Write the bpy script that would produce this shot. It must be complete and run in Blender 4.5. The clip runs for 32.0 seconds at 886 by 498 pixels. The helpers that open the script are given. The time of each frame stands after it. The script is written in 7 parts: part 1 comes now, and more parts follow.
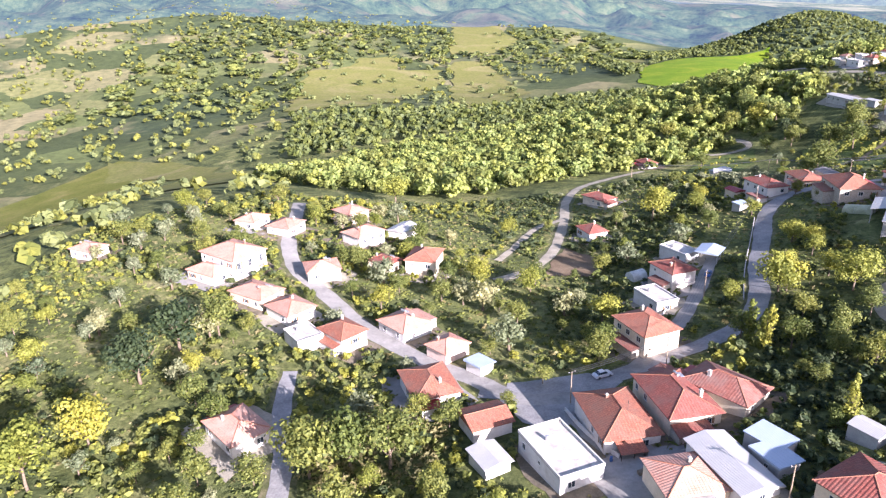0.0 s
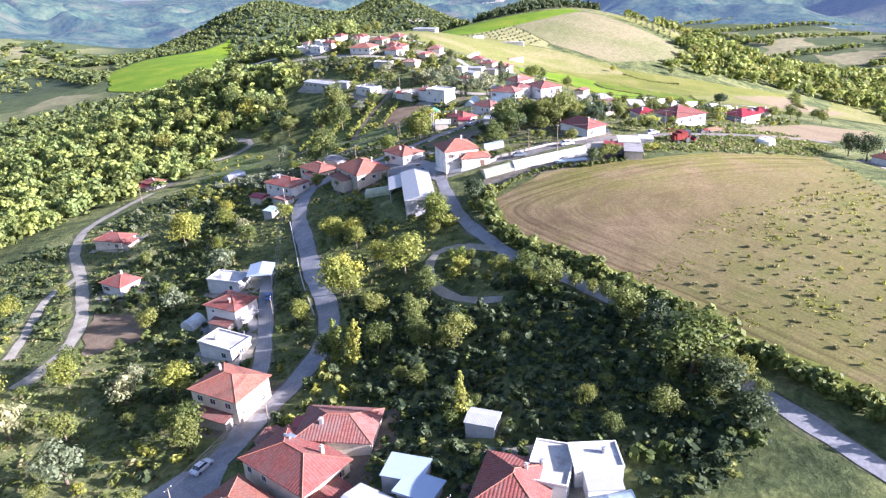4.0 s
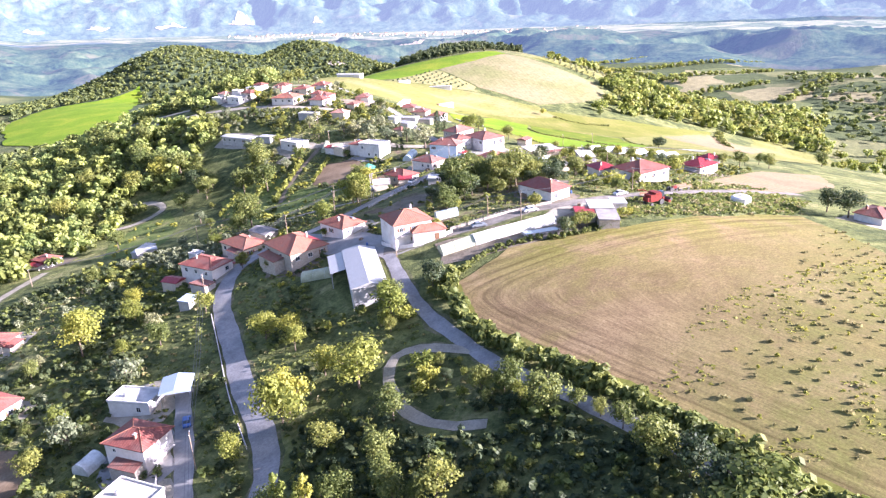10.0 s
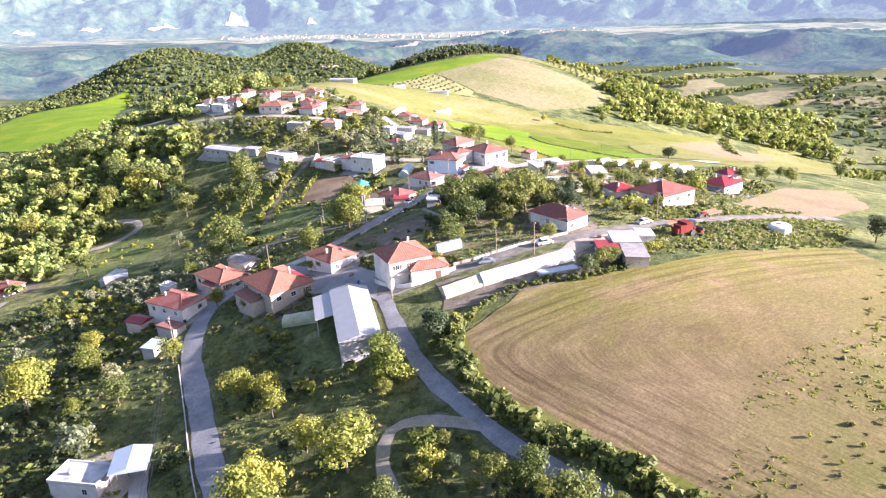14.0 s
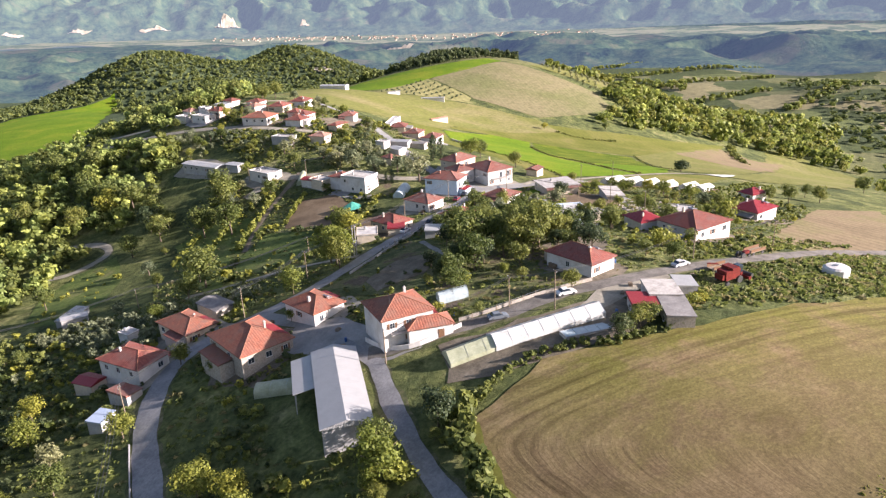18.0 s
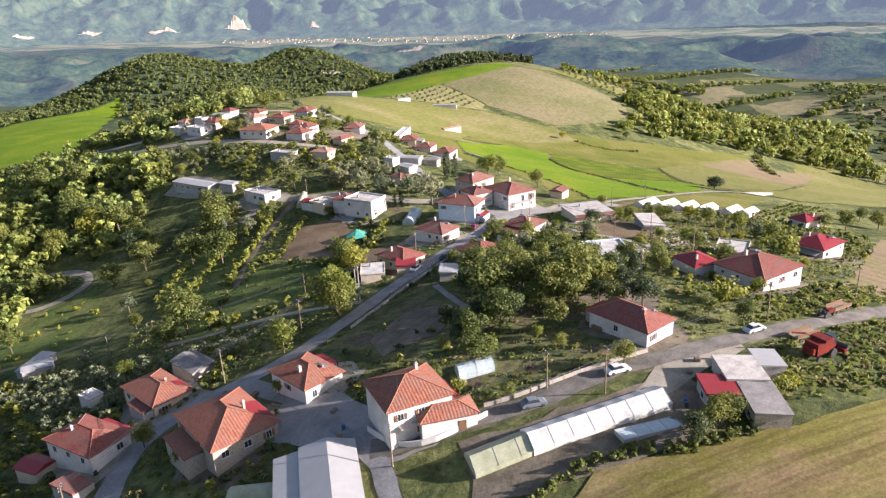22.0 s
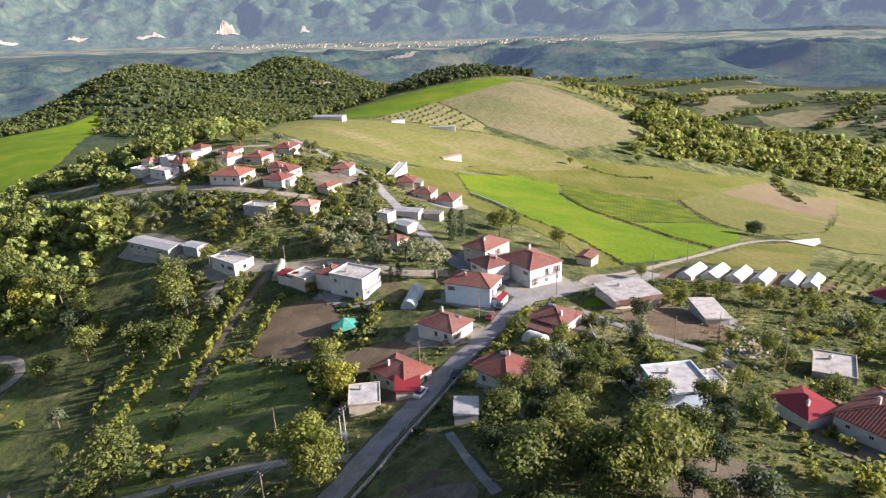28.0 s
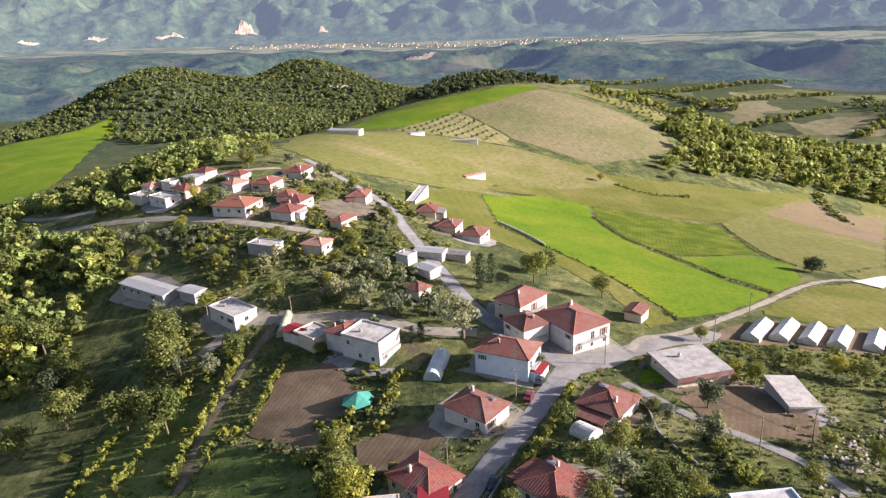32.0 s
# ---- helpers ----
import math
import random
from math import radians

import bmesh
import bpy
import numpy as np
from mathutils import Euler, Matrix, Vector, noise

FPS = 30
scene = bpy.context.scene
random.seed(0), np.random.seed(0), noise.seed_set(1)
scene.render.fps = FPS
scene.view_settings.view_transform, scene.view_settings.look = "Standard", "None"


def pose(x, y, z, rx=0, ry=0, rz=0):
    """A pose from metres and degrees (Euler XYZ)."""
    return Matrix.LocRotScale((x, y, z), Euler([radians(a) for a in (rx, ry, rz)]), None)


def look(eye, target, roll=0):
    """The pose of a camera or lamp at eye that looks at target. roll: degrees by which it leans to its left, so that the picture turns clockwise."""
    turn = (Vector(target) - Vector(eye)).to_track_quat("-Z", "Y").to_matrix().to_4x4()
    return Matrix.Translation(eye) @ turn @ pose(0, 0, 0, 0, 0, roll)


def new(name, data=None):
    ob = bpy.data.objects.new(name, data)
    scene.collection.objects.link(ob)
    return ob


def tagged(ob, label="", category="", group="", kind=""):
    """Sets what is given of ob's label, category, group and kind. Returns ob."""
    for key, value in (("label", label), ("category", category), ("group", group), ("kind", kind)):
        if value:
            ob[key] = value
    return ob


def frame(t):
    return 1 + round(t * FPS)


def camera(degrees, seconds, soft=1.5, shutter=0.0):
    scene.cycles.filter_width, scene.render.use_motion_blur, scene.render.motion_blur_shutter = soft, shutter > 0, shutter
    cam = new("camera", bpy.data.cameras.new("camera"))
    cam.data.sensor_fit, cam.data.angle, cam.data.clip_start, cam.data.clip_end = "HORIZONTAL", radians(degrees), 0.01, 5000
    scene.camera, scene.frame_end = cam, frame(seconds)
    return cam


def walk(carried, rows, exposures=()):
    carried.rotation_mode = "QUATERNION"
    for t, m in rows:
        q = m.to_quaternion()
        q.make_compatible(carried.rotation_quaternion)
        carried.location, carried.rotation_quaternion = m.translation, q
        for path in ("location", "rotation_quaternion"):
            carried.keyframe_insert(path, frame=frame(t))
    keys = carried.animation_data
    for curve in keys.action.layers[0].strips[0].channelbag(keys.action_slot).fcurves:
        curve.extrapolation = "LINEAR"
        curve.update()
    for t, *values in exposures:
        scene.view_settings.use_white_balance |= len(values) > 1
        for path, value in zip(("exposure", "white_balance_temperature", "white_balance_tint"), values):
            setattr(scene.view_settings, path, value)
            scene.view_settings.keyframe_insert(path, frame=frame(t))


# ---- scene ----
cam = camera(64.0, 32.0, 1.3)
METRES, EYE, TILT, LEAN, TURN = 235.0, 70.0, -21.5, 1.2, 0.0
ROWS = [
    (0.0, 0.0, 0.0, 0.0, 0.0, 0.0, -0.0),
    (0.5, 0.004, 0.0204, 0.0093, 3.19, -0.02, -1.47),
    (1.0, 0.0053, 0.0341, 0.0155, 3.38, -0.04, -1.53),
    (1.5, 0.0105, 0.0451, 0.019, -7.41, -0.4, 3.51),
    (2.0, 0.0041, 0.0579, 0.0263, -19.16, -2.0, 8.48),
    (2.5, 0.0038, 0.0694, 0.0314, -25.86, -3.29, 11.2),
    (3.0, 0.0033, 0.0797, 0.0372, -28.72, -3.95, 12.32),
    (3.5, 0.0075, 0.0892, 0.0402, -36.55, -5.93, 15.12),
    (5.5, 0.0167, 0.1328, 0.0635, -39.11, -4.6, 15.94),
    (6.0, 0.0216, 0.1425, 0.0658, -39.14, -3.66, 15.9),
    (6.5, 0.0283, 0.1525, 0.0701, -39.13, -3.65, 15.87),
    (7.0, 0.0379, 0.1602, 0.0723, -42.57, -4.66, 16.99),
    (7.5, 0.0423, 0.1701, 0.0778, -44.21, -5.21, 17.42),
    (8.0, 0.0494, 0.1793, 0.0818, -44.5, -5.29, 17.49),
    (8.5, 0.0575, 0.1884, 0.0855, -44.51, -5.27, 17.49),
    (9.0, 0.066, 0.1974, 0.0897, -44.52, -5.24, 17.47),
    (9.5, 0.074, 0.2059, 0.0929, -44.56, -4.56, 17.46),
    (10.0, 0.0829, 0.215, 0.0967, -44.6, -4.55, 17.45),
    (10.5, 0.092, 0.224, 0.1005, -44.65, -4.55, 17.44),
    (11.0, 0.1013, 0.2332, 0.1044, -44.7, -4.55, 17.43),
    (11.5, 0.1107, 0.2424, 0.1082, -44.75, -4.55, 17.43),
    (12.0, 0.1202, 0.2517, 0.112, -44.8, -4.55, 17.43),
    (12.5, 0.1306, 0.2617, 0.1162, -44.85, -4.56, 17.45),
    (13.0, 0.1403, 0.2711, 0.1201, -44.9, -4.56, 17.46),
    (13.5, 0.1502, 0.2804, 0.1241, -44.95, -4.56, 17.46),
    (14.0, 0.16, 0.2899, 0.1281, -45.02, -4.58, 17.46),
    (14.5, 0.1697, 0.2994, 0.1323, -45.08, -4.58, 17.46),
    (16.5, 0.2094, 0.3368, 0.1492, -45.3, -4.64, 17.52),
    (17.0, 0.2248, 0.3513, 0.1555, -45.39, -4.62, 17.53),
    (17.5, 0.2357, 0.3615, 0.1598, -45.45, -4.63, 17.54),
    (18.0, 0.2467, 0.3719, 0.1642, -45.51, -4.63, 17.57),
    (18.5, 0.2585, 0.3831, 0.1691, -45.59, -4.64, 17.59),
    (19.0, 0.27, 0.3936, 0.1736, -45.64, -4.63, 17.61),
    (19.5, 0.2813, 0.4044, 0.1782, -45.71, -4.64, 17.63),
    (20.0, 0.2931, 0.4153, 0.1828, -45.07, -4.42, 17.45),
    (20.5, 0.3047, 0.4264, 0.1875, -45.14, -4.44, 17.47),
    (21.0, 0.3163, 0.4374, 0.1923, -45.21, -4.46, 17.5),
    (21.5, 0.3273, 0.4479, 0.1967, -44.65, -4.27, 17.34),
    (22.0, 0.3391, 0.4592, 0.2014, -44.71, -4.28, 17.37),
    (22.5, 0.3507, 0.4706, 0.2063, -44.77, -4.3, 17.4),
    (23.0, 0.3623, 0.4821, 0.2112, -44.84, -4.33, 17.43),
    (23.5, 0.3777, 0.4973, 0.2178, -44.92, -4.35, 17.47),
    (24.0, 0.394, 0.5133, 0.2244, -45.01, -4.38, 17.53),
    (24.5, 0.4063, 0.5256, 0.2298, -45.06, -4.39, 17.56),
    (25.0, 0.4181, 0.5373, 0.2347, -45.11, -4.39, 17.59),
    (25.5, 0.4299, 0.5491, 0.2397, -45.16, -4.39, 17.62),
    (27.5, 0.4769, 0.5867, 0.282, -45.32, -4.29, 17.67),
    (28.0, 0.4882, 0.5955, 0.2928, -45.36, -4.31, 17.7),
    (28.5, 0.5001, 0.6055, 0.3026, -45.41, -4.34, 17.72),
    (29.0, 0.5115, 0.6149, 0.3117, -45.45, -4.36, 17.74),
    (29.5, 0.5234, 0.6251, 0.3206, -45.48, -4.4, 17.77),
    (30.0, 0.5345, 0.6349, 0.3277, -45.53, -4.43, 17.81),
    (30.5, 0.5462, 0.6459, 0.3341, -45.57, -4.46, 17.84),
    (31.0, 0.5565, 0.6573, 0.3397, -45.48, -4.45, 17.81),
    (31.5, 0.5687, 0.6677, 0.3444, -44.03, -3.99, 17.41),
    (32.0, 0.5788, 0.6801, 0.3499, -43.91, -3.97, 17.36),
]
walk(cam, [(t, pose(0, 0, EYE, TILT, LEAN, TURN) @ pose(METRES * x, METRES * y, METRES * z, 90 + pitch, roll, yaw)) for t, x, y, z, yaw, pitch, roll in ROWS],
     exposures=[(0.0, 2.3, 5700, 31), (2.0, 2.0, 5300, 31), (3.5, 2.2, 5250, 30), (6.0, 2.68, 5450, 36), (13.0, 2.6, 5650, 34), (14.5, 2.35, 5850, 30), (17.0, 1.76, 6100, 25), (20.0, 1.64, 6100, 25), (25.0, 1.47, 5950, 23), (32.0, 1.43, 6100, 26)])

# ---- light ----
SUN_AZ, SUN_EL = radians(144), radians(19.5)
world = bpy.data.worlds.new("sky")
scene.world = world
world.use_nodes = True
wn = world.node_tree
sky = wn.nodes.new("ShaderNodeTexSky")
sky.sky_type = "NISHITA"
sky.sun_disc = False
sky.sun_elevation, sky.sun_rotation = SUN_EL, SUN_AZ
sky.dust_density, sky.air_density = 2.0, 1.2
wn.nodes["Background"].inputs[1].default_value = 0.058
wn.links.new(sky.outputs[0], wn.nodes["Background"].inputs[0])
sun = new("sun", bpy.data.lights.new("sun", "SUN"))
sun.data.energy, sun.data.angle, sun.data.color = 5.0, radians(0.6), (1.0, 0.91, 0.78)
sun.matrix_world = look((math.sin(SUN_AZ) * math.cos(SUN_EL) * 900, math.cos(SUN_AZ) * math.cos(SUN_EL) * 900, math.sin(SUN_EL) * 900), (0, 0, 0))

# ---- the lie of the land: broad swells on a 160 m lattice, then single knolls ----
SWELLS = [[33, 40, 43, 38, 10, 15, 16],
          [29, 23, 23, 21, 11, 14, 11],
          [38, 42, 39, 23, 29, 4, 14],
          [61, 25, 36, 32, 63, 19, 10],
          [29, 8, 35, 12, 22, 34, -1],
          [14, 13, 11, 17, 27, 38, 5],
          [4, 5, -8, -3, 42, 41, 8],
          [0, 0, -1, 7, 5, -4, -1],
          [0, -3, -5, -3, -12, -8, -1]]
KNOLLS = [(20, 120, 50, -1), (60, 200, 50, -5), (60, 280, 50, 1), (110, 130, 50, -1), (130, 220, 50, 5), (180, 150, 50, 8),
          (180, 230, 50, 4), (180, 300, 50, -3), (240, 200, 50, 3), (240, 270, 50, 0), (290, 160, 50, 2), (290, 330, 50, 6),
          (250, 390, 50, 11), (170, 390, 50, -11), (-40, 180, 50, 1), (100, 70, 50, 5), (690, 600, 80, 5), (-80, 260, 50, 6),
          (310, 470, 50, 9), (430, 540, 50, 11), (350, 350, 50, 0), (420, 1060, 190, 48)]
FAR_HILLS = [(690, 1352, 96, 90), (533, 1308, 80, 20), (800, 1262, 48, 26), (600, 1255, 46, 22), (700, 1120, 85, 30), (940, 1322, 98, 86), (960, 1172, 80, 14), (800, 770, 80, 38), (780, 1220, 60, -14), (825, 1330, 60, -22), (560, 1180, 70, -12), (620, 980, 60, 12),
             (1500, 700, 160, 5), (1700, 1300, 200, 24), (1250, 900, 190, 8), (1150, 560, 170, 6), (200, 1600, 260, 30), (-300, 1300, 240, 40), (-700, 1600, 350, 60)]
MOUNDS = np.array([(-180 + 160 * i, -120 + 160 * j, 120, h) for i, row in enumerate(SWELLS) for j, h in enumerate(row)]
                  + KNOLLS + FAR_HILLS, float)


def step(a, b, v):
    u = np.clip((v - a) / (b - a), 0, 1)
    return u * u * (3 - 2 * u)


def ripple(x, y):
    """Smooth waves of several lengths, about -1 to 1."""
    s = 0
    for k, (fx, fy, ph) in enumerate(((1, .3, 0), (-.4, 1.2, 2), (1.7, -1.1, 4), (.9, 2.3, 1), (-2.9, 1.6, 3), (3.7, 2.8, 5), (-1.9, -4.6, .5))):
        s = s + np.sin(fx * x + fy * y + ph + 0.8 * np.sin(.7 * y * fx + ph)) / (1 + .45 * k)
    return s / 2.4


def heights(x, y):
    """The ground's height at arrays of places."""
    x, y = np.asarray(x, float), np.asarray(y, float)
    d = np.hypot(x - 140, y - 180)
    if x.size < 50:
        a, b, r, h = MOUNDS.T
        z = -120 + (h * np.exp(-((x[..., None] - a) ** 2 + (y[..., None] - b) ** 2) / (2 * r * r))).sum(-1)
        if d.max() < 750:
            return z
    else:
        z = np.full(x.shape, -120.0)
        for a, b, r, h in MOUNDS:
            z = z + h * np.exp(-((x - a) ** 2 + (y - b) ** 2) / (2 * r * r))
    az = np.arctan2(x - 140, y - 180)
    z = z + step(750, 1300, d) * ripple(x / 170, y / 170) * np.interp(np.degrees(az), (42, 58), (9, 19)) * (1 - step(2300, 2850, d)) - step(1400, 2400, d) * 30
    deg = np.degrees(az)
    foot = np.interp(deg, (-60, 18, 31, 46, 62, 76, 100), (3100, 3750, 3650, 3450, 3300, 3250, 3300))
    # steep wooded hills in front of the plain, then the mountains behind it
    spur = 1 - np.abs(ripple(x / 150 + 1, y / 150))
    z = z + step(1500, 1900, d) * (1 - step(foot - 1000, foot - 600, d)) * (np.maximum(0, spur - .35) * 85 - 18 + ripple(x / 60, y / 60) * 9)
    z = z + step(2300, 3400, d) * np.interp(deg, (-60, 18, 31, 46), (60, 50, 20, 0))
    z = z + step(1100, 2500, d) * np.interp(deg, (-70, -8, 5, 11, 16), (165, 150, 130, 60, 0))
    u = np.clip((d - foot) / 1000, 0, 1.3)
    rise = np.interp(deg, (-60, -20, 18, 31, 46, 62, 80), (220, 240, 330, 300, 235, 190, 170))
    rg = (1 - np.abs(ripple(x / 200 + 2, y / 200))) * .6 + (1 - np.abs(ripple(x / 80, y / 80 + 5))) * .4
    return z + u * rise + step(0, .35, u) * (rg - .45) * 170 + step(0, .1, u) * ripple(x / 40, y / 40) * 7


def gz(x, y):
    return float(heights(x, y))

# ---- materials ----
def links(m, *pairs):
    for a, b in pairs:
        m.node_tree.links.new(a, b)


def node(m, kind, **inputs):
    n = m.node_tree.nodes.new("ShaderNode" + kind)
    for k, v in inputs.items():
        n.inputs[k.replace("_", " ")].default_value = v
    return n


def base_mat(name, rough=0.8, spec=0.3, metal=0.0):
    m = bpy.data.materials.new(name)
    m.use_nodes = True
    b = m.node_tree.nodes["Principled BSDF"]
    b.inputs["Roughness"].default_value = rough
    b.inputs["Specular IOR Level"].default_value = spec
    b.inputs["Metallic"].default_value = metal
    return m, b


def ramp(m, src, stops):
    r = node(m, "ValToRGB")
    e = r.color_ramp.elements
    while len(e) < len(stops):
        e.new(0.5)
    for k, (p, c) in zip(e, stops):
        k.position, k.color = p, (*c, 1)
    links(m, (src, r.inputs[0]))
    return r.outputs[0]


def noise_tex(m, co, scale, detail=5, rough=0.6, warp=0.0):
    n = node(m, "TexNoise", Scale=scale, Detail=detail, Roughness=rough, Distortion=warp)
    links(m, (co, n.inputs["Vector"]))
    return n.outputs["Fac"]


def blend(m, fac, a, b, mode="MIX"):
    n = m.node_tree.nodes.new("ShaderNodeMix")
    n.data_type, n.blend_type = "RGBA", mode
    for sock, v in ((n.inputs[0], fac), (n.inputs[6], a), (n.inputs[7], b)):
        if isinstance(v, (int, float)):
            sock.default_value = v
        elif isinstance(v, tuple):
            sock.default_value = (*v, 1)
        else:
            links(m, (v, sock))
    return n.outputs[2]


def maths(m, op, a, b=0.0, clamp=False):
    n = m.node_tree.nodes.new("ShaderNodeMath")
    n.operation, n.use_clamp = op, clamp
    for sock, v in ((n.inputs[0], a), (n.inputs[1], b)):
        if isinstance(v, (int, float)):
            sock.default_value = v
        else:
            links(m, (v, sock))
    return n.outputs[0]


def place(m):
    return m.node_tree.nodes.new("ShaderNodeNewGeometry").outputs["Position"]


def bump(m, b, src, strength, distance=0.1):
    n = node(m, "Bump", Strength=strength, Distance=distance)
    links(m, (src, n.inputs["Height"]), (n.outputs[0], b.inputs["Normal"]))


def surface(name, stops, scale, rough=0.85, fine=6.0, fine_amt=0.35, relief=0.3, relief_d=0.05, spec=0.2, metal=0.0, tint=0.0):
    """Two scales of mottling in world metres: patches from the stops, then a finer grain over them."""
    m, b = base_mat(name, rough, spec, metal)
    p = place(m)
    c = ramp(m, noise_tex(m, p, scale, 6, 0.62, 0.3), stops)
    f = noise_tex(m, p, scale * fine, 5, 0.7)
    g = ramp(m, f, [(0.25, (1 - fine_amt,) * 3), (0.75, (1 + fine_amt * .5,) * 3)])
    c = blend(m, 1.0, c, g, "MULTIPLY")
    if tint:
        r = node(m, "ObjectInfo").outputs["Random"]
        c = blend(m, 1.0, c, ramp(m, r, [(0.0, (1 - tint,) * 3), (1.0, (1 + tint * .4, 1, 1 - tint * .4))]), "MULTIPLY")
    links(m, (c, b.inputs["Base Color"]))
    bump(m, b, f, relief, relief_d)
    return m


def leaf_mat(name, dark, light, rough=0.6, var=0.35):
    """Foliage: each clump, each plant and each part of the crown differ; light passes the thin leaves."""
    m, b = base_mat(name, rough, 0.25)
    p = place(m)
    geo = m.node_tree.nodes.new("ShaderNodeNewGeometry")
    c = ramp(m, geo.outputs["Random Per Island"], [(0.0, dark), (0.55, tuple((a + d) / 2 for a, d in zip(dark, light))), (1.0, light)])
    r = node(m, "ObjectInfo").outputs["Random"]
    c = blend(m, 1.0, c, ramp(m, r, [(0.0, (1 - var, 1 - var * .8, 1 - var)), (0.5, (1, 1, 1)), (1.0, (1 + var, 1 + var * .6, 1))]), "MULTIPLY")
    c = blend(m, 1.0, c, ramp(m, noise_tex(m, p, 0.06, 3), [(0.3, (.75, .8, .75)), (0.7, (1.2, 1.15, 1.0))]), "MULTIPLY")
    links(m, (c, b.inputs["Base Color"]))
    t = node(m, "BsdfTranslucent")
    links(m, (c, t.inputs[0]))
    mix = node(m, "MixShader", Fac=0.42)
    out = m.node_tree.nodes["Material Output"]
    links(m, (b.outputs[0], mix.inputs[1]), (t.outputs[0], mix.inputs[2]), (mix.outputs[0], out.inputs[0]))
    return m


def tile_mat(name, a, b_, stain):
    """Rows of clay tiles, laid by the roof's own u (along the eave) and v (up the slope), in metres."""
    m, b = base_mat(name, 0.75, 0.25)
    uv = m.node_tree.nodes.new("ShaderNodeUVMap")
    br = node(m, "TexBrick", Scale=1.0, Mortar_Size=0.035, Mortar_Smooth=0.6, Bias=0.0, Brick_Width=0.28, Row_Height=0.42)
    br.offset = 0.0
    br.inputs["Color1"].default_value, br.inputs["Color2"].default_value = (*a, 1), (*b_, 1)
    br.inputs["Mortar"].default_value = (*(c * .45 for c in a), 1)
    links(m, (uv.outputs[0], br.inputs["Vector"]))
    p = place(m)
    c = blend(m, ramp(m, noise_tex(m, p, 0.35, 6, 0.65), [(0.42, (0, 0, 0)), (0.68, (.85, .85, .85))]), br.outputs["Color"], stain)
    c = blend(m, 1.0, c, ramp(m, noise_tex(m, p, 3.0, 4, 0.7), [(0.3, (.72, .72, .72)), (0.7, (1.12, 1.1, 1.08))]), "MULTIPLY")
    r = node(m, "ObjectInfo").outputs["Random"]
    c = blend(m, 1.0, c, ramp(m, r, [(0, (.82, .8, .8)), (1, (1.08, 1.02, 1.0))]), "MULTIPLY")
    links(m, (c, b.inputs["Base Color"]))
    w = node(m, "TexWave", Scale=0.57)
    w.bands_direction = "X"
    links(m, (uv.outputs[0], w.inputs["Vector"]))
    bump(m, b, w.outputs["Fac"], 0.6, 0.06)
    return m


def sheet_mat(name, a, b_):
    m, b = base_mat(name, 0.45, 0.4, 0.2)
    uv = m.node_tree.nodes.new("ShaderNodeUVMap")
    w = node(m, "TexWave", Scale=1.2)
    links(m, (uv.outputs[0], w.inputs["Vector"]))
    p = place(m)
    c = blend(m, noise_tex(m, p, 0.5, 5, 0.7), a, b_)
    c = blend(m, 1.0, c, ramp(m, w.outputs["Fac"], [(0, (.85, .85, .85)), (.5, (1, 1, 1))]), "MULTIPLY")
    links(m, (c, b.inputs["Base Color"]))
    bump(m, b, w.outputs["Fac"], 0.5, 0.05)
    return m


def plain(name, c, rough=0.6, spec=0.3, metal=0.0, vary=0.15):
    return surface(name, [(0.3, tuple(v * (1 - vary) for v in c)), (0.7, c)], 1.4, rough, 5.0, 0.15, 0.1, 0.02, spec, metal)


def rows_mat(name, c1, c2, c3, angle, pitch, patch=0.05, ring=None, amt=0.7, rough=0.95):
    """A field in rows: lines at an angle, or rings round a place, over soft patches."""
    m, b = base_mat(name, rough, 0.1)
    p = place(m)
    mp = node(m, "Mapping")
    mp.inputs["Location"].default_value = (-ring[0], -ring[1], 0) if ring else (0, 0, 0)
    mp.inputs["Rotation"].default_value = (0, 0, radians(angle))
    mp.inputs["Scale"].default_value = (1, 1, 0)
    links(m, (p, mp.inputs[0]))
    w = node(m, "TexWave", Scale=0.314 / pitch, Distortion=1.6, Detail=2.0, Detail_Scale=0.35)
    w.wave_type = "RINGS" if ring else "BANDS"
    if ring:
        w.rings_direction = "Z"
    links(m, (mp.outputs[0], w.inputs[0]))
    c = ramp(m, noise_tex(m, p, patch, 7, 0.62, 0.4), [(0.32, c1), (0.5, c2), (0.68, c3)])
    c = blend(m, 1.0, c, ramp(m, noise_tex(m, p, patch * 22, 4, 0.75), [(0.28, (.62, .62, .6)), (0.72, (1.22, 1.22, 1.2))]), "MULTIPLY")
    c = blend(m, amt, c, ramp(m, w.outputs["Fac"], [(0.0, (.55, .56, .5)), (0.6, (1.08, 1.08, 1.05))]), "MULTIPLY")
    links(m, (c, b.inputs["Base Color"]))
    bump(m, b, w.outputs["Fac"], 0.5 * amt, 0.2)
    return m


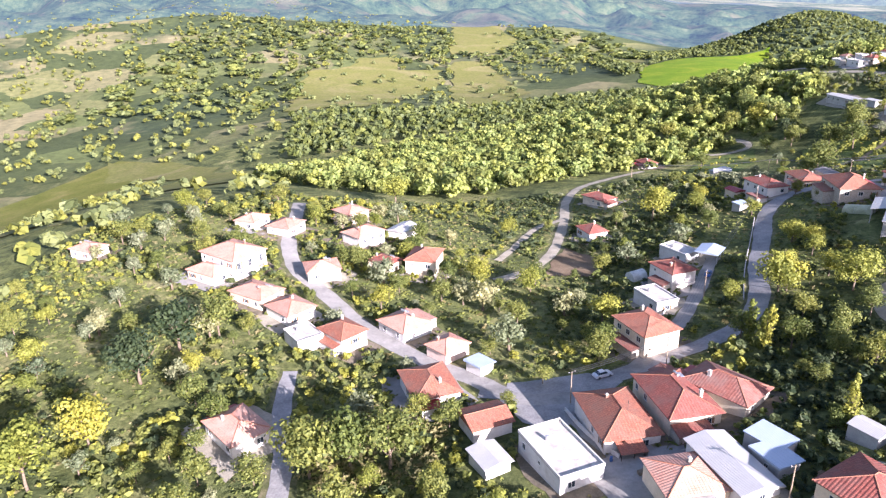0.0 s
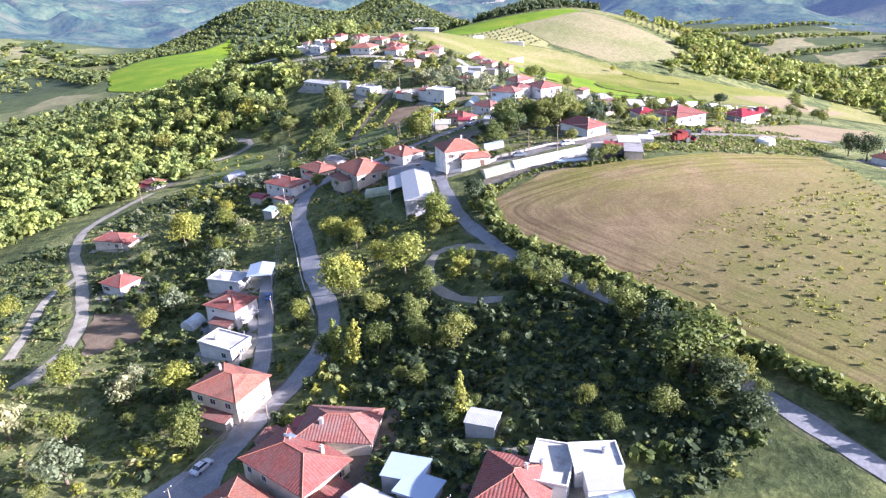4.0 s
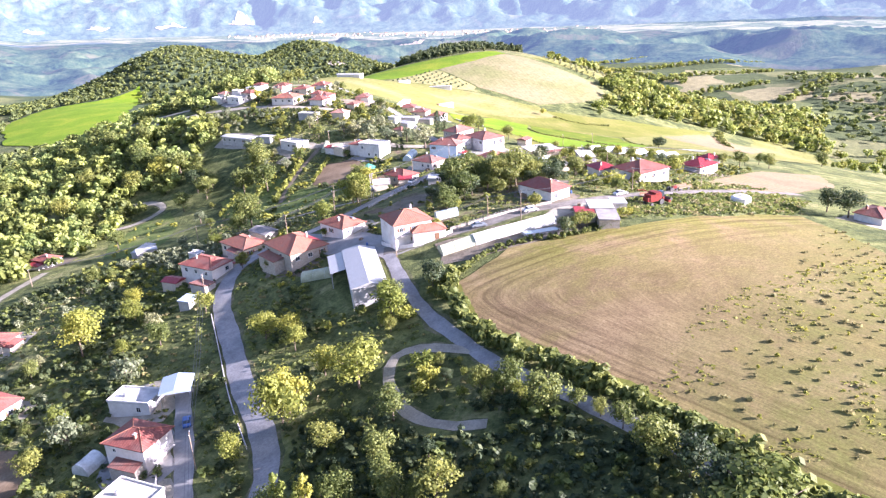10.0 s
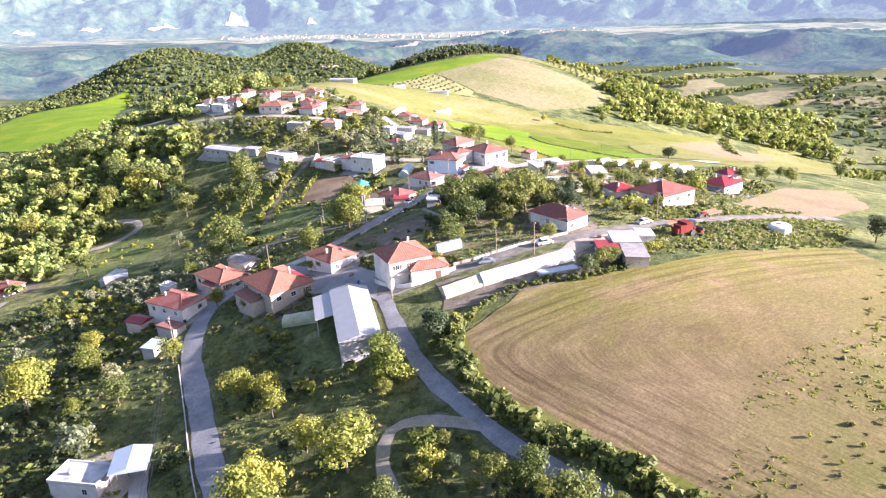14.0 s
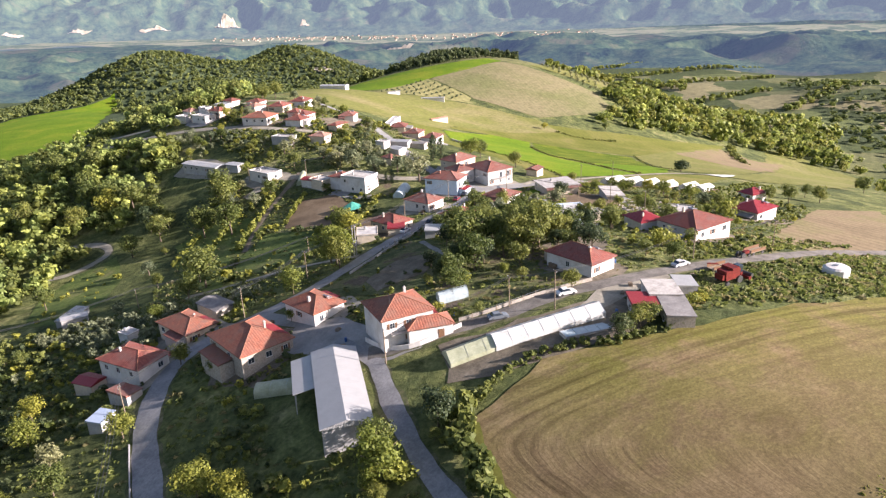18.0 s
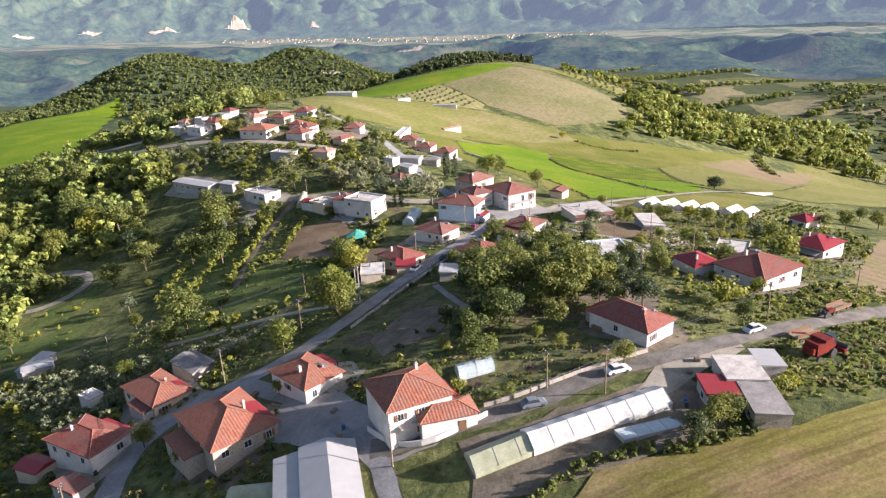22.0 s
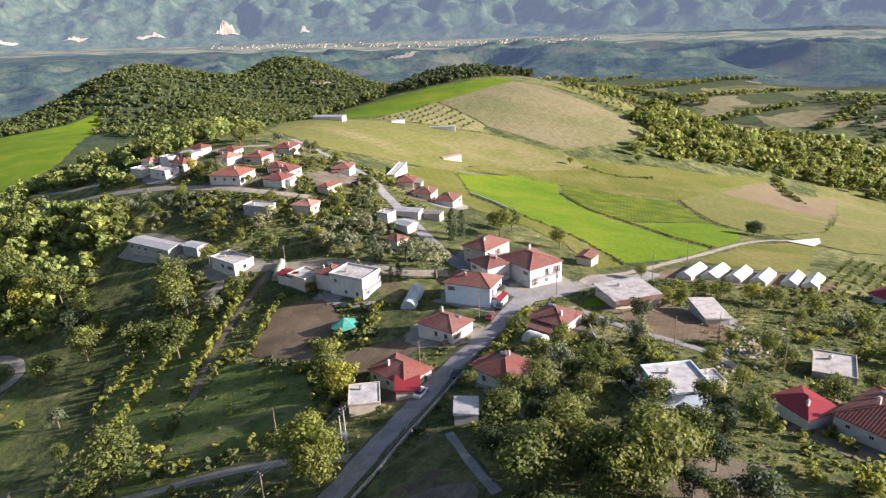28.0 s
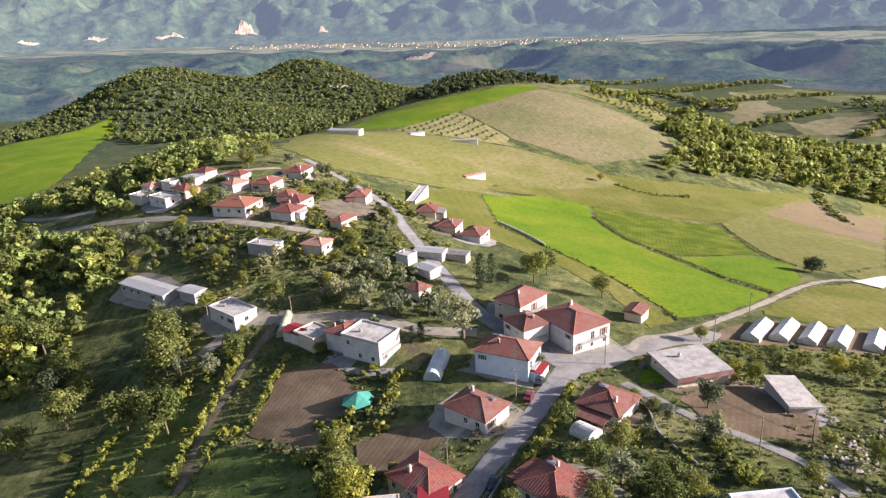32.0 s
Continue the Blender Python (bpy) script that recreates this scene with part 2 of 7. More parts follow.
def ground_mat():
    """Rough grass, scrub and bare soil near; further off a patchwork of plots and woods."""
    m, b = base_mat("rough_ground", 0.97, 0.1)
    p = place(m)
    near = ramp(m, noise_tex(m, p, 0.045, 8, 0.68, 0.6), [(0.22, (.035, .045, .022)), (0.42, (.08, .098, .04)), (0.54, (.15, .165, .062)), (0.66, (.26, .245, .12)), (0.85, (.36, .31, .19))])
    fine = noise_tex(m, p, 0.9, 6, 0.75)
    near = blend(m, 1.0, near, ramp(m, fine, [(0.25, (.45, .5, .45)), (0.75, (1.35, 1.3, 1.25))]), "MULTIPLY")
    near = blend(m, 1.0, near, ramp(m, noise_tex(m, p, 0.28, 5, 0.7, 0.8), [(0.32, (.42, .46, .4)), (0.5, (.9, .92, .9)), (0.7, (1.4, 1.36, 1.3))]), "MULTIPLY")
    v = node(m, "TexVoronoi", Scale=0.012, Randomness=0.95)
    warp = node(m, "TexNoise", Scale=0.012, Detail=4.0)
    add = node(m, "VectorMath")
    sc = node(m, "VectorMath")
    sc.operation = "SCALE"
    sc.inputs[3].default_value = 60
    links(m, (p, warp.inputs[0]), (warp.outputs["Color"], sc.inputs[0]), (p, add.inputs[0]), (sc.outputs[0], add.inputs[1]), (add.outputs[0], v.inputs["Vector"]))
    sep = node(m, "SeparateColor")
    links(m, (v.outputs["Color"], sep.inputs[0]))
    plots = ramp(m, sep.outputs[0], [(0.0, (.05, .065, .03)), (0.5, (.075, .095, .04)), (0.56, (.12, .145, .055)), (0.7, (.18, .175, .08)), (0.78, (.09, .11, .045)), (0.9, (.23, .205, .115))])
    plots = blend(m, 1.0, plots, ramp(m, noise_tex(m, p, 0.09, 7, 0.75), [(0.25, (.45, .5, .5)), (0.75, (1.3, 1.28, 1.2))]), "MULTIPLY")
    woods = ramp(m, noise_tex(m, p, 0.075, 8, 0.8), [(0.3, (.02, .032, .02)), (0.55, (.055, .075, .036)), (0.75, (.13, .15, .065))])
    hills = node(m, "VectorMath")
    hills.operation = "DISTANCE"
    hills.inputs[1].default_value = (760, 1250, -60)
    links(m, (p, hills.inputs[0]))
    open_land = maths(m, "MULTIPLY", maths(m, "SUBTRACT", hills.outputs["Value"], 420), 0.01, True)
    far = blend(m, maths(m, "MULTIPLY", open_land, ramp(m, noise_tex(m, p, 0.0032, 5, 0.6), [(0.42, (0, 0, 0)), (0.5, (1, 1, 1))])), woods, plots)
    dist = node(m, "VectorMath")
    dist.operation = "DISTANCE"
    dist.inputs[1].default_value = (200, 230, 0)
    links(m, (p, dist.inputs[0]))
    c = blend(m, maths(m, "MULTIPLY", maths(m, "SUBTRACT", dist.outputs["Value"], 560), 0.004, True), near, far)
    links(m, (c, b.inputs["Base Color"]))
    bump(m, b, fine, 0.9, 0.5)
    return m


GROUND = ground_mat()
ASPHALT = surface("worn_asphalt", [(0.28, (.17, .17, .172)), (0.5, (.245, .243, .24)), (0.72, (.31, .306, .295))], 0.22, 0.9, 9, 0.35, 0.2)
GRAVEL = surface("pale_gravel", [(0.3, (.22, .2, .15)), (0.7, (.37, .34, .27))], 0.3, 0.95, 9, 0.35, 0.4)
CONCRETE_YARD = surface("cracked_concrete", [(0.3, (.17, .166, .155)), (0.5, (.25, .243, .226)), (0.72, (.32, .308, .286))], 0.16, 0.9, 10, 0.22, 0.3)
# Mottled soil and grass, kept dark to put tree shade into the colour.
GARDEN = surface("shade_toned_garden", [(0.28, (.035, .05, .02)), (0.42, (.07, .09, .03)), (0.52, (.15, .15, .06)), (0.6, (.11, .085, .055)), (0.75, (.19, .15, .1))], 0.13, 0.97, 9, 0.5, 0.8, 0.3)
DIRT = surface("bare_dirt", [(0.3, (.1, .085, .06)), (0.5, (.165, .14, .1)), (0.7, (.24, .205, .15))], 0.22, 0.97, 9, 0.4, 0.5, 0.15)


LANE = surface("dusty_worn_concrete", [(0.3, (.1, .092, .08)), (0.5, (.165, .152, .132)), (0.7, (.225, .208, .182))], 0.3, 0.95, 8, 0.35, 0.4)


def stubble_mat():
    """Mown rows that follow the field's two edges round its tip, streaky and uneven, with weeds at the far side."""
    m, b = base_mat("stubble", 0.95, 0.1)
    p = place(m)

    def dot(v):
        n = node(m, "VectorMath")
        n.operation = "DOT_PRODUCT"
        n.inputs[1].default_value = v
        links(m, (p, n.inputs[0]))
        return n.outputs["Value"]
    d1 = maths(m, "SUBTRACT", 203.8, dot((.443, .897, 0)))
    d2 = maths(m, "SUBTRACT", dot((.989, -.144, 0)), 100.7)
    sm = m.node_tree.nodes.new("ShaderNodeMath")
    sm.operation = "SMOOTH_MIN"
    sm.inputs[2].default_value = 16
    links(m, (d1, sm.inputs[0]), (d2, sm.inputs[1]))
    along_ = dot((.897, -.443, 0))
    wob = noise_tex(m, p, 0.06, 3)
    d = maths(m, "ADD", sm.outputs[0], maths(m, "MULTIPLY", wob, 2))

    def streak(fd, fa, detail):
        cv = node(m, "CombineXYZ")
        links(m, (maths(m, "MULTIPLY", d, fd), cv.inputs[0]), (maths(m, "MULTIPLY", along_, fa), cv.inputs[1]))
        return noise_tex(m, cv.outputs[0], 1.0, detail, 0.65)
    rows_ = streak(.55, .025, 2)
    straw = streak(1.5, .55, 5)
    c = ramp(m, noise_tex(m, p, 0.035, 7, 0.65, 0.5), [(0.28, (.14, .1, .052)), (0.5, (.2, .146, .078)), (0.7, (.245, .185, .104))])
    weedy = maths(m, "MULTIPLY", maths(m, "SUBTRACT", 1.0, maths(m, "MULTIPLY", d1, .028), True), maths(m, "MULTIPLY", maths(m, "SUBTRACT", along_, 40), .03, True), True)
    weedy = maths(m, "MULTIPLY", weedy, ramp(m, noise_tex(m, p, 0.09, 6, 0.7), [(0.35, (0, 0, 0)), (0.55, (1, 1, 1))]))
    c = blend(m, 1.0, c, ramp(m, noise_tex(m, p, 0.16, 6, 0.7, 0.8), [(0.3, (.78, .76, .74)), (0.5, (1, 1, 1)), (0.7, (1.2, 1.2, 1.18))]), "MULTIPLY")
    c = blend(m, weedy, c, (.15, .14, .036))
    south = maths(m, "MULTIPLY", maths(m, "SUBTRACT", 104, dot((-.1, 1, 0))), .03, True)
    south = maths(m, "MULTIPLY", south, ramp(m, noise_tex(m, p, 0.12, 7, 0.75), [(0.3, (.25, .25, .25)), (0.6, (.95, .95, .95))]))
    c = blend(m, south, c, (.128, .128, .036))
    c = blend(m, ramp(m, noise_tex(m, p, 0.05, 5, 0.7, 1.0), [(0.5, (0, 0, 0)), (0.68, (.8, .8, .8))]), c, (.165, .138, .05))
    near_edge = maths(m, "SUBTRACT", 1.25, maths(m, "MULTIPLY", sm.outputs[0], .065), True)
    c = blend(m, maths(m, "ADD", maths(m, "MULTIPLY", near_edge, .85), .04, True), c, blend(m, 1.0, c, ramp(m, rows_, [(0.3, (.5, .47, .44)), (0.5, (1, 1, 1)), (0.7, (1.3, 1.28, 1.25))]), "MULTIPLY"))
    c = blend(m, 1.0, c, ramp(m, straw, [(0.3, (.84, .82, .8)), (0.56, (1, 1, 1)), (0.7, (1.25, 1.25, 1.25))]), "MULTIPLY")
    fine = noise_tex(m, p, 2.2, 4, 0.75)
    c = blend(m, 1.0, c, ramp(m, fine, [(0.28, (.62, .62, .6)), (0.72, (1.3, 1.3, 1.3))]), "MULTIPLY")
    links(m, (c, b.inputs["Base Color"]))
    bump(m, b, straw, 0.4, 0.2)
    return m


STUBBLE = stubble_mat()
STUBBLE_FAR = rows_mat("pale_stubble", (.165, .15, .078), (.205, .182, .1), (.15, .154, .066), 35, 4.0, 0.012, None, 0.14)
DRY_MEADOW = rows_mat("dry_meadow", (.18, .17, .064), (.148, .156, .043), (.22, .197, .09), 65, 5.0, 0.014, None, 0.08)
CROP = rows_mat("green_crop", (.085, .155, .006), (.115, .188, .008), (.175, .215, .015), 28, 1.6, 0.03, None, 0.2)
MEADOW_DRY = rows_mat("yellowing_meadow", (.1, .118, .02), (.135, .142, .03), (.185, .172, .055), 40, 5.0, 0.03, None, 0.12)
VERGE = surface("dirt_verge", [(0.3, (.05, .065, .025)), (0.48, (.09, .1, .04)), (0.62, (.15, .14, .075)), (0.8, (.25, .22, .15))], 0.35, 0.97, 6, 0.45, 0.6, 0.15)
CROP_DARK = rows_mat("flecked_crop", (.06, .1, .006), (.09, .13, .009), (.17, .185, .02), 62, 1.8, 0.09, None, 0.25)
MEADOW = surface("meadow", [(0.28, (.04, .065, .018)), (0.42, (.085, .125, .028)), (0.55, (.13, .165, .04)), (0.66, (.17, .18, .06)), (0.8, (.21, .19, .1))], 0.1, 0.97, 11, 0.55, 0.9, 0.3)
SOIL = rows_mat("ploughed_soil", (.115, .085, .056), (.165, .122, .08), (.215, .165, .112), 70, 1.3, 0.12, None, 0.14)
SOIL_PALE = rows_mat("pale_soil", (.18, .14, .085), (.22, .17, .105), (.175, .16, .075), 20, 5.0, 0.04, None, 0.35)
ORCHARD = rows_mat("orchard_floor", (.2, .2, .08), (.27, .25, .11), (.15, .17, .06), 30, 6.0, 0.02, None, 0.3)
WALLS = {
    "white": surface("white_render", [(0.25, (.46, .43, .38)), (0.4, (.58, .56, .53)), (0.6, (.67, .66, .64)), (1.0, (.72, .71, .69))], 0.45, 0.85, 8, 0.12, 0.1, tint=.1),
    "cream": surface("cream_render", [(0.25, (.5, .44, .34)), (0.6, (.68, .6, .48)), (1.0, (.74, .68, .57))], 0.5, 0.85, 8, 0.15, 0.1, tint=.15),
    "pink": surface("pink_render", [(0.25, (.55, .4, .34)), (0.7, (.7, .55, .48))], 0.5, 0.85, 8, 0.12, 0.1),
    "blue": surface("pale_blue_render", [(0.25, (.5, .6, .7)), (0.7, (.66, .75, .84))], 0.5, 0.85, 8, 0.1, 0.1),
    "grey": surface("grey_blockwork", [(0.25, (.3, .29, .28)), (0.7, (.45, .44, .42))], 0.6, 0.9, 8, 0.2, 0.2),
    "stone": surface("rubble_stone", [(0.25, (.24, .21, .17)), (0.5, (.4, .36, .3)), (0.8, (.5, .46, .4))], 2.5, 0.9, 3, 0.4, 0.6)}
ROOFS = {
    "orange": tile_mat("orange_tiles", (.37, .15, .095), (.24, .088, .06), (.22, .135, .1)),
    "red": tile_mat("red_tiles", (.3, .105, .08), (.19, .06, .048), (.18, .105, .088)),
    "rust": tile_mat("rust_tiles", (.3, .125, .095), (.19, .075, .06), (.2, .14, .12)),
    "pale": tile_mat("faded_tiles", (.5, .29, .22), (.44, .23, .17), (.42, .31, .25)),
    "crimson": sheet_mat("crimson_sheet", (.3, .03, .035), (.22, .025, .03)),
    "sheet": sheet_mat("pale_sheet", (.32, .32, .315), (.47, .47, .46)),
    "bluesheet": sheet_mat("blue_sheet", (.3, .38, .5), (.4, .46, .55)),
    "slate": surface("dark_cement", [(0.3, (.14, .135, .13)), (0.7, (.26, .25, .24))], 0.5, 0.9, 6, 0.3, 0.2),
    "concrete": surface("roof_concrete", [(0.3, (.26, .245, .22)), (0.5, (.4, .38, .35)), (0.7, (.5, .48, .44))], 0.5, 0.9, 6, 0.25, 0.2),
    "white": surface("white_roof", [(0.3, (.3, .29, .28)), (0.5, (.44, .43, .41)), (0.7, (.55, .54, .52))], 0.5, 0.8, 6, 0.2, 0.1)}
RIDGE = surface("ridge_tiles", [(0.3, (.26, .115, .075)), (0.7, (.38, .18, .115))], 2, 0.8, 5, 0.25, 0.2, tint=.2)
WINDOW_GLASS, _b = base_mat("window_glass", 0.08, 0.8)
_b.inputs["Base Color"].default_value = (.03, .04, .05, 1)
BRICK = surface("chimney_brick", [(0.3, (.22, .1, .07)), (0.7, (.36, .18, .13))], 3.0, 0.9, 4, 0.3, 0.3)
FRAME = plain("white_frames", (.7, .7, .68), 0.5)
SHUTTER = plain("brown_woodwork", (.2, .11, .06), 0.6)
CONCRETE = plain("bare_concrete", (.42, .4, .37), 0.9)
METAL_DARK = plain("dark_metal", (.1, .1, .1), 0.5, 0.5, 0.6)
GALV = plain("galvanised_metal", (.5, .51, .52), 0.4, 0.5, 0.7)
POLE_WOOD = surface("pole_timber", [(0.3, (.2, .15, .1)), (0.7, (.32, .26, .19))], 2, 0.85, 4, 0.3, 0.3)
WIRE = plain("wire", (.12, .12, .12), 0.5, 0.5, 0.5)
PLASTIC = surface("greenhouse_film", [(0.3, (.42, .42, .38)), (0.5, (.58, .58, .54)), (0.7, (.7, .7, .67))], 0.6, 0.45, 5, 0.2, 0.3)
FILM_OLD = surface("dirty_greenish_film", [(0.3, (.3, .32, .2)), (0.7, (.46, .47, .33))], 0.6, 0.5, 5, 0.2, 0.3)
FILM_BLUE = surface("bluish_film", [(0.3, (.36, .43, .44)), (0.7, (.52, .6, .6))], 0.6, 0.4, 5, 0.15, 0.3)
TARP = surface("green_netting", [(0.3, (.04, .22, .17)), (0.7, (.08, .32, .25))], 0.8, 0.6, 5, 0.2, 0.3)
BARK = surface("bark", [(0.3, (.1, .075, .05)), (0.7, (.2, .16, .12))], 3, 0.95, 4, 0.35, 0.5)
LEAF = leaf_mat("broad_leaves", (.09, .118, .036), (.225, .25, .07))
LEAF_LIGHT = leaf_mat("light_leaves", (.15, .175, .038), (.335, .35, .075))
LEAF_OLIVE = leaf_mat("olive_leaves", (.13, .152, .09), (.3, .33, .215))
# Evergreen colour; also paints shade onto scrub and thicket.
LEAF_DARK = leaf_mat("dark_needles_and_shade", (.032, .055, .03), (.1, .13, .062))
LEAF_DRY = leaf_mat("dry_grass", (.15, .14, .065), (.29, .26, .13), 0.6, 0.1)
FOREST = leaf_mat("forest_leaves", (.165, .21, .068), (.34, .405, .125))
FAR_LEAF = leaf_mat("hillside_leaves", (.11, .138, .06), (.245, .275, .11))


def distance_mat(name, haze_glow, open_from, plots_amt, pale=1.0):
    """Woods and some open plots; the haze of miles is painted as bluish glow."""
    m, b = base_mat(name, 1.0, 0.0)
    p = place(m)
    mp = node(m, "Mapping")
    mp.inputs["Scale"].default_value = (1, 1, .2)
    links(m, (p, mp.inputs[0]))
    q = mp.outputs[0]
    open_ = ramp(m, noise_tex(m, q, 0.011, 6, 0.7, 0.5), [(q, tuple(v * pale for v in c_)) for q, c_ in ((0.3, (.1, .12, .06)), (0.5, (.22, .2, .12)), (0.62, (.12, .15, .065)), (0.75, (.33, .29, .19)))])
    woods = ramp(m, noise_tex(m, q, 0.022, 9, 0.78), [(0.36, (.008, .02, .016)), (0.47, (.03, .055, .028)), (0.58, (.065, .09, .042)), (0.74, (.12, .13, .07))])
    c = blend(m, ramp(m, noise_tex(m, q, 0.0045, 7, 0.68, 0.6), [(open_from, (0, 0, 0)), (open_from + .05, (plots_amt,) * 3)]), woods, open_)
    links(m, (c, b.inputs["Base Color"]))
    b.inputs["Emission Color"].default_value = (*haze_glow, 1)
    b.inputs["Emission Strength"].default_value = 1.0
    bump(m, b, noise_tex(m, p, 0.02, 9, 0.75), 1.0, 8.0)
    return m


# Haze is painted: each distant sheet has one constant emission colour.
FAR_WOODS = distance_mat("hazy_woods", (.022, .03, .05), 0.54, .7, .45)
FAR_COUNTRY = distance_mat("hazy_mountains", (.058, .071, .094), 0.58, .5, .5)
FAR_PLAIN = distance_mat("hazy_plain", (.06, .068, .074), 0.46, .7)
CLIFF = surface("pale_cliff", [(0.3, (.3, .26, .2)), (0.7, (.52, .47, .4))], 0.03, 0.9, 6, 0.3, 0.5, 2.0)

# ---- building helpers ----
def mesh_of(name, verts, faces, mat, smooth=False, uvs=None):
    me = bpy.data.meshes.new(name)
    me.from_pydata([tuple(map(float, v)) for v in verts], [], faces)
    if uvs is not None:
        lay = me.uv_layers.new(name="UVMap")
        k = 0
        for f, fu in zip(faces, uvs):
            for c in fu:
                lay.data[k].uv = c
                k += 1
    if mat:
        me.materials.append(mat)
    if smooth:
        me.shade_smooth()
    me.update()
    return me


def quads_mesh(name, v, n, mat):
    """Many loose quads at once: v holds four corners for each."""
    me = bpy.data.meshes.new(name)
    me.vertices.add(4 * n)
    me.vertices.foreach_set("co", np.asarray(v, np.float32).ravel())
    me.loops.add(4 * n)
    me.loops.foreach_set("vertex_index", np.arange(4 * n, dtype=np.int32))
    me.polygons.add(n)
    me.polygons.foreach_set("loop_start", np.arange(0, 4 * n, 4, dtype=np.int32))
    me.polygons.foreach_set("loop_total", np.full(n, 4, np.int32))
    me.materials.append(mat)
    me.update(calc_edges=True)
    return me


class Shape:
    """Gathers simple solids into one mesh."""

    def __init__(self):
        self.v, self.f = [], []

    def add(self, verts, faces):
        o = len(self.v)
        self.v += [tuple(p) for p in verts]
        self.f += [tuple(i + o for i in f) for f in faces]
        return self

    def box(self, x0, y0, z0, x1, y1, z1, m=None):
        vs = [(x, y, z) for z in (z0, z1) for x, y in ((x0, y0), (x1, y0), (x1, y1), (x0, y1))]
        if m is not None:
            vs = [m @ Vector(p) for p in vs]
        return self.add(vs, [(3, 2, 1, 0), (4, 5, 6, 7), (0, 1, 5, 4), (1, 2, 6, 5), (2, 3, 7, 6), (3, 0, 4, 7)])

    def tube(self, path, radii, sides=6):
        """A tapered tube through points."""
        path = [Vector(p) for p in path]
        rings = []
        for i, p in enumerate(path):
            d = (path[min(i + 1, len(path) - 1)] - path[max(i - 1, 0)]).normalized()
            u = d.orthogonal().normalized()
            w = d.cross(u)
            rings += [p + (u * math.cos(a) + w * math.sin(a)) * radii[i] for a in (2 * math.pi * k / sides for k in range(sides))]
        fs = [(i * sides + k, i * sides + (k + 1) % sides, (i + 1) * sides + (k + 1) % sides, (i + 1) * sides + k) for i in range(len(path) - 1) for k in range(sides)]
        fs += [tuple(range(sides))[::-1], tuple(range((len(path) - 1) * sides, len(path) * sides))]
        return self.add(rings, fs)

    def mesh(self, name, mat, smooth=False):
        return mesh_of(name, self.v, self.f, mat, smooth)


def part(name, me, parent, label="", m=None):
    ob = new(name, me)
    ob.parent = parent
    if m is not None:
        ob.matrix_basis = m
    if label:
        ob["label"] = label
    return ob


def thing(name, label, category, m, group=""):
    ob = new(name)
    ob.matrix_basis = m
    return tagged(ob, label, category, group)


def inside(x, y, poly):
    hit = False
    for (x0, y0), (x1, y1) in zip(poly, poly[1:] + poly[:1]):
        if (y0 > y) != (y1 > y) and x < (x1 - x0) * (y - y0) / (y1 - y0) + x0:
            hit = not hit
    return hit


def near_line(x, y, line):
    best = 1e9
    for (x0, y0), (x1, y1) in zip(line, line[1:]):
        dx, dy = x1 - x0, y1 - y0
        u = max(0, min(1, ((x - x0) * dx + (y - y0) * dy) / (dx * dx + dy * dy + 1e-9)))
        best = min(best, math.hypot(x - x0 - u * dx, y - y0 - u * dy))
    return best


def smooth_line(pts, spacing):
    """A flowing line through the points, at even steps."""
    out = []
    n = len(pts)
    for i in range(n - 1):
        p0, p1, p2, p3 = (Vector(pts[max(0, min(n - 1, i + k))]) for k in (-1, 0, 1, 2))
        k = max(1, int((p2 - p1).length / spacing))
        for j in range(k):
            t = j / k
            out.append(tuple(.5 * (2 * p1 + (p2 - p0) * t + (2 * p0 - 5 * p1 + 4 * p2 - p3) * t * t + (3 * p1 - p0 - 3 * p2 + p3) * t ** 3)))
    return out + [tuple(pts[-1])]


# ---- the ground sheet ----
RC = (200.0, 230.0)
rr = list(np.arange(4, 652, 4.0))
while rr[-1] < 1600:
    rr.append(rr[-1] * 1.03 + 1)
SEG = 640
ang = np.arange(SEG) * 2 * math.pi / SEG
R2, A2 = np.meshgrid(rr, ang, indexing="ij")
gx, gy = RC[0] + R2 * np.cos(A2), RC[1] + R2 * np.sin(A2)
gv = np.stack([gx, gy, heights(gx, gy)], -1).reshape(-1, 3)
gf = [(i * SEG + k, (i + 1) * SEG + k, (i + 1) * SEG + (k + 1) % SEG, i * SEG + (k + 1) % SEG) for i in range(len(rr) - 1) for k in range(SEG)]
gv = np.vstack([gv, [(RC[0], RC[1], gz(*RC))]])
gf += [(len(gv) - 1, k, (k + 1) % SEG) for k in range(SEG)]
tagged(new("ground", mesh_of("ground", gv, gf, GROUND, True)), "rolling hills of rough grass, scrub and far farmland", "ground", kind="structure")

# the far hills, the plain and the mountains, kilometres off
def far_sheet(name, label, r0, r1, grow, mat, lift, a0=-70, a1=115.1, da=.25):
    rings = [r0]
    while rings[-1] < r1:
        rings.append(min(r1, rings[-1] * grow))
    fa = np.radians(np.arange(a0, a1, da))
    R3, A3 = np.meshgrid(rings, fa, indexing="ij")
    fx, fy = 140 + R3 * np.sin(A3), 180 + R3 * np.cos(A3)
    n = len(fa)
    fv = np.stack([fx, fy, heights(fx, fy) + np.minimum(lift, (R3 - r0) * .2 - 16)], -1).reshape(-1, 3)
    ff = [(i * n + k, (i + 1) * n + k, (i + 1) * n + k + 1, i * n + k + 1) for i in range(len(rings) - 1) for k in range(n - 1)]
    tagged(new(name, mesh_of(name, fv, ff, mat, True)), label, "landscape", kind="structure")


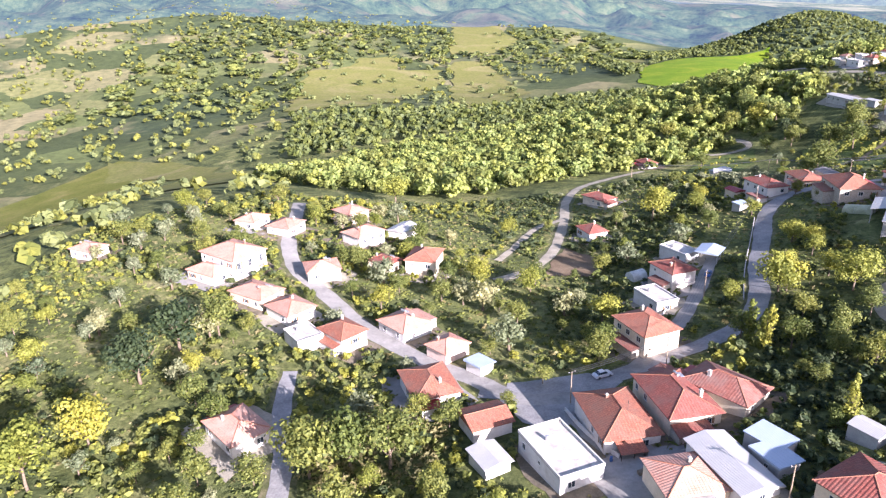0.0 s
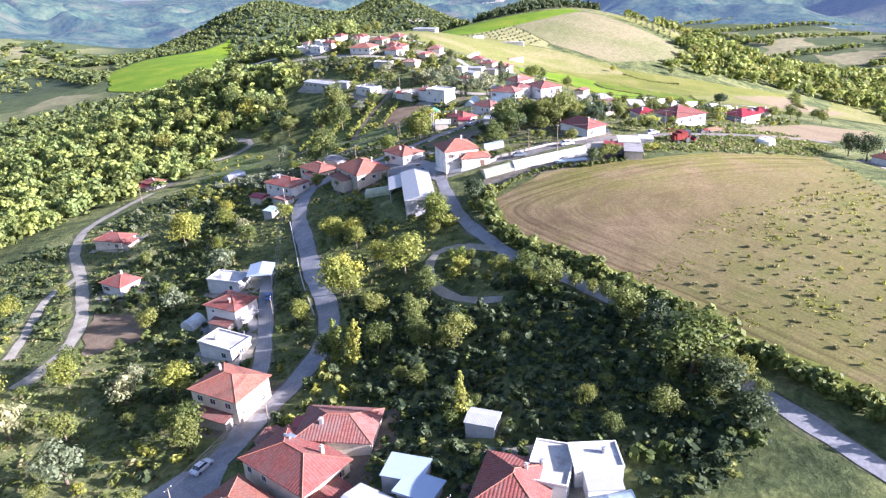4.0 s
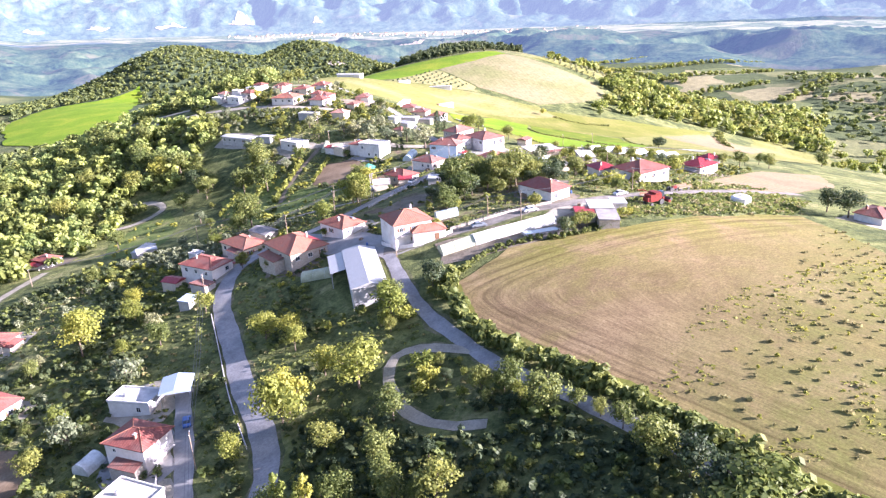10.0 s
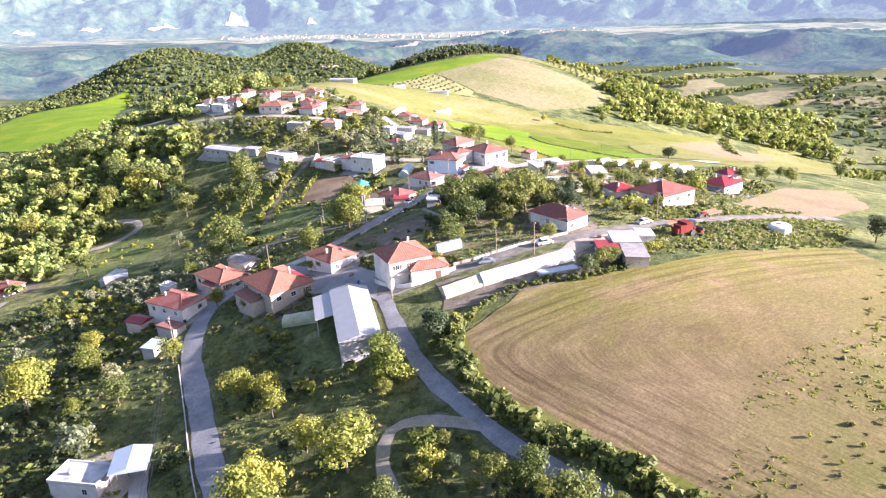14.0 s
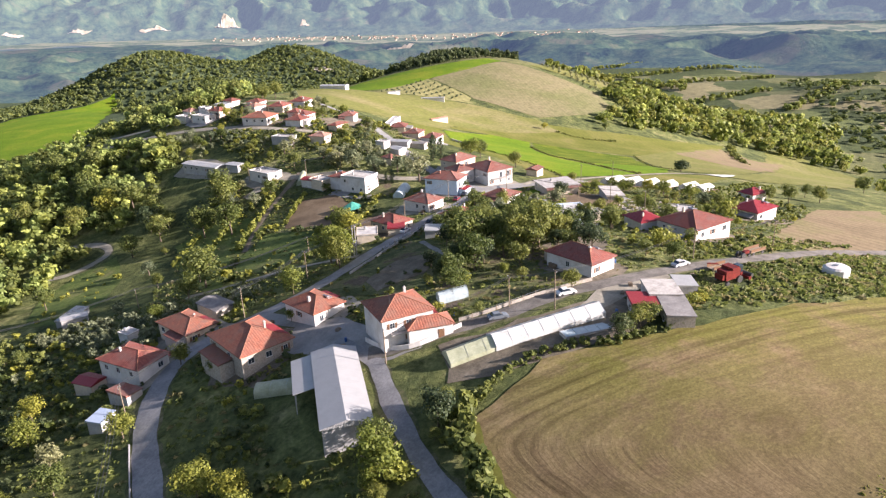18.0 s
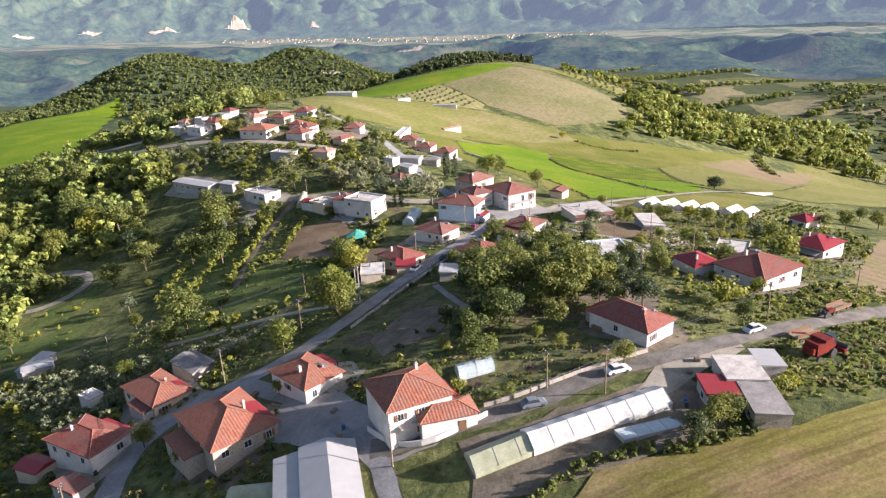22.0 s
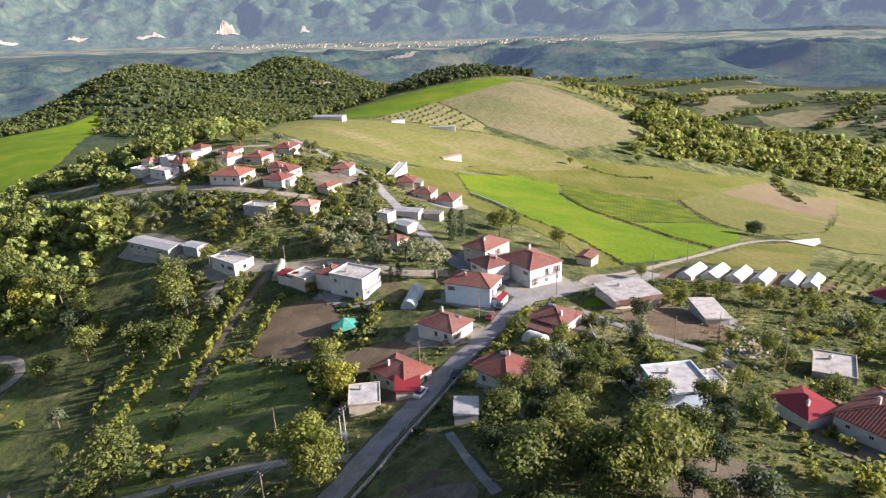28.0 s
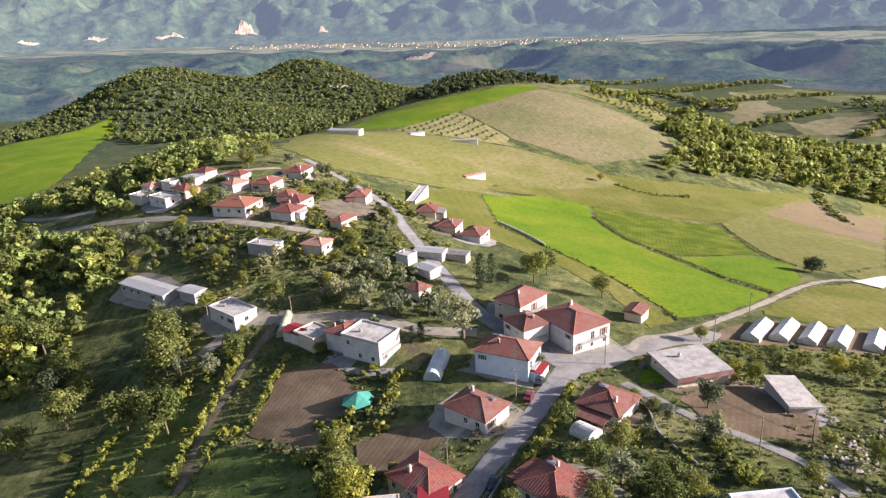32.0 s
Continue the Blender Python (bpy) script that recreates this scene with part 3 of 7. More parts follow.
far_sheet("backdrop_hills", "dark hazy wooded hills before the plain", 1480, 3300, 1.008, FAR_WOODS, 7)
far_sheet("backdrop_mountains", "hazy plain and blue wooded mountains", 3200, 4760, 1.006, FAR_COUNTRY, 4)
pa = np.arange(12, 90, .4)
pr0 = np.interp(pa, (12, 20, 31, 46, 62, 76, 90), (3350, 3350, 3150, 2900, 2850, 2650, 2700)) + 60 * np.sin(pa * 1.3)
pr1 = np.interp(pa, (12, 20, 31, 46, 62, 76, 90), (3720, 3720, 3600, 3400, 3270, 3210, 3250)) + 25 * np.sin(pa * 2.1)
pk = np.linspace(0, 1, 12)
pr = pr0[None] + (pr1 - pr0)[None] * pk[:, None]
pxx, pyy = 140 + pr * np.sin(np.radians(pa)), 180 + pr * np.cos(np.radians(pa))
pv = np.stack([pxx, pyy, heights(pxx, pyy) + 8], -1).reshape(-1, 3)
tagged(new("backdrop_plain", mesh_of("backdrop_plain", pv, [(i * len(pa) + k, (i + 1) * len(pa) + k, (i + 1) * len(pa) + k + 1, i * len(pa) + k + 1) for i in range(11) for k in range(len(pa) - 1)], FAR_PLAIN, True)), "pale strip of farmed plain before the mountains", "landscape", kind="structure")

ROADS = []


def road(name, label, pts, width, mat, lift=0.16, wobble=0.25, verge=1.1):
    line = smooth_line(pts, 2.5)
    if verge:
        ROADS.append((line, width))
        road("verge", "dusty grass verge along the " + name.split("_")[0], pts, width + 2 * verge, VERGE, lift - .09, .9, 0)
    vs, fs = [], []
    cols = (-.5, -.25, 0, .25, .5)
    for i, p in enumerate(line):
        a, b = Vector(line[max(i - 1, 0)]), Vector(line[min(i + 1, len(line) - 1)])
        d = (b - a).normalized()
        nrm = Vector((-d.y, d.x))
        w = width + wobble * math.sin(i * .7) + wobble * math.sin(i * 1.9 + 1)
        for c in cols:
            q = Vector(p) + nrm * c * w
            vs.append((q.x, q.y, gz(q.x, q.y) + lift + (0 if abs(c) < .4 else -.04)))
    n = len(cols)
    fs = [(i * n + k, i * n + k + 1, (i + 1) * n + k + 1, (i + 1) * n + k) for i in range(len(line) - 1) for k in range(n - 1)]
    fs = [f[::-1] for f in fs]
    return tagged(new(name, mesh_of(name, vs, fs, mat, True)), label, "road", kind="structure")


FIELDS = []


def field(name, label, poly, mat, lift=0.14, grid=9.0, ragged=0.8, category="field", keep=True):
    """A plot laid on the ground, with a slightly ragged edge."""
    from mathutils.geometry import delaunay_2d_cdt
    if keep:
        FIELDS.append(poly)
    rnd = random.Random(len(poly) * 7 + int(poly[0][0]))
    edge = []
    for (x0, y0), (x1, y1) in zip(poly, poly[1:] + poly[:1]):
        k = max(1, int(math.hypot(x1 - x0, y1 - y0) / (grid * .6)))
        for j in range(k):
            edge.append((x0 + (x1 - x0) * j / k + rnd.uniform(-1, 1) * ragged, y0 + (y1 - y0) * j / k + rnd.uniform(-1, 1) * ragged))
    xs, ys = [p[0] for p in edge], [p[1] for p in edge]
    pts = [Vector(p) for p in edge]
    x = min(xs) + grid / 2
    while x < max(xs):
        y = min(ys) + grid / 2
        while y < max(ys):
            if inside(x, y, edge) and near_line(x, y, edge + edge[:1]) > grid * .35:
                pts.append(Vector((x, y)))
            y += grid
        x += grid
    v, e, f, *_ = delaunay_2d_cdt(pts, [], [list(range(len(edge)))], 1, 1e-4)
    me = mesh_of(name, [(p.x, p.y, gz(p.x, p.y) + lift) for p in v], [tuple(q) for q in f], mat, True)
    return tagged(new(name, me), label, category, kind="structure")

# ---- roads, lanes and yards ----
road("road_main", "worn grey asphalt road climbing from the junction to the village street", [(6, 129), (15.8, 127.2), (25.5, 128), (34.5, 131.1), (47.1, 137.4), (59.4, 143), (70.3, 150.6), (78.6, 163), (86.4, 182.5), (95.5, 202), (103.6, 219.5), (111.6, 231), (119.4, 238), (127, 240.5), (136.1, 239.4), (145.2, 236.4), (156, 234.6), (173, 237.5), (187, 242.2), (204, 247.5), (220.6, 253), (237.2, 256.4), (250.5, 260.4), (266, 265)], 5.0, ASPHALT, verge=.7)
road("road_square", "pale concrete street through the village square", [(259, 262), (267, 263.5), (277.4, 259.2), (295.4, 254.6), (305, 249), (313, 250)], 6.0, CONCRETE_YARD, 0.2)
road("road_north", "narrow road running up from the square to the hill houses", [(265, 265), (267.4, 279.4), (271.1, 293.8), (275.5, 306), (284.6, 325.9), (302.1, 359.5), (318, 385), (328, 412), (332, 440), (338, 470)], 4.2, ASPHALT, 0.19)
road("road_ridge", "grey asphalt lane along the field hedge to the ridge houses", [(141, 205), (139.6, 196), (138.2, 189.5), (130.4, 176.5), (122.4, 160.5), (118.2, 147.2), (114.3, 133), (112.5, 116), (111, 106), (107.9, 88.1), (101, 70.5), (98.3, 58.6), (94, 40), (88, 10)], 3.4, ASPHALT, 0.15, verge=.6)
road("road_upper", "concrete lane beside the greenhouses", [(139.5, 193), (143, 189.5), (151.5, 183.3), (161, 176.6), (173.4, 171.3), (186.6, 164.2), (206.2, 155.5), (230.3, 146.4), (250, 140), (275, 128)], 4.2, LANE, 0.18, .35)
road("road_link", "short paved link between the street and the barn yard", [(141, 204), (143.5, 213), (143, 224), (142, 237)], 4.6, CONCRETE_YARD, 0.2)
road("lane_house", "concrete lane beside the white roadside houses", [(39, 133), (45.2, 140.4), (55.7, 154.6), (65, 170.1), (75.3, 189.5), (79, 196)], 3.8, CONCRETE_YARD, 0.2, verge=.5)
road("track_loop", "pale dirt track curling down from the lane", [(116.5, 139), (114.5, 146), (111.8, 152.5), (107.7, 155.5), (101.7, 151.4), (96.7, 142.5), (95.8, 133.8), (97, 129), (100, 124)], 2.6, GRAVEL, 0.14, verge=.4)
road("path_valley", "pale track winding down the valley side", [(14, 196), (25.3, 205), (34, 219), (39.4, 235.9), (44.6, 257.1), (50.2, 286.5), (61.6, 315.6), (80, 335), (100, 352)], 3.6, GRAVEL, 0.14)
road("path_valley_fork", "dirt track forking through the valley meadow", [(44.6, 258), (32.9, 248.6), (21.4, 224.6), (16, 214)], 2.6, GRAVEL, 0.13)
road("path_wood", "pale gravel path at the wood's edge", [(132.3, 395.7), (148.6, 382.8), (164.5, 383), (168.5, 391), (166, 400), (158, 410)], 3.4, GRAVEL, 0.14)
road("path_meadow", "pale path across the lower meadow", [(150, 288), (156, 280), (163.6, 272.4), (171.5, 263.3), (178, 252), (182, 244)], 2.6, GRAVEL, 0.14)
road("road_west_village", "sunlit street of the lower village", [(26, 124), (13.8, 125.6), (5.3, 134.1), (-3.1, 141), (-12.6, 150.5), (-21.8, 161), (-31.2, 175.5), (-39.8, 188.6), (-47, 200), (-53, 220), (-56, 246), (-60, 275)], 5.0, CONCRETE_YARD, 0.18)
road("lane_west", "narrow shaded lane of the lower village", [(-30, 96), (-31.1, 106.3), (-33.8, 117.2), (-35.5, 128.2), (-36.2, 139)], 3.6, ASPHALT, 0.15)
road("road_hill", "pale road along the hill houses", [(215, 512), (220.8, 498.4), (235.9, 468), (247.4, 440.7), (256.8, 414.3), (265.7, 390.8), (274, 373)], 3.6, GRAVEL, 0.16)
road("road_hill_west", "pale farm road behind the hill houses", [(312, 452), (285, 462), (262, 470), (244.6, 482.8), (232, 530), (240, 600)], 3.4, GRAVEL, 0.16)
road("road_west_houses", "dusty lane in front of the flat-roofed houses", [(214, 352), (223, 352), (230, 350.4), (237.1, 338.9), (249.3, 323.3), (255.5, 305), (264, 293)], 4.4, GRAVEL, 0.16)
road("track_gardens", "earth track between the kitchen gardens", [(238, 345), (234, 343), (220, 336.7), (209, 330.8), (195, 320.5), (184, 309)], 2.2, DIRT, 0.15, .2, .5)
road("lane_east", "narrow concrete lane past the brown plot", [(266, 250), (264.5, 244), (260.6, 230.4), (258.8, 218.2), (256.2, 208.2), (250, 198)], 2.4, CONCRETE_YARD, 0.15, .2, .4)
road("field_margin", "yellow-green grass margin along the stubble field", [(133, 161), (127.5, 153.5), (122.8, 142), (120.6, 122), (117.2, 100), (113.2, 84), (110.5, 62), (108.5, 40)], 2.6, MEADOW_DRY, 0.22, .7, 0)
road("path_garden", "concrete garden path behind a wall", [(185, 212), (190, 222), (196, 232)], 1.8, CONCRETE_YARD, 0.14, .1, .3)
road("path_fields", "pale farm track between the crop and the tunnels", [(283, 258), (292.4, 259.5), (303.5, 254.8), (319.2, 252.6), (354.6, 251), (396, 251.1), (422.6, 246.8), (442.4, 234)], 2.4, GRAVEL, 0.26)
field("yard_square", "bright concrete village square", [(263, 268), (274, 266), (284, 261), (284, 255), (272, 256), (263, 260)], CONCRETE_YARD, 0.17, 6, .3, "yard")
field("lawn_square", "small green lawn beside the square", [(268, 247), (274, 250), (279, 250), (276, 245), (271, 243)], CROP, 0.2, 4, .2, "lawn")
field("yard_junction", "wide asphalt apron at the junction", [(10, 124), (12, 132), (30, 134), (36, 129), (26, 116), (20, 112), (14, 116)], ASPHALT, 0.13, 6, .3, "yard")
field("yard_barn", "grey concrete yard between barn and houses", [(133, 212), (141, 220), (148, 212), (147, 200), (142, 196), (136, 202)], CONCRETE_YARD, 0.14, 5, .3, "yard")
field("yard_store", "dusty concrete yard among storehouses", [(22, 100), (32, 104), (46, 100), (40, 86), (26, 88)], CONCRETE_YARD, 0.14, 6, .3, "yard")
field("yard_farm", "dusty farm yard beside the grey sheds", [(170, 164), (184, 166), (200, 160), (196, 156), (180, 159), (172, 160)], GRAVEL, 0.13, 6, .4, "yard")

field("yard_greenhouse", "bare brown ground round the greenhouse", [(140, 171), (147, 181), (158, 173.5), (172, 166), (181, 161), (178, 149), (166, 151), (154, 158.5), (146, 165)], DIRT, 0.1, 6, .8, "yard")
field("yard_ridge", "worn earth yard behind the whitewashed cottage", [(193, 182), (203, 177), (214, 181), (212, 192), (200, 193)], DIRT, 0.1, 6, .8, "yard")
field("yard_terrace", "dusty bare plot in the gardens", [(160, 213), (172, 208), (186, 217), (178, 224), (164, 221)], DIRT, 0.2, 5, .8, "yard", False)
# ---- fields ----
field("field_stubble", "mown stubble field with curved plough lines", [(134, 161), (153, 159.4), (178, 141), (200, 131), (214, 123), (229, 114), (217.6, 98), (200, 80), (180, 40), (150, 0), (112, 2), (108, 40), (110, 62), (113, 84), (117, 100), (120.5, 122), (122.5, 142), (127, 153)], STUBBLE, 0.15, 7)
field("meadow_crop", "yellow-green meadow above the crop", [(431.9, 432.5), (480, 450), (525.8, 461.4), (560, 440), (586.2, 412.3), (658, 367.5), (735, 350), (690, 335), (582.4, 336), (527, 334), (500, 366), (482, 395), (464, 420)], MEADOW_DRY, 0.12, 7)
field("meadow_slope", "yellow-green meadow strip beside the crop", [(345, 410), (400, 432), (431, 431), (410, 418), (366, 371), (351.5, 335), (330.7, 288.9), (313, 259.3), (301.8, 262.4), (317, 283.4), (326, 305.8), (330, 332.4), (333, 372)], MEADOW_DRY, 0.12, 6)
field("field_crop", "bright green crop field in rows", [(413, 419), (369, 372), (351.5, 337.7), (338, 300.9), (333, 289.2), (315.2, 260.5), (335, 254), (368, 253), (371, 256), (376, 272.8), (394.5, 304.2), (413.5, 334.5), (450, 374), (481, 396), (464, 419)], CROP, 0.16, 6)
field("field_crop_upper", "flecked green crop beyond the ditch", [(456.5, 374), (481, 394), (499.1, 362.4), (514.3, 332.2), (449.6, 285.5), (402.9, 305.1), (419.7, 335.8)], CROP_DARK, 0.16, 6)
field("field_crop_lower", "green crop plot beside the farm track", [(400.4, 302.6), (445, 284), (436, 268), (406.8, 254.4), (377, 253.2), (382.6, 272.8)], CROP, 0.16, 6)
field("field_tan_east", "pale cut field beyond the crop", [(527, 335), (601.6, 343), (711.1, 345), (681.2, 318.3), (640, 275), (492.4, 244), (440, 250.9), (438, 266), (456, 285)], DRY_MEADOW, 0.2, 8)
field("field_soil_tan", "bare pinkish soil on the pale slope", [(601, 338), (712, 342), (709.4, 314.1), (743.7, 295.3), (580, 262), (588, 290)], SOIL_PALE, 0.28, 9, 3)
field("field_tan_north", "pale dry meadow below the hill", [(352, 513), (400, 565), (440, 590), (494, 574), (544, 506), (567, 447), (553, 416), (500, 425), (447, 440), (420, 424), (370, 440), (338, 450)], DRY_MEADOW, 0.2, 8)
field("field_tan_hill", "mown field on the rounded hilltop", [(586, 591), (640, 590), (692, 585), (701, 563), (709, 479), (688, 444), (630, 440), (575, 452), (563, 516)], STUBBLE_FAR, 0.22, 8)
field("field_green_hill", "strip of green crop along the hill crest", [(500, 640), (561, 668), (606, 660), (658, 624), (702, 610), (698, 588), (640, 585), (584, 592), (523, 592), (480, 600)], CROP, 0.24, 8)
field("field_orchard_hill", "young orchard rows on the hillside", [(497, 578), (525, 592), (584, 594), (562, 520), (546, 508)], ORCHARD, 0.2, 8)
field("field_green_west", "green field beyond the wooded slope", [(285, 842), (316, 839), (383, 942), (470, 1080), (548, 1232), (448, 1211), (380, 1190), (300, 1100), (255, 950)], CROP, 0.8, 24, 3)
field("field_dry_east", "dry yellow slope east of the lone oak", [(440, 248), (492, 242), (640, 272), (700, 300), (800, 330), (830, 322), (780, 240), (600, 200), (480, 190), (430, 215)], DRY_MEADOW, 0.25, 9, 2, "field", False)
field("field_soil_tunnels", "bare brown soil round the white tunnels", [(308, 246), (318, 249), (338, 243), (352, 222), (360, 208), (340, 202), (326, 222), (312, 238)], SOIL, 0.12, 6)
field("field_soil_hill", "bare brown plot between the hill houses", [(294, 401), (322, 402), (306, 378), (280, 374)], DIRT, 0.16, 6)
field("field_meadow_east", "green meadow beside the tunnels", [(343, 246), (352, 248.5), (396, 248.5), (428, 240), (431, 231), (362, 217), (350, 228)], MEADOW_DRY, 0.14, 6)
field("field_hill_east", "dry slope beyond the crest", [(712, 560), (770, 560), (830, 520), (800, 470), (735, 480)], DRY_MEADOW, 0.5, 16)
field("field_soil_north", "brown kitchen garden in ploughed rows", [(203, 312), (222, 324), (231, 314), (228, 299), (208, 290)], SOIL, 0.14, 5)
field("field_soil_east", "brown vegetable plot below the road", [(267, 238), (284, 229), (277, 212), (268, 208), (259, 219), (262, 230)], SOIL, 0.13, 6)
field("field_soil_ridge", "harrowed brown plot on the ridge", [(254, 154), (300, 160), (345, 165), (390, 152), (330, 130), (262, 130), (248, 140)], SOIL_PALE, 0.14, 8)
field("field_grass_valley", "open rough grass on the valley floor", [(150, 268), (158, 300), (168, 330), (180, 352), (196, 352), (205, 335), (200, 318), (180, 310), (164, 290)], MEADOW, 0.12, 6)
field("field_grass_wood", "grass clearing below the wood", [(126, 318), (140, 330), (158, 352), (166, 376), (150, 378), (132, 366), (118, 340)], MEADOW, 0.12, 6)
field("field_meadow_low", "shaded green meadow below the street", [(163, 285), (174, 271), (193, 268), (205, 290), (198, 315), (181, 306)], MEADOW, 0.13, 6)
field("field_garden", "garden below the street wall, shade put into its colour", [(152, 229), (163, 200), (175, 207), (187, 215), (196, 236), (178, 233)], GARDEN, 0.12, 6)
field("field_garden_ridge", "dark tilled gardens with some painted shade between the street and the upper lane", [(156, 204), (160, 186), (172, 177), (186, 171), (184, 184), (196, 188), (214, 194), (222, 206), (205, 214), (188, 206), (175, 203)], GARDEN, 0.1, 6, .8, "garden", False)
field("field_soil_street", "kitchen garden of dug rows beside the street", [(206, 276), (214, 284), (228, 276), (224, 268), (213, 266)], SOIL, 0.15, 4)
field("field_garden_north", "garden lawn beside the flat-roofed house", [(233, 308), (241, 293), (252, 297), (246, 312)], GARDEN, 0.12, 6)
field("field_soil_west", "bare brown plot on the valley side", [(30, 200), (44, 196), (48, 212), (40, 224), (34, 214)], SOIL, 0.13, 6)
field("field_tan_west", "wide pale field beyond the valley woods", [(-192, 837), (-220, 1143), (-163, 1180), (-145, 1276), (-88, 1321), (-81, 1195), (-7, 1217), (-6, 1097), (-64, 922), (-99, 845)], DRY_MEADOW, 1.2, 34, 8)
field("field_tan_west_2", "pale field among trees beyond the valley", [(12, 1288), (73, 1297), (116, 975), (77, 880), (31, 782), (7, 835)], DRY_MEADOW, 1.2, 34, 6)
field("field_tan_far_west", "pale field on the far slope", [(18, 1774), (100, 2000), (155, 1518), (87, 1367), (13, 1348)], DRY_MEADOW, 1.2, 40, 8)
field("field_tan_far_west_2", "pale strip on the far slope", [(291, 1551), (349, 1208), (298, 1086), (284, 1398)], DRY_MEADOW, 1.2, 40, 6)
field("field_tan_village", "sunlit pale plot beyond the lower village", [(-340, 698), (-259, 647), (-194, 578), (-177, 524), (-234, 568), (-303, 610)], DRY_MEADOW, 1.0, 24, 4)
field("field_yellow_west", "sunlit yellow plot beside the lower village", [(-235, 470), (-205, 560), (-130, 520), (-105, 430), (-150, 400)], DRY_MEADOW, 0.8, 20, 2)
field("field_yellow_west_2", "yellow-green plot on the sunlit slope", [(-420, 480), (-330, 700), (-260, 640), (-290, 470)], MEADOW_DRY, 0.9, 30, 2)
field("field_yellow_west_3", "pale plot on the sunlit slope", [(-330, 250), (-330, 400), (-200, 380), (-170, 290), (-230, 240)], DRY_MEADOW, 0.8, 20, 2)

# ---- houses ----
PLOTS = []
SHARED = {}


def window_mesh(w, h):
    key = (w, h)
    if key not in SHARED:
        fr = Shape().box(-w / 2 - .07, -.05, -.07, -w / 2, .04, h + .07).box(w / 2, -.05, -.07, w / 2 + .07, .04, h + .07)
        fr.box(-w / 2, -.05, h, w / 2, .04, h + .07).box(-w / 2 - .1, -.1, -.12, w / 2 + .1, .04, -.0).box(-.025, -.03, 0, .025, .03, h)
        SHARED[key] = (fr.mesh("frame", FRAME), Shape().box(-w / 2, -.012, 0, w / 2, .01, h).mesh("pane", WINDOW_GLASS))
    return SHARED[key]


def roof_mesh(L, W, h, rise, kind, mat, over):
    a, b, e = L / 2 + over, W / 2 + over, h + .16
    c4 = [(-a, -b), (a, -b), (a, b), (-a, b)]
    v = [(x, y, h) for x, y in c4] + [(x, y, e) for x, y in c4]
    f = [(3, 2, 1, 0)] + [(k, (k + 1) % 4, 4 + (k + 1) % 4, 4 + k) for k in range(4)]
    top = h + rise
    if kind == "hip":
        v += [(-(a - b), 0, top), (a - b, 0, top)] if a >= b else [(0, -(b - a), top), (0, b - a, top)]
        f += [(4, 5, 9, 8), (5, 6, 9), (6, 7, 8, 9), (7, 4, 8)] if a >= b else [(4, 5, 8), (5, 6, 9, 8), (6, 7, 9), (7, 4, 8, 9)]
        lines = [(4, 8), (5, 9), (6, 9), (7, 8), (8, 9)] if a >= b else [(4, 8), (5, 8), (6, 9), (7, 9), (8, 9)]
    elif kind == "gable":
        if a >= b:
            v += [(-a, 0, top), (a, 0, top)]
            f += [(4, 5, 9, 8), (6, 7, 8, 9), (7, 4, 8), (5, 6, 9)]
        else:
            v += [(0, -b, top), (0, b, top)]
            f += [(5, 6, 9, 8), (7, 4, 8, 9), (4, 5, 8), (6, 7, 9)]
        lines = [(8, 9)]
    else:
        v[6], v[7] = (*v[6][:2], top + .1), (*v[7][:2], top + .1)
        f += [(4, 5, 6, 7)]
        lines = []
    uvs = []
    for q in f:
        p0, p1 = Vector(v[q[0]]), Vector(v[q[1]])
        u = (p1 - p0).normalized()
        n = (p1 - p0).cross(Vector(v[q[2]]) - p0).normalized()
        w = n.cross(u)
        uvs.append([((Vector(v[i]) - p0).dot(u), (Vector(v[i]) - p0).dot(w)) for i in q])
    return mesh_of("roof", v, f, mat, False, uvs), [(Vector(v[i]), Vector(v[j])) for i, j in lines]


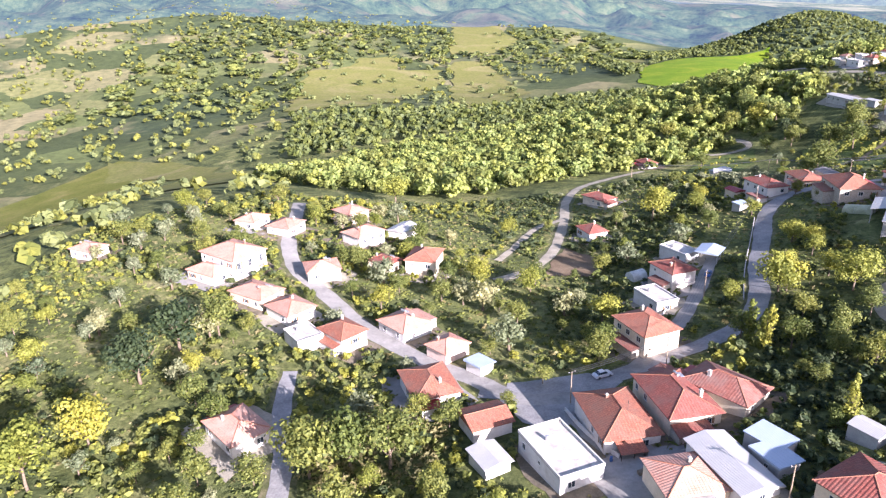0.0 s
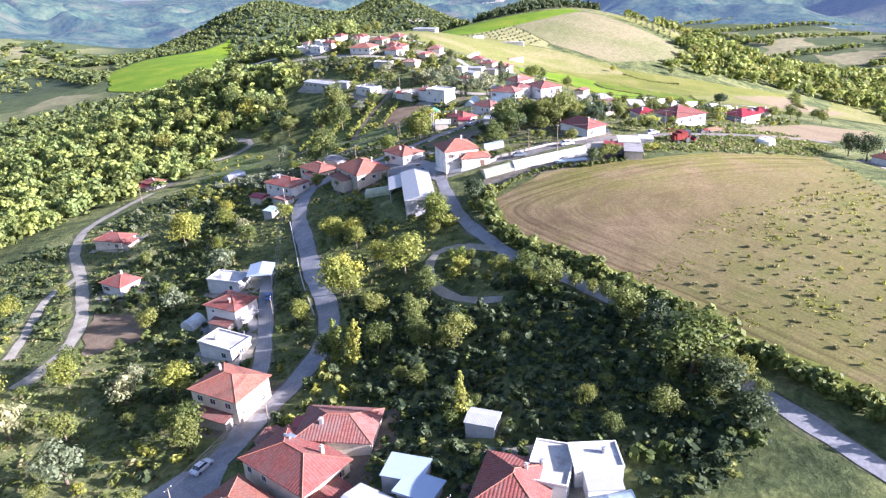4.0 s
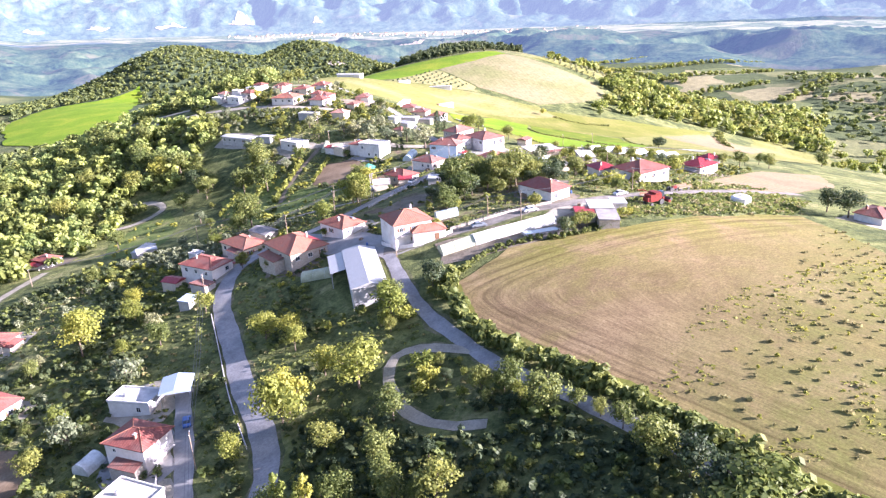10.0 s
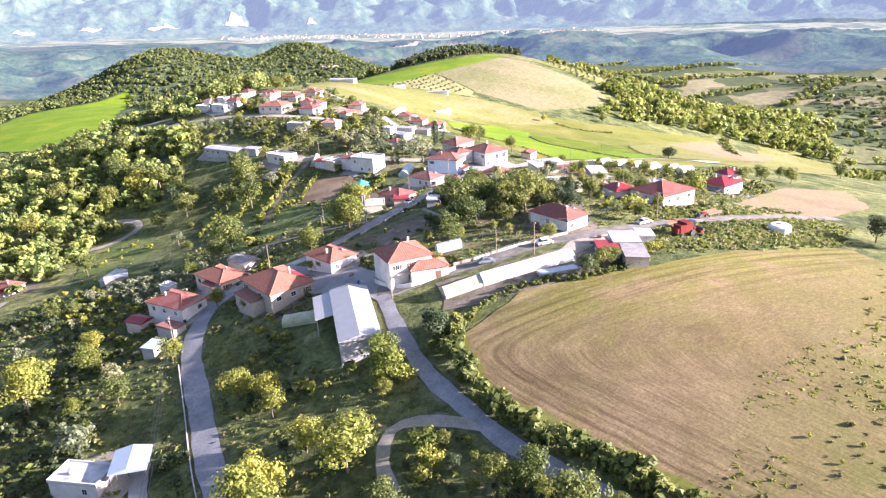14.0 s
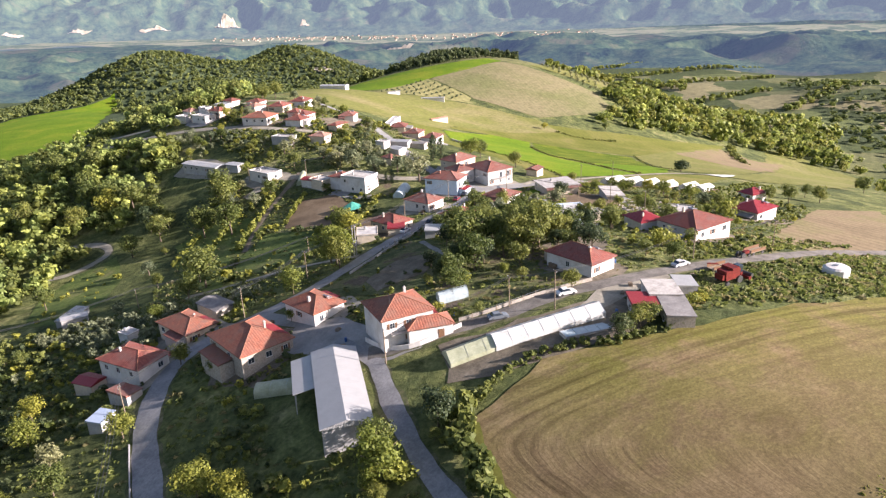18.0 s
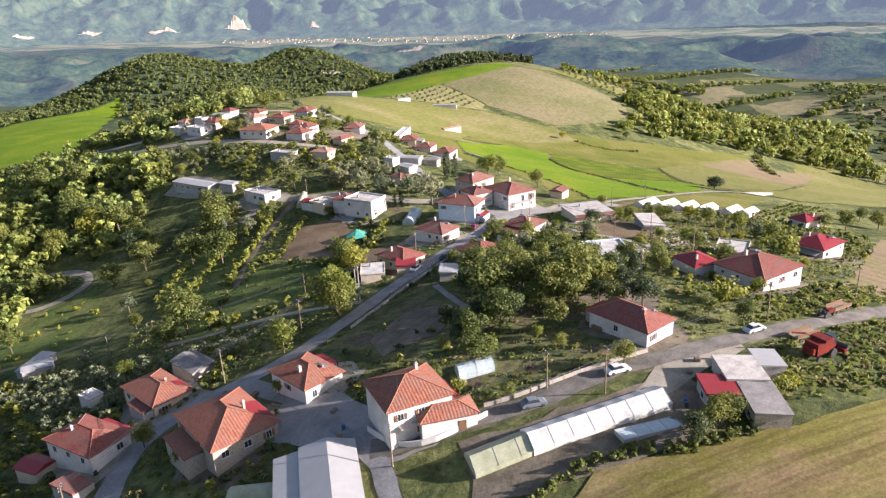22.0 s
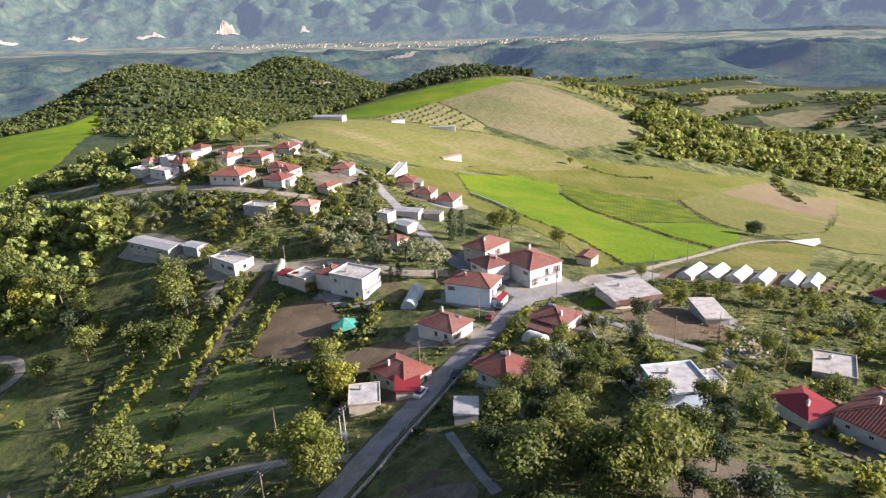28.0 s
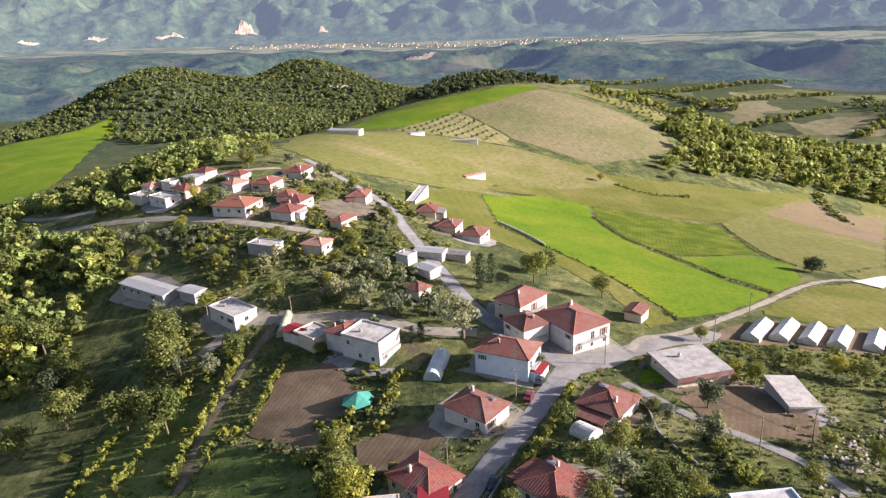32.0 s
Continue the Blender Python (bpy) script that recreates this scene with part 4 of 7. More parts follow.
def house(label, x, y, L, W, yaw, h, roof, rise, wall, tile, storeys, chimneys=1, category="house", windows=True, over=0.5, name=None):
    """A rendered house: walls, roof with ridge tiles, chimney, windows and a door."""
    rnd = random.Random(int(x * 13 + y * 7))
    zc = gz(x, y)
    m = pose(x, y, zc, 0, 0, yaw)
    low = min(gz(*(m @ Vector((sx * L / 2, sy * W / 2, 0))).xy) for sx in (-1, 1) for sy in (-1, 1)) - zc - .4
    PLOTS.append((x, y, max(L, W) / 2 + 1.0))
    small = L * W < 60 or "shed" in label or "barn" in label
    root = thing(name or ("shed" if small and category != "house" else "house"), label, category, m)
    t = .3
    rings = [[(sx * (L / 2 - i), sy * (W / 2 - i), z) for sx, sy in ((-1, -1), (1, -1), (1, 1), (-1, 1))] for i, z in ((0, low), (0, h), (t, h), (t, low))]
    s = Shape().add([p for r in rings for p in r], [(4 * i + k, 4 * i + (k + 1) % 4, (4 * i + 4 + (k + 1) % 4) % 16, (4 * i + 4 + k) % 16) for i in range(4) for k in range(4)])
    part("wall", s.mesh("wall", WALLS[wall]), root)
    if h - low > 3.6:
        part("plinth", Shape().box(-L / 2 - .03, -W / 2 - .03, low, L / 2 + .03, W / 2 + .03, low + .75).mesh("plinth", CONCRETE), root, "grey concrete plinth")
    if roof in ("flat", "slab"):
        o = .12 if roof == "flat" else .6
        part("roof", Shape().box(-L / 2 - o, -W / 2 - o, h, L / 2 + o, W / 2 + o, h + .22).mesh("roof", ROOFS[tile]), root, "flat concrete roof")
        if roof == "flat":
            p = Shape().box(-L / 2 - o, -W / 2 - o, h + .22, L / 2 + o, -W / 2 - o + .2, h + .22 + rise).box(-L / 2 - o, W / 2 + o - .2, h + .22, L / 2 + o, W / 2 + o, h + .22 + rise)
            p.box(-L / 2 - o, -W / 2 - o + .2, h + .22, -L / 2 - o + .2, W / 2 + o - .2, h + .22 + rise).box(L / 2 + o - .2, -W / 2 - o + .2, h + .22, L / 2 + o, W / 2 + o - .2, h + .22 + rise)
            part("parapet", p.mesh("parapet", WALLS[wall]), root)
        else:
            for sx in (-1, 1):
                part("eave", mesh_of("eave", [(sx * (L / 2 + .6), -W / 2 - .6, h + .25), (sx * (L / 2 + .6), W / 2 + .6, h + .25), (sx * (L / 2 + 1.5), W / 2 + .6, h - .45), (sx * (L / 2 + 1.5), -W / 2 - .6, h - .45),
                     (sx * (L / 2 + .6), -W / 2 - .6, h + .1), (sx * (L / 2 + .6), W / 2 + .6, h + .1), (sx * (L / 2 + 1.5), W / 2 + .6, h - .58), (sx * (L / 2 + 1.5), -W / 2 - .6, h - .58)],
                     [(0, 1, 2, 3), (4, 7, 6, 5), (2, 6, 7, 3), (0, 4, 5, 1), (0, 3, 7, 4), (1, 5, 6, 2)], ROOFS["rust"]), root, "sloping red tiled eave")
        part("water_tank", Shape().tube([(L * .2, W * .1, h + .3), (L * .2, W * .1, h + .4), (L * .2, W * .1, h + 1.1), (L * .2, W * .1, h + 1.2)], (.3, .4, .4, .3), 10).mesh("water_tank", GALV), root, "small metal water tank")
    else:
        me, lines = roof_mesh(L, W, h, rise, roof, ROOFS[tile], over)
        part("roof", me, root)
        if tile in ("orange", "red", "rust", "pale"):
            for p, q in lines:
                if (q - p).length > .3:
                    part("ridge_tiles", Shape().tube([p, p.lerp(q, .5), q], (.09, .1, .09), 6).mesh("ridge_tiles", RIDGE), root)
        if chimneys and L * W > 45 and roof == "hip":
            cx, cy = rnd.choice((-1, 1)) * L * rnd.uniform(.1, .3), rnd.choice((-1, 1)) * W * rnd.uniform(.1, .28)
            q, tz = rnd.uniform(.2, .3), h + rise * rnd.uniform(.85, 1.0) + .35
            ch = part("chimney", Shape().box(cx - q, cy - q, h + rise * .2, cx + q, cy + q, tz).mesh("chimney", rnd.choice((WALLS["grey"], WALLS["stone"], BRICK, BRICK, WALLS["cream"]))), root)
            part("chimney_cap", Shape().box(cx - q - .08, cy - q - .08, tz + .02, cx + q + .08, cy + q + .08, tz + .1).box(cx - .14, cy - .14, tz + .1, cx + .14, cy + .14, tz + .3).mesh("chimney_cap", CONCRETE), ch)
            if rnd.random() < .45:
                dx, dy = -cx, -cy
                d = Shape().tube([(dx, dy, h + rise * .5), (dx, dy, h + rise + 1.6)], (.03, .03), 5)
                for k in range(4):
                    d.tube([(dx - .5 + .1 * k, dy, h + rise + .8 + .22 * k), (dx + .5 - .1 * k, dy, h + rise + .8 + .22 * k)], (.02, .02), 4)
                part("antenna", d.mesh("antenna", METAL_DARK), root, "thin television aerial")
            if rnd.random() < .4:
                sx = rnd.choice((-1, 1))
                zt = h + rise * .55
                t1 = Shape().box(sx * L * .25 - .8, -W * .32, zt, sx * L * .25 + .8, -W * .32 + 1.2, zt + .1, None)
                t1.tube([(sx * L * .25 - .8, -W * .18, zt + .55), (sx * L * .25 + .8, -W * .18, zt + .55)], (.25, .25), 8)
                part("solar_heater", t1.mesh("solar_heater", GALV), root, "rooftop solar water heater")
    if category == "house" and L * W > 58:
        ox, oy = rnd.uniform(-1.5, 1.5), rnd.uniform(-1.5, 1.5)
        ring = [(m @ Vector((ox + (L / 2 + 2.6) * rnd.uniform(.85, 1.25) * ca, oy + (W / 2 + 2.6) * rnd.uniform(.85, 1.25) * sa, 0))).xy for ca, sa in ((-1, -1), (0, -1.15), (1, -1), (1.15, 0), (1, 1), (0, 1.15), (-1, 1), (-1.15, 0))]
        field("yard", "worn bare yard round the house", [tuple(q) for q in ring], rnd.choice((DIRT, DIRT, GRAVEL, CONCRETE_YARD)), .07 + rnd.uniform(0, .025), 4, .5, "yard", False)
    # a lean-to or an awning against one side
    if L * W > 60 and roof == "hip" and rnd.random() < .75:
        k = rnd.choice((0, 1, 2, 3))
        cx, cy, ln, rz = ((0, -W / 2, L, 0), (L / 2, 0, W, 90), (0, W / 2, L, 180), (-L / 2, 0, W, 270))[k]
        mm = pose(cx, cy, 0, 0, 0, rz)
        half, dep = ln * rnd.uniform(.22, .42), rnd.uniform(1.8, 3.4)
        off = rnd.uniform(-1, 1) * (ln / 2 - half)
        hh = min(h - .25, 2.9)
        cover = rnd.choice(("crimson", "rust", "sheet", tile, tile, "slate"))
        p8 = [(off - half, -.02, hh), (off + half, -.02, hh), (off + half, -dep - .3, hh - .55), (off - half, -dep - .3, hh - .55)]
        v8 = p8 + [(a_, b_, c_ - .1) for a_, b_, c_ in p8]
        sl = math.hypot(dep + .3, .55)
        part("lean_to_roof", mesh_of("lean_to_roof", v8, [(0, 3, 2, 1), (4, 5, 6, 7), (0, 1, 5, 4), (1, 2, 6, 5), (2, 3, 7, 6), (3, 0, 4, 7)], ROOFS[cover], False, [[(0, 0), (0, sl), (2 * half, sl), (2 * half, 0)]] + [[(0, 0)] * 4] * 5), root, "sloping lean-to roof", mm)
        if rnd.random() < .6:
            part("lean_to_wall", Shape().box(off - half + .1, -dep, low, off + half - .1, -.03, hh - .62).mesh("lean_to_wall", WALLS[rnd.choice((wall, "grey", "stone"))]), root, "", mm)
        else:
            for px_ in (-1, 0, 1):
                part("post", Shape().box(off + px_ * (half - .15) - .06, -dep - .1, low, off + px_ * (half - .15) + .06, -dep + .02, hh - .62).mesh("post", METAL_DARK), root, "", mm)
    # windows and the door
    if windows:
        sizes = [(.95, 1.15), (1.3, 1.2), (.7, .65), (.95, 1.3)]
        lead = rnd.choice(sizes[:2])
        sides = [(0, -W / 2, L, 0), (L / 2, 0, W, 90), (0, W / 2, L, 180), (-L / 2, 0, W, 270)]
        blank = rnd.randrange(1, 4)
        for k, (cx, cy, ln, rz) in enumerate(sides):
            n = max(1, int((ln - 1.0) / 3.3))
            side = pose(cx, cy, 0, 0, 0, rz)
            for s_ in range(storeys):
                zf = h - 3.0 * (storeys - s_) + .95
                for i in range(n):
                    off = (i + .5) / n * ln - ln / 2 + rnd.uniform(-.35, .35)
                    if k == 0 and s_ == 0 and i == n // 2:
                        zd = h - 3.0 * storeys
                        part("door", Shape().box(-.5, -.05, .03, .5, .04, 2.08).box(-.62, -.07, .0, -.5, .05, 2.2).box(.5, -.07, 0, .62, .05, 2.2).box(-.62, -.07, 2.08, .62, .05, 2.2).mesh("door", SHUTTER), root, "brown wooden door", side @ pose(off, -.02, zd))
                        continue
                    if rnd.random() < (.75 if k == blank or small else .28):
                        continue
                    if storeys == 2 and k in (0, 3) and s_ == 1 and rnd.random() < .6:
                        w_, h_, z_ = 1.2, 2.05, zf - .9
                    else:
                        w_, h_ = lead if rnd.random() < .7 else rnd.choice(sizes)
                        z_ = zf + 1.15 - h_
                    fr, pa = window_mesh(w_, h_)
                    w = part("window", fr, root, "", side @ pose(off, -.02, z_))
                    part("pane", pa, w)
                    if rnd.random() < .35 and h_ > 1:
                        for q in (-1, 1):
                            part("shutter", SHARED.setdefault(("shutter", w_, h_), Shape().box(-w_ / 4, -.05, 0, w_ / 4, -.01, h_).mesh("shutter", SHUTTER)), w, "brown wooden shutter", pose(q * (w_ * .75 + .1), -.02, 0))
        if storeys == 2:
            for cx, cy, ln, rz in (sides[0], sides[3]):
                mm = pose(cx, cy, 0, 0, 0, rz)
                b = part("balcony", Shape().box(-ln * .36, -1.25, h - 3.12, ln * .36, -.02, h - 2.95).mesh("balcony", CONCRETE), root, "concrete balcony slab", mm)
                r = Shape().tube([(-ln * .36, -1.2, h - 2.0), (ln * .36, -1.2, h - 2.0)], (.03, .03), 5)
                for i in range(13):
                    px_ = -ln * .36 + ln * .72 * i / 12
                    r.tube([(px_, -1.2, h - 2.95), (px_, -1.2, h - 2.0)], (.018, .018), 4)
                part("railing", r.mesh("railing", METAL_DARK), b)
    return root


house("large stone house under a broad orange tiled hip roof", 130.2, 220.7, 15.0, 12.0, 84, 4.5, "hip", 3.0, "stone", "orange", 1)
house("white cottage with an orange tiled roof beside the street", 147.2, 219.7, 11.0, 8.5, 89, 3.2, "hip", 2.2, "white", "orange", 1)
house("two-storey white house with an orange hip roof and balconies", 148.1, 192.5, 10.5, 11.0, 68, 6.0, "hip", 2.6, "white", "orange", 2)
house("low farmhouse with a patched orange tiled roof", 132.0, 252.8, 13.0, 8.5, 92, 3.0, "hip", 2.0, "cream", "orange", 1)
house("white roadside house with a red tiled hip roof", 115.3, 247.2, 13.0, 8.5, 104, 4.5, "hip", 2.0, "white", "red", 1)
house("whitewashed cottage with a weathered dark red roof", 190.2, 175.4, 13.0, 8.0, 82, 3.2, "hip", 2.4, "white", "red", 1)
house("wide white house with a red hip roof on the ridge", 238.8, 169.6, 13.0, 14.0, 75, 4.0, "hip", 2.8, "white", "red", 1)
house("white bungalow with a dark crimson metal roof", 288.9, 170.5, 9.5, 11.0, 78, 3.5, "hip", 2.4, "white", "crimson", 1)
house("small white house with a crimson roof among trees", 343.3, 189.3, 7.0, 8.0, 70, 3.0, "hip", 2.0, "white", "crimson", 1)
house("street house with red tiles and a crimson awning", 209.8, 258.9, 11.0, 8.5, 90, 3.2, "hip", 2.2, "cream", "red", 1)
house("white cottage with a rust-brown tiled roof at the street", 234.0, 267.1, 11.0, 8.5, 94, 3.6, "hip", 2.2, "white", "rust", 1)
house("tall pale blue two-storey house with a rust tiled roof", 255.1, 275.2, 13.5, 9.0, 107, 6.0, "hip", 2.4, "blue", "rust", 2)
house("cottage with a red tiled hip roof across the street", 220.0, 236.9, 9.0, 9.5, 86, 3.0, "hip", 2.2, "white", "red", 1)
house("white cottage with a brown tiled roof and garden", 252.0, 245.7, 9.5, 9.5, 93, 3.0, "hip", 2.2, "white", "rust", 1)
house("unfinished house with a grey flat roof and red eaves", 280.4, 241.1, 12.0, 13.0, 57, 3.6, "slab", 0.5, "cream", "concrete", 1)
house("large white two-storey house with dark red roofs on the square", 279.1, 272.8, 15.0, 12.0, 74, 6.0, "hip", 2.4, "white", "rust", 2)
house("two-storey cream house with a red hip roof", 280.3, 290.7, 9.0, 12.0, 89, 6.0, "hip", 2.4, "cream", "rust", 2)
house("white two-storey house with a flat concrete roof", 240.4, 309.0, 12.0, 9.0, 102, 5.5, "flat", 0.5, "white", "concrete", 2)
house("small cream house with a flat roof", 234.6, 326.0, 8.0, 7.0, 93, 3.0, "flat", 0.4, "cream", "concrete", 1)
house("white house with a flat terrace roof at the lane", 228.3, 356.8, 13.0, 7.5, 93, 3.0, "flat", 0.4, "white", "concrete", 1)
house("long low barn with a pale sheet roof", 221.2, 395.3, 22.0, 6.5, 100, 3.0, "gable", 0.8, "grey", "sheet", 1)
house("small shed with a pale sheet roof", 227.1, 378.4, 7.0, 4.5, 103, 2.6, "gable", 0.6, "grey", "sheet", 1)
house("grey block shed with a flat pale roof", 253.7, 376.3, 10.5, 5.5, 108, 3.0, "flat", 0.3, "grey", "concrete", 1)
house("small cottage with a pale red roof on the slope", 264.9, 362.9, 8.0, 7.0, 110, 3.0, "hip", 1.6, "cream", "pale", 1)
house("large white house with an orange hip roof on the hill", 266.7, 413.7, 14.0, 12.0, 116, 3.2, "hip", 2.6, "white", "orange", 1)
house("white hill cottage with a red tiled roof", 275.4, 393.4, 9.0, 9.5, 109, 3.0, "hip", 2.0, "white", "red", 1)
house("hill house with a red tiled roof and pale walls", 284.6, 400.5, 8.0, 9.0, 110, 3.0, "hip", 2.0, "white", "red", 1)
house("low outbuilding with a red tiled roof", 284.9, 373.8, 5.0, 9.0, 103, 2.8, "hip", 1.2, "cream", "red", 1)
house("hillside house with a dark red roof and white gable", 313.4, 399.1, 8.0, 10.0, 125, 3.0, "hip", 2.0, "white", "rust", 1)
house("white house with a bright red roof at the hill's edge", 311.3, 437.6, 9.0, 11.0, 116, 3.0, "hip", 2.2, "white", "red", 1)
house("hill house with steep red tiles beside its neighbours", 288.8, 427.1, 9.0, 9.5, 114, 3.0, "hip", 2.2, "cream", "red", 1)
house("small pink house with a red roof", 285.0, 407.9, 6.0, 6.5, 112, 3.0, "hip", 1.8, "pink", "red", 1)
house("house with a red roof along the upper road", 331.6, 378.3, 8.0, 9.5, 125, 3.0, "hip", 2.0, "cream", "red", 1)
house("house with a rust-red roof along the upper road", 320.9, 356.2, 8.0, 9.0, 114, 3.0, "hip", 2.0, "cream", "rust", 1)
house("white-walled house with a rust-red roof on the bend", 322.6, 344.8, 8.0, 10.0, 110, 3.0, "hip", 2.0, "white", "rust", 1)
house("small white flat-roofed hut", 280.8, 337.3, 5.0, 4.5, 96, 2.8, "flat", 0.3, "white", "concrete", 1)
house("white shed with a pale sheet roof", 279.7, 326.5, 6.5, 5.0, 89, 2.5, "gable", 0.8, "white", "sheet", 1)
house("small outbuilding with a rust roof among olives", 267.8, 318.9, 5.5, 5.0, 90, 2.8, "hip", 1.4, "cream", "rust", 1)
house("white hill house with a flat roof", 256.8, 452.7, 11.0, 7.0, 98, 3.0, "flat", 0.3, "white", "concrete", 1)
house("hill house with a faded red roof", 265.4, 450.9, 9.0, 7.0, 96, 3.0, "hip", 1.8, "cream", "red", 1)
house("white hill house with a pale tiled roof", 279.5, 436.0, 7.5, 8.0, 95, 3.0, "hip", 1.8, "white", "pale", 1)
house("small brown-roofed outbuilding beside the green field", 304.8, 268.3, 5.0, 6.0, 99, 3.0, "gable", 1.0, "cream", "rust", 1)
house("pale blue house with a white flat parapet roof", 230.2, 203.9, 11.0, 10.0, 48, 3.4, "flat", 0.4, "blue", "white", 1)
house("grey shed with a mono-pitch cement roof", 282.2, 218.7, 12.0, 6.0, 43, 2.5, "shed", 0.5, "grey", "concrete", 1)
house("small white house with a crimson roof behind trees", 235.6, 182.8, 8.0, 7.0, 63, 3.0, "hip", 1.8, "white", "crimson", 1)
house("two-storey house with a bright orange hip roof above the lane", 45.2, 145.5, 11.5, 9.5, 113, 6.0, "hip", 2.2, "cream", "orange", 2)
house("white two-storey house with a dark red roof and terrace", 62.7, 182.8, 9.5, 8.0, 113, 5.5, "hip", 1.8, "white", "red", 2)
house("white flat-roofed annexe with a terrace", 54.5, 169.7, 10.0, 6.5, 111, 3.0, "flat", 0.4, "white", "concrete", 1)
house("white flat-roofed house beside the carport", 70.6, 201.8, 10.0, 6.0, 122, 3.0, "flat", 0.4, "white", "white", 1)
house("small white house with a red hip roof below the slope", 50.5, 233.8, 8.5, 7.0, 110, 3.0, "hip", 1.8, "white", "red", 1)
house("farm cottage with a dark red roof beside the path", 62.0, 277.0, 11.0, 7.5, 124, 3.0, "hip", 1.8, "cream", "red", 1)
house("white hillside cottage with a red roof", 105.5, 365.2, 9.0, 7.0, 108, 3.0, "hip", 1.8, "white", "red", 1)
house("white house with an orange hip roof at the junction", 30.6, 111.4, 15.0, 10.5, 100, 3.2, "hip", 2.6, "white", "orange", 1)
house("long house with bright red tiles near the junction", 42.5, 114.8, 15.0, 10.0, 101, 4.0, "hip", 2.4, "cream", "red", 1)
house("house with a rust tiled hip roof near the junction", 52.5, 116.7, 13.0, 9.0, 131, 3.5, "hip", 2.2, "cream", "rust", 1)
house("low house with a faded pale roof", 36.8, 91.1, 9.0, 10.0, 99, 3.2, "hip", 1.6, "cream", "pale", 1)
house("storehouse with a patched white sheet roof", 44.6, 92.9, 14.0, 7.0, 106, 3.0, "gable", 1.0, "white", "sheet", 1)
house("shed with a blue-grey sheet roof", 52.0, 93.8, 5.5, 4.5, 113, 2.5, "shed", 0.3, "grey", "bluesheet", 1)
house("house with a red hip roof and white gable wall", 60.1, 81.9, 10.0, 11.0, 121, 3.5, "hip", 2.4, "cream", "red", 1)
house("white flat-roofed workshop with a parapet", 18.6, 101.4, 14.0, 8.5, 113, 3.5, "flat", 0.5, "white", "concrete", 1)
house("white house with an orange hip roof at the bend", -4.6, 128.5, 12.0, 9.5, 109, 3.4, "hip", 2.2, "white", "orange", 1)
house("white annexe with an orange tiled roof", 6.4, 114.7, 7.0, 8.0, 112, 3.0, "gable", 1.4, "white", "orange", 1)
house("small white shed with a sheet roof", 6.5, 102.7, 6.0, 5.0, 117, 2.5, "gable", 0.8, "white", "sheet", 1)
house("old house with a faded pink roof beside the lane", -41.3, 114.3, 11.0, 8.0, 133, 3.0, "hip", 1.8, "white", "pale", 1)
house("large white two-storey house with a faded roof", -64.5, 197.4, 15.0, 12.0, 144, 6.0, "hip", 2.6, "white", "pale", 2)
house("low house with a faded terracotta roof", -69.7, 190.1, 11.0, 7.0, 148, 3.0, "hip", 1.8, "cream", "pale", 1)
house("house with a faded terracotta hip roof", -52.7, 176.4, 12.0, 8.5, 147, 3.0, "hip", 1.8, "cream", "pale", 1)
house("white house with a sunlit terracotta roof", -41.6, 167.1, 10.0, 8.5, 136, 3.0, "hip", 1.8, "white", "pale", 1)
house("white flat-roofed house at the street", -35.5, 152.0, 8.0, 6.5, 126, 3.0, "flat", 0.4, "white", "concrete", 1)
house("white house with a bright orange roof at the street", -26.0, 152.5, 9.0, 7.5, 135, 4.0, "hip", 2.0, "white", "orange", 1)
house("white house with a faded pink roof", -37.6, 193.9, 8.5, 9.5, 108, 3.5, "hip", 1.8, "white", "pale", 1)
house("pale house with a terracotta roof in gardens", -11.3, 159.4, 10.0, 9.0, 132, 3.0, "hip", 1.8, "white", "pale", 1)
house("low outbuilding with a reddish roof", -19.9, 204.4, 8.5, 6.0, 144, 2.5, "hip", 1.4, "cream", "red", 1)
house("broad house with an orange roof at the village edge", -7.5, 204.0, 9.0, 11.0, 165, 5.0, "hip", 2.2, "cream", "orange", 1)
house("sunlit house with a pale terracotta roof", -28.8, 226.2, 9.0, 11.0, 136, 4.0, "hip", 2.0, "white", "pale", 1)
house("house with a pale roof at the village's far side", -36.1, 251.6, 10.0, 9.0, 133, 4.0, "hip", 2.0, "cream", "pale", 1)
house("white house with a pale pink roof", -56.1, 231.7, 9.0, 9.5, 156, 3.0, "hip", 1.8, "white", "pale", 1)
house("cream house with a faded roof", -69.0, 236.5, 8.0, 9.0, 158, 3.0, "hip", 1.8, "cream", "pale", 1)
house("small pinkish house with a tiled roof", -0.6, 146.6, 6.5, 7.5, 134, 3.0, "hip", 1.6, "pink", "pale", 1)
house("lone white farmhouse with a faded roof", -115.4, 212.0, 9.0, 7.0, 155, 3.0, "hip", 1.6, "white", "pale", 1)
house("white barn with a pale sheet roof", -16.1, 236.6, 6.5, 9.0, 149, 3.0, "gable", 1.2, "white", "sheet", 1)
house("tiny white hut with a blue sheet roof", 6.5, 138.3, 4.5, 4.0, 133, 2.5, "shed", 0.4, "white", "bluesheet", 1)
house("white farmhouse behind dark trees on the ridge", 246.9, 98.3, 8.0, 10.0, 76, 3.0, "hip", 1.6, "white", "rust", 1)

house("red-tiled middle wing of the flat-roofed house", 238.8, 317.6, 7.0, 7.5, 102, 4.6, "hip", 1.5, "white", "red", 1)
house("dark-roofed wing of the house on the square", 270.5, 281.5, 9.0, 8.0, 74, 5.0, "hip", 1.9, "white", "rust", 2)


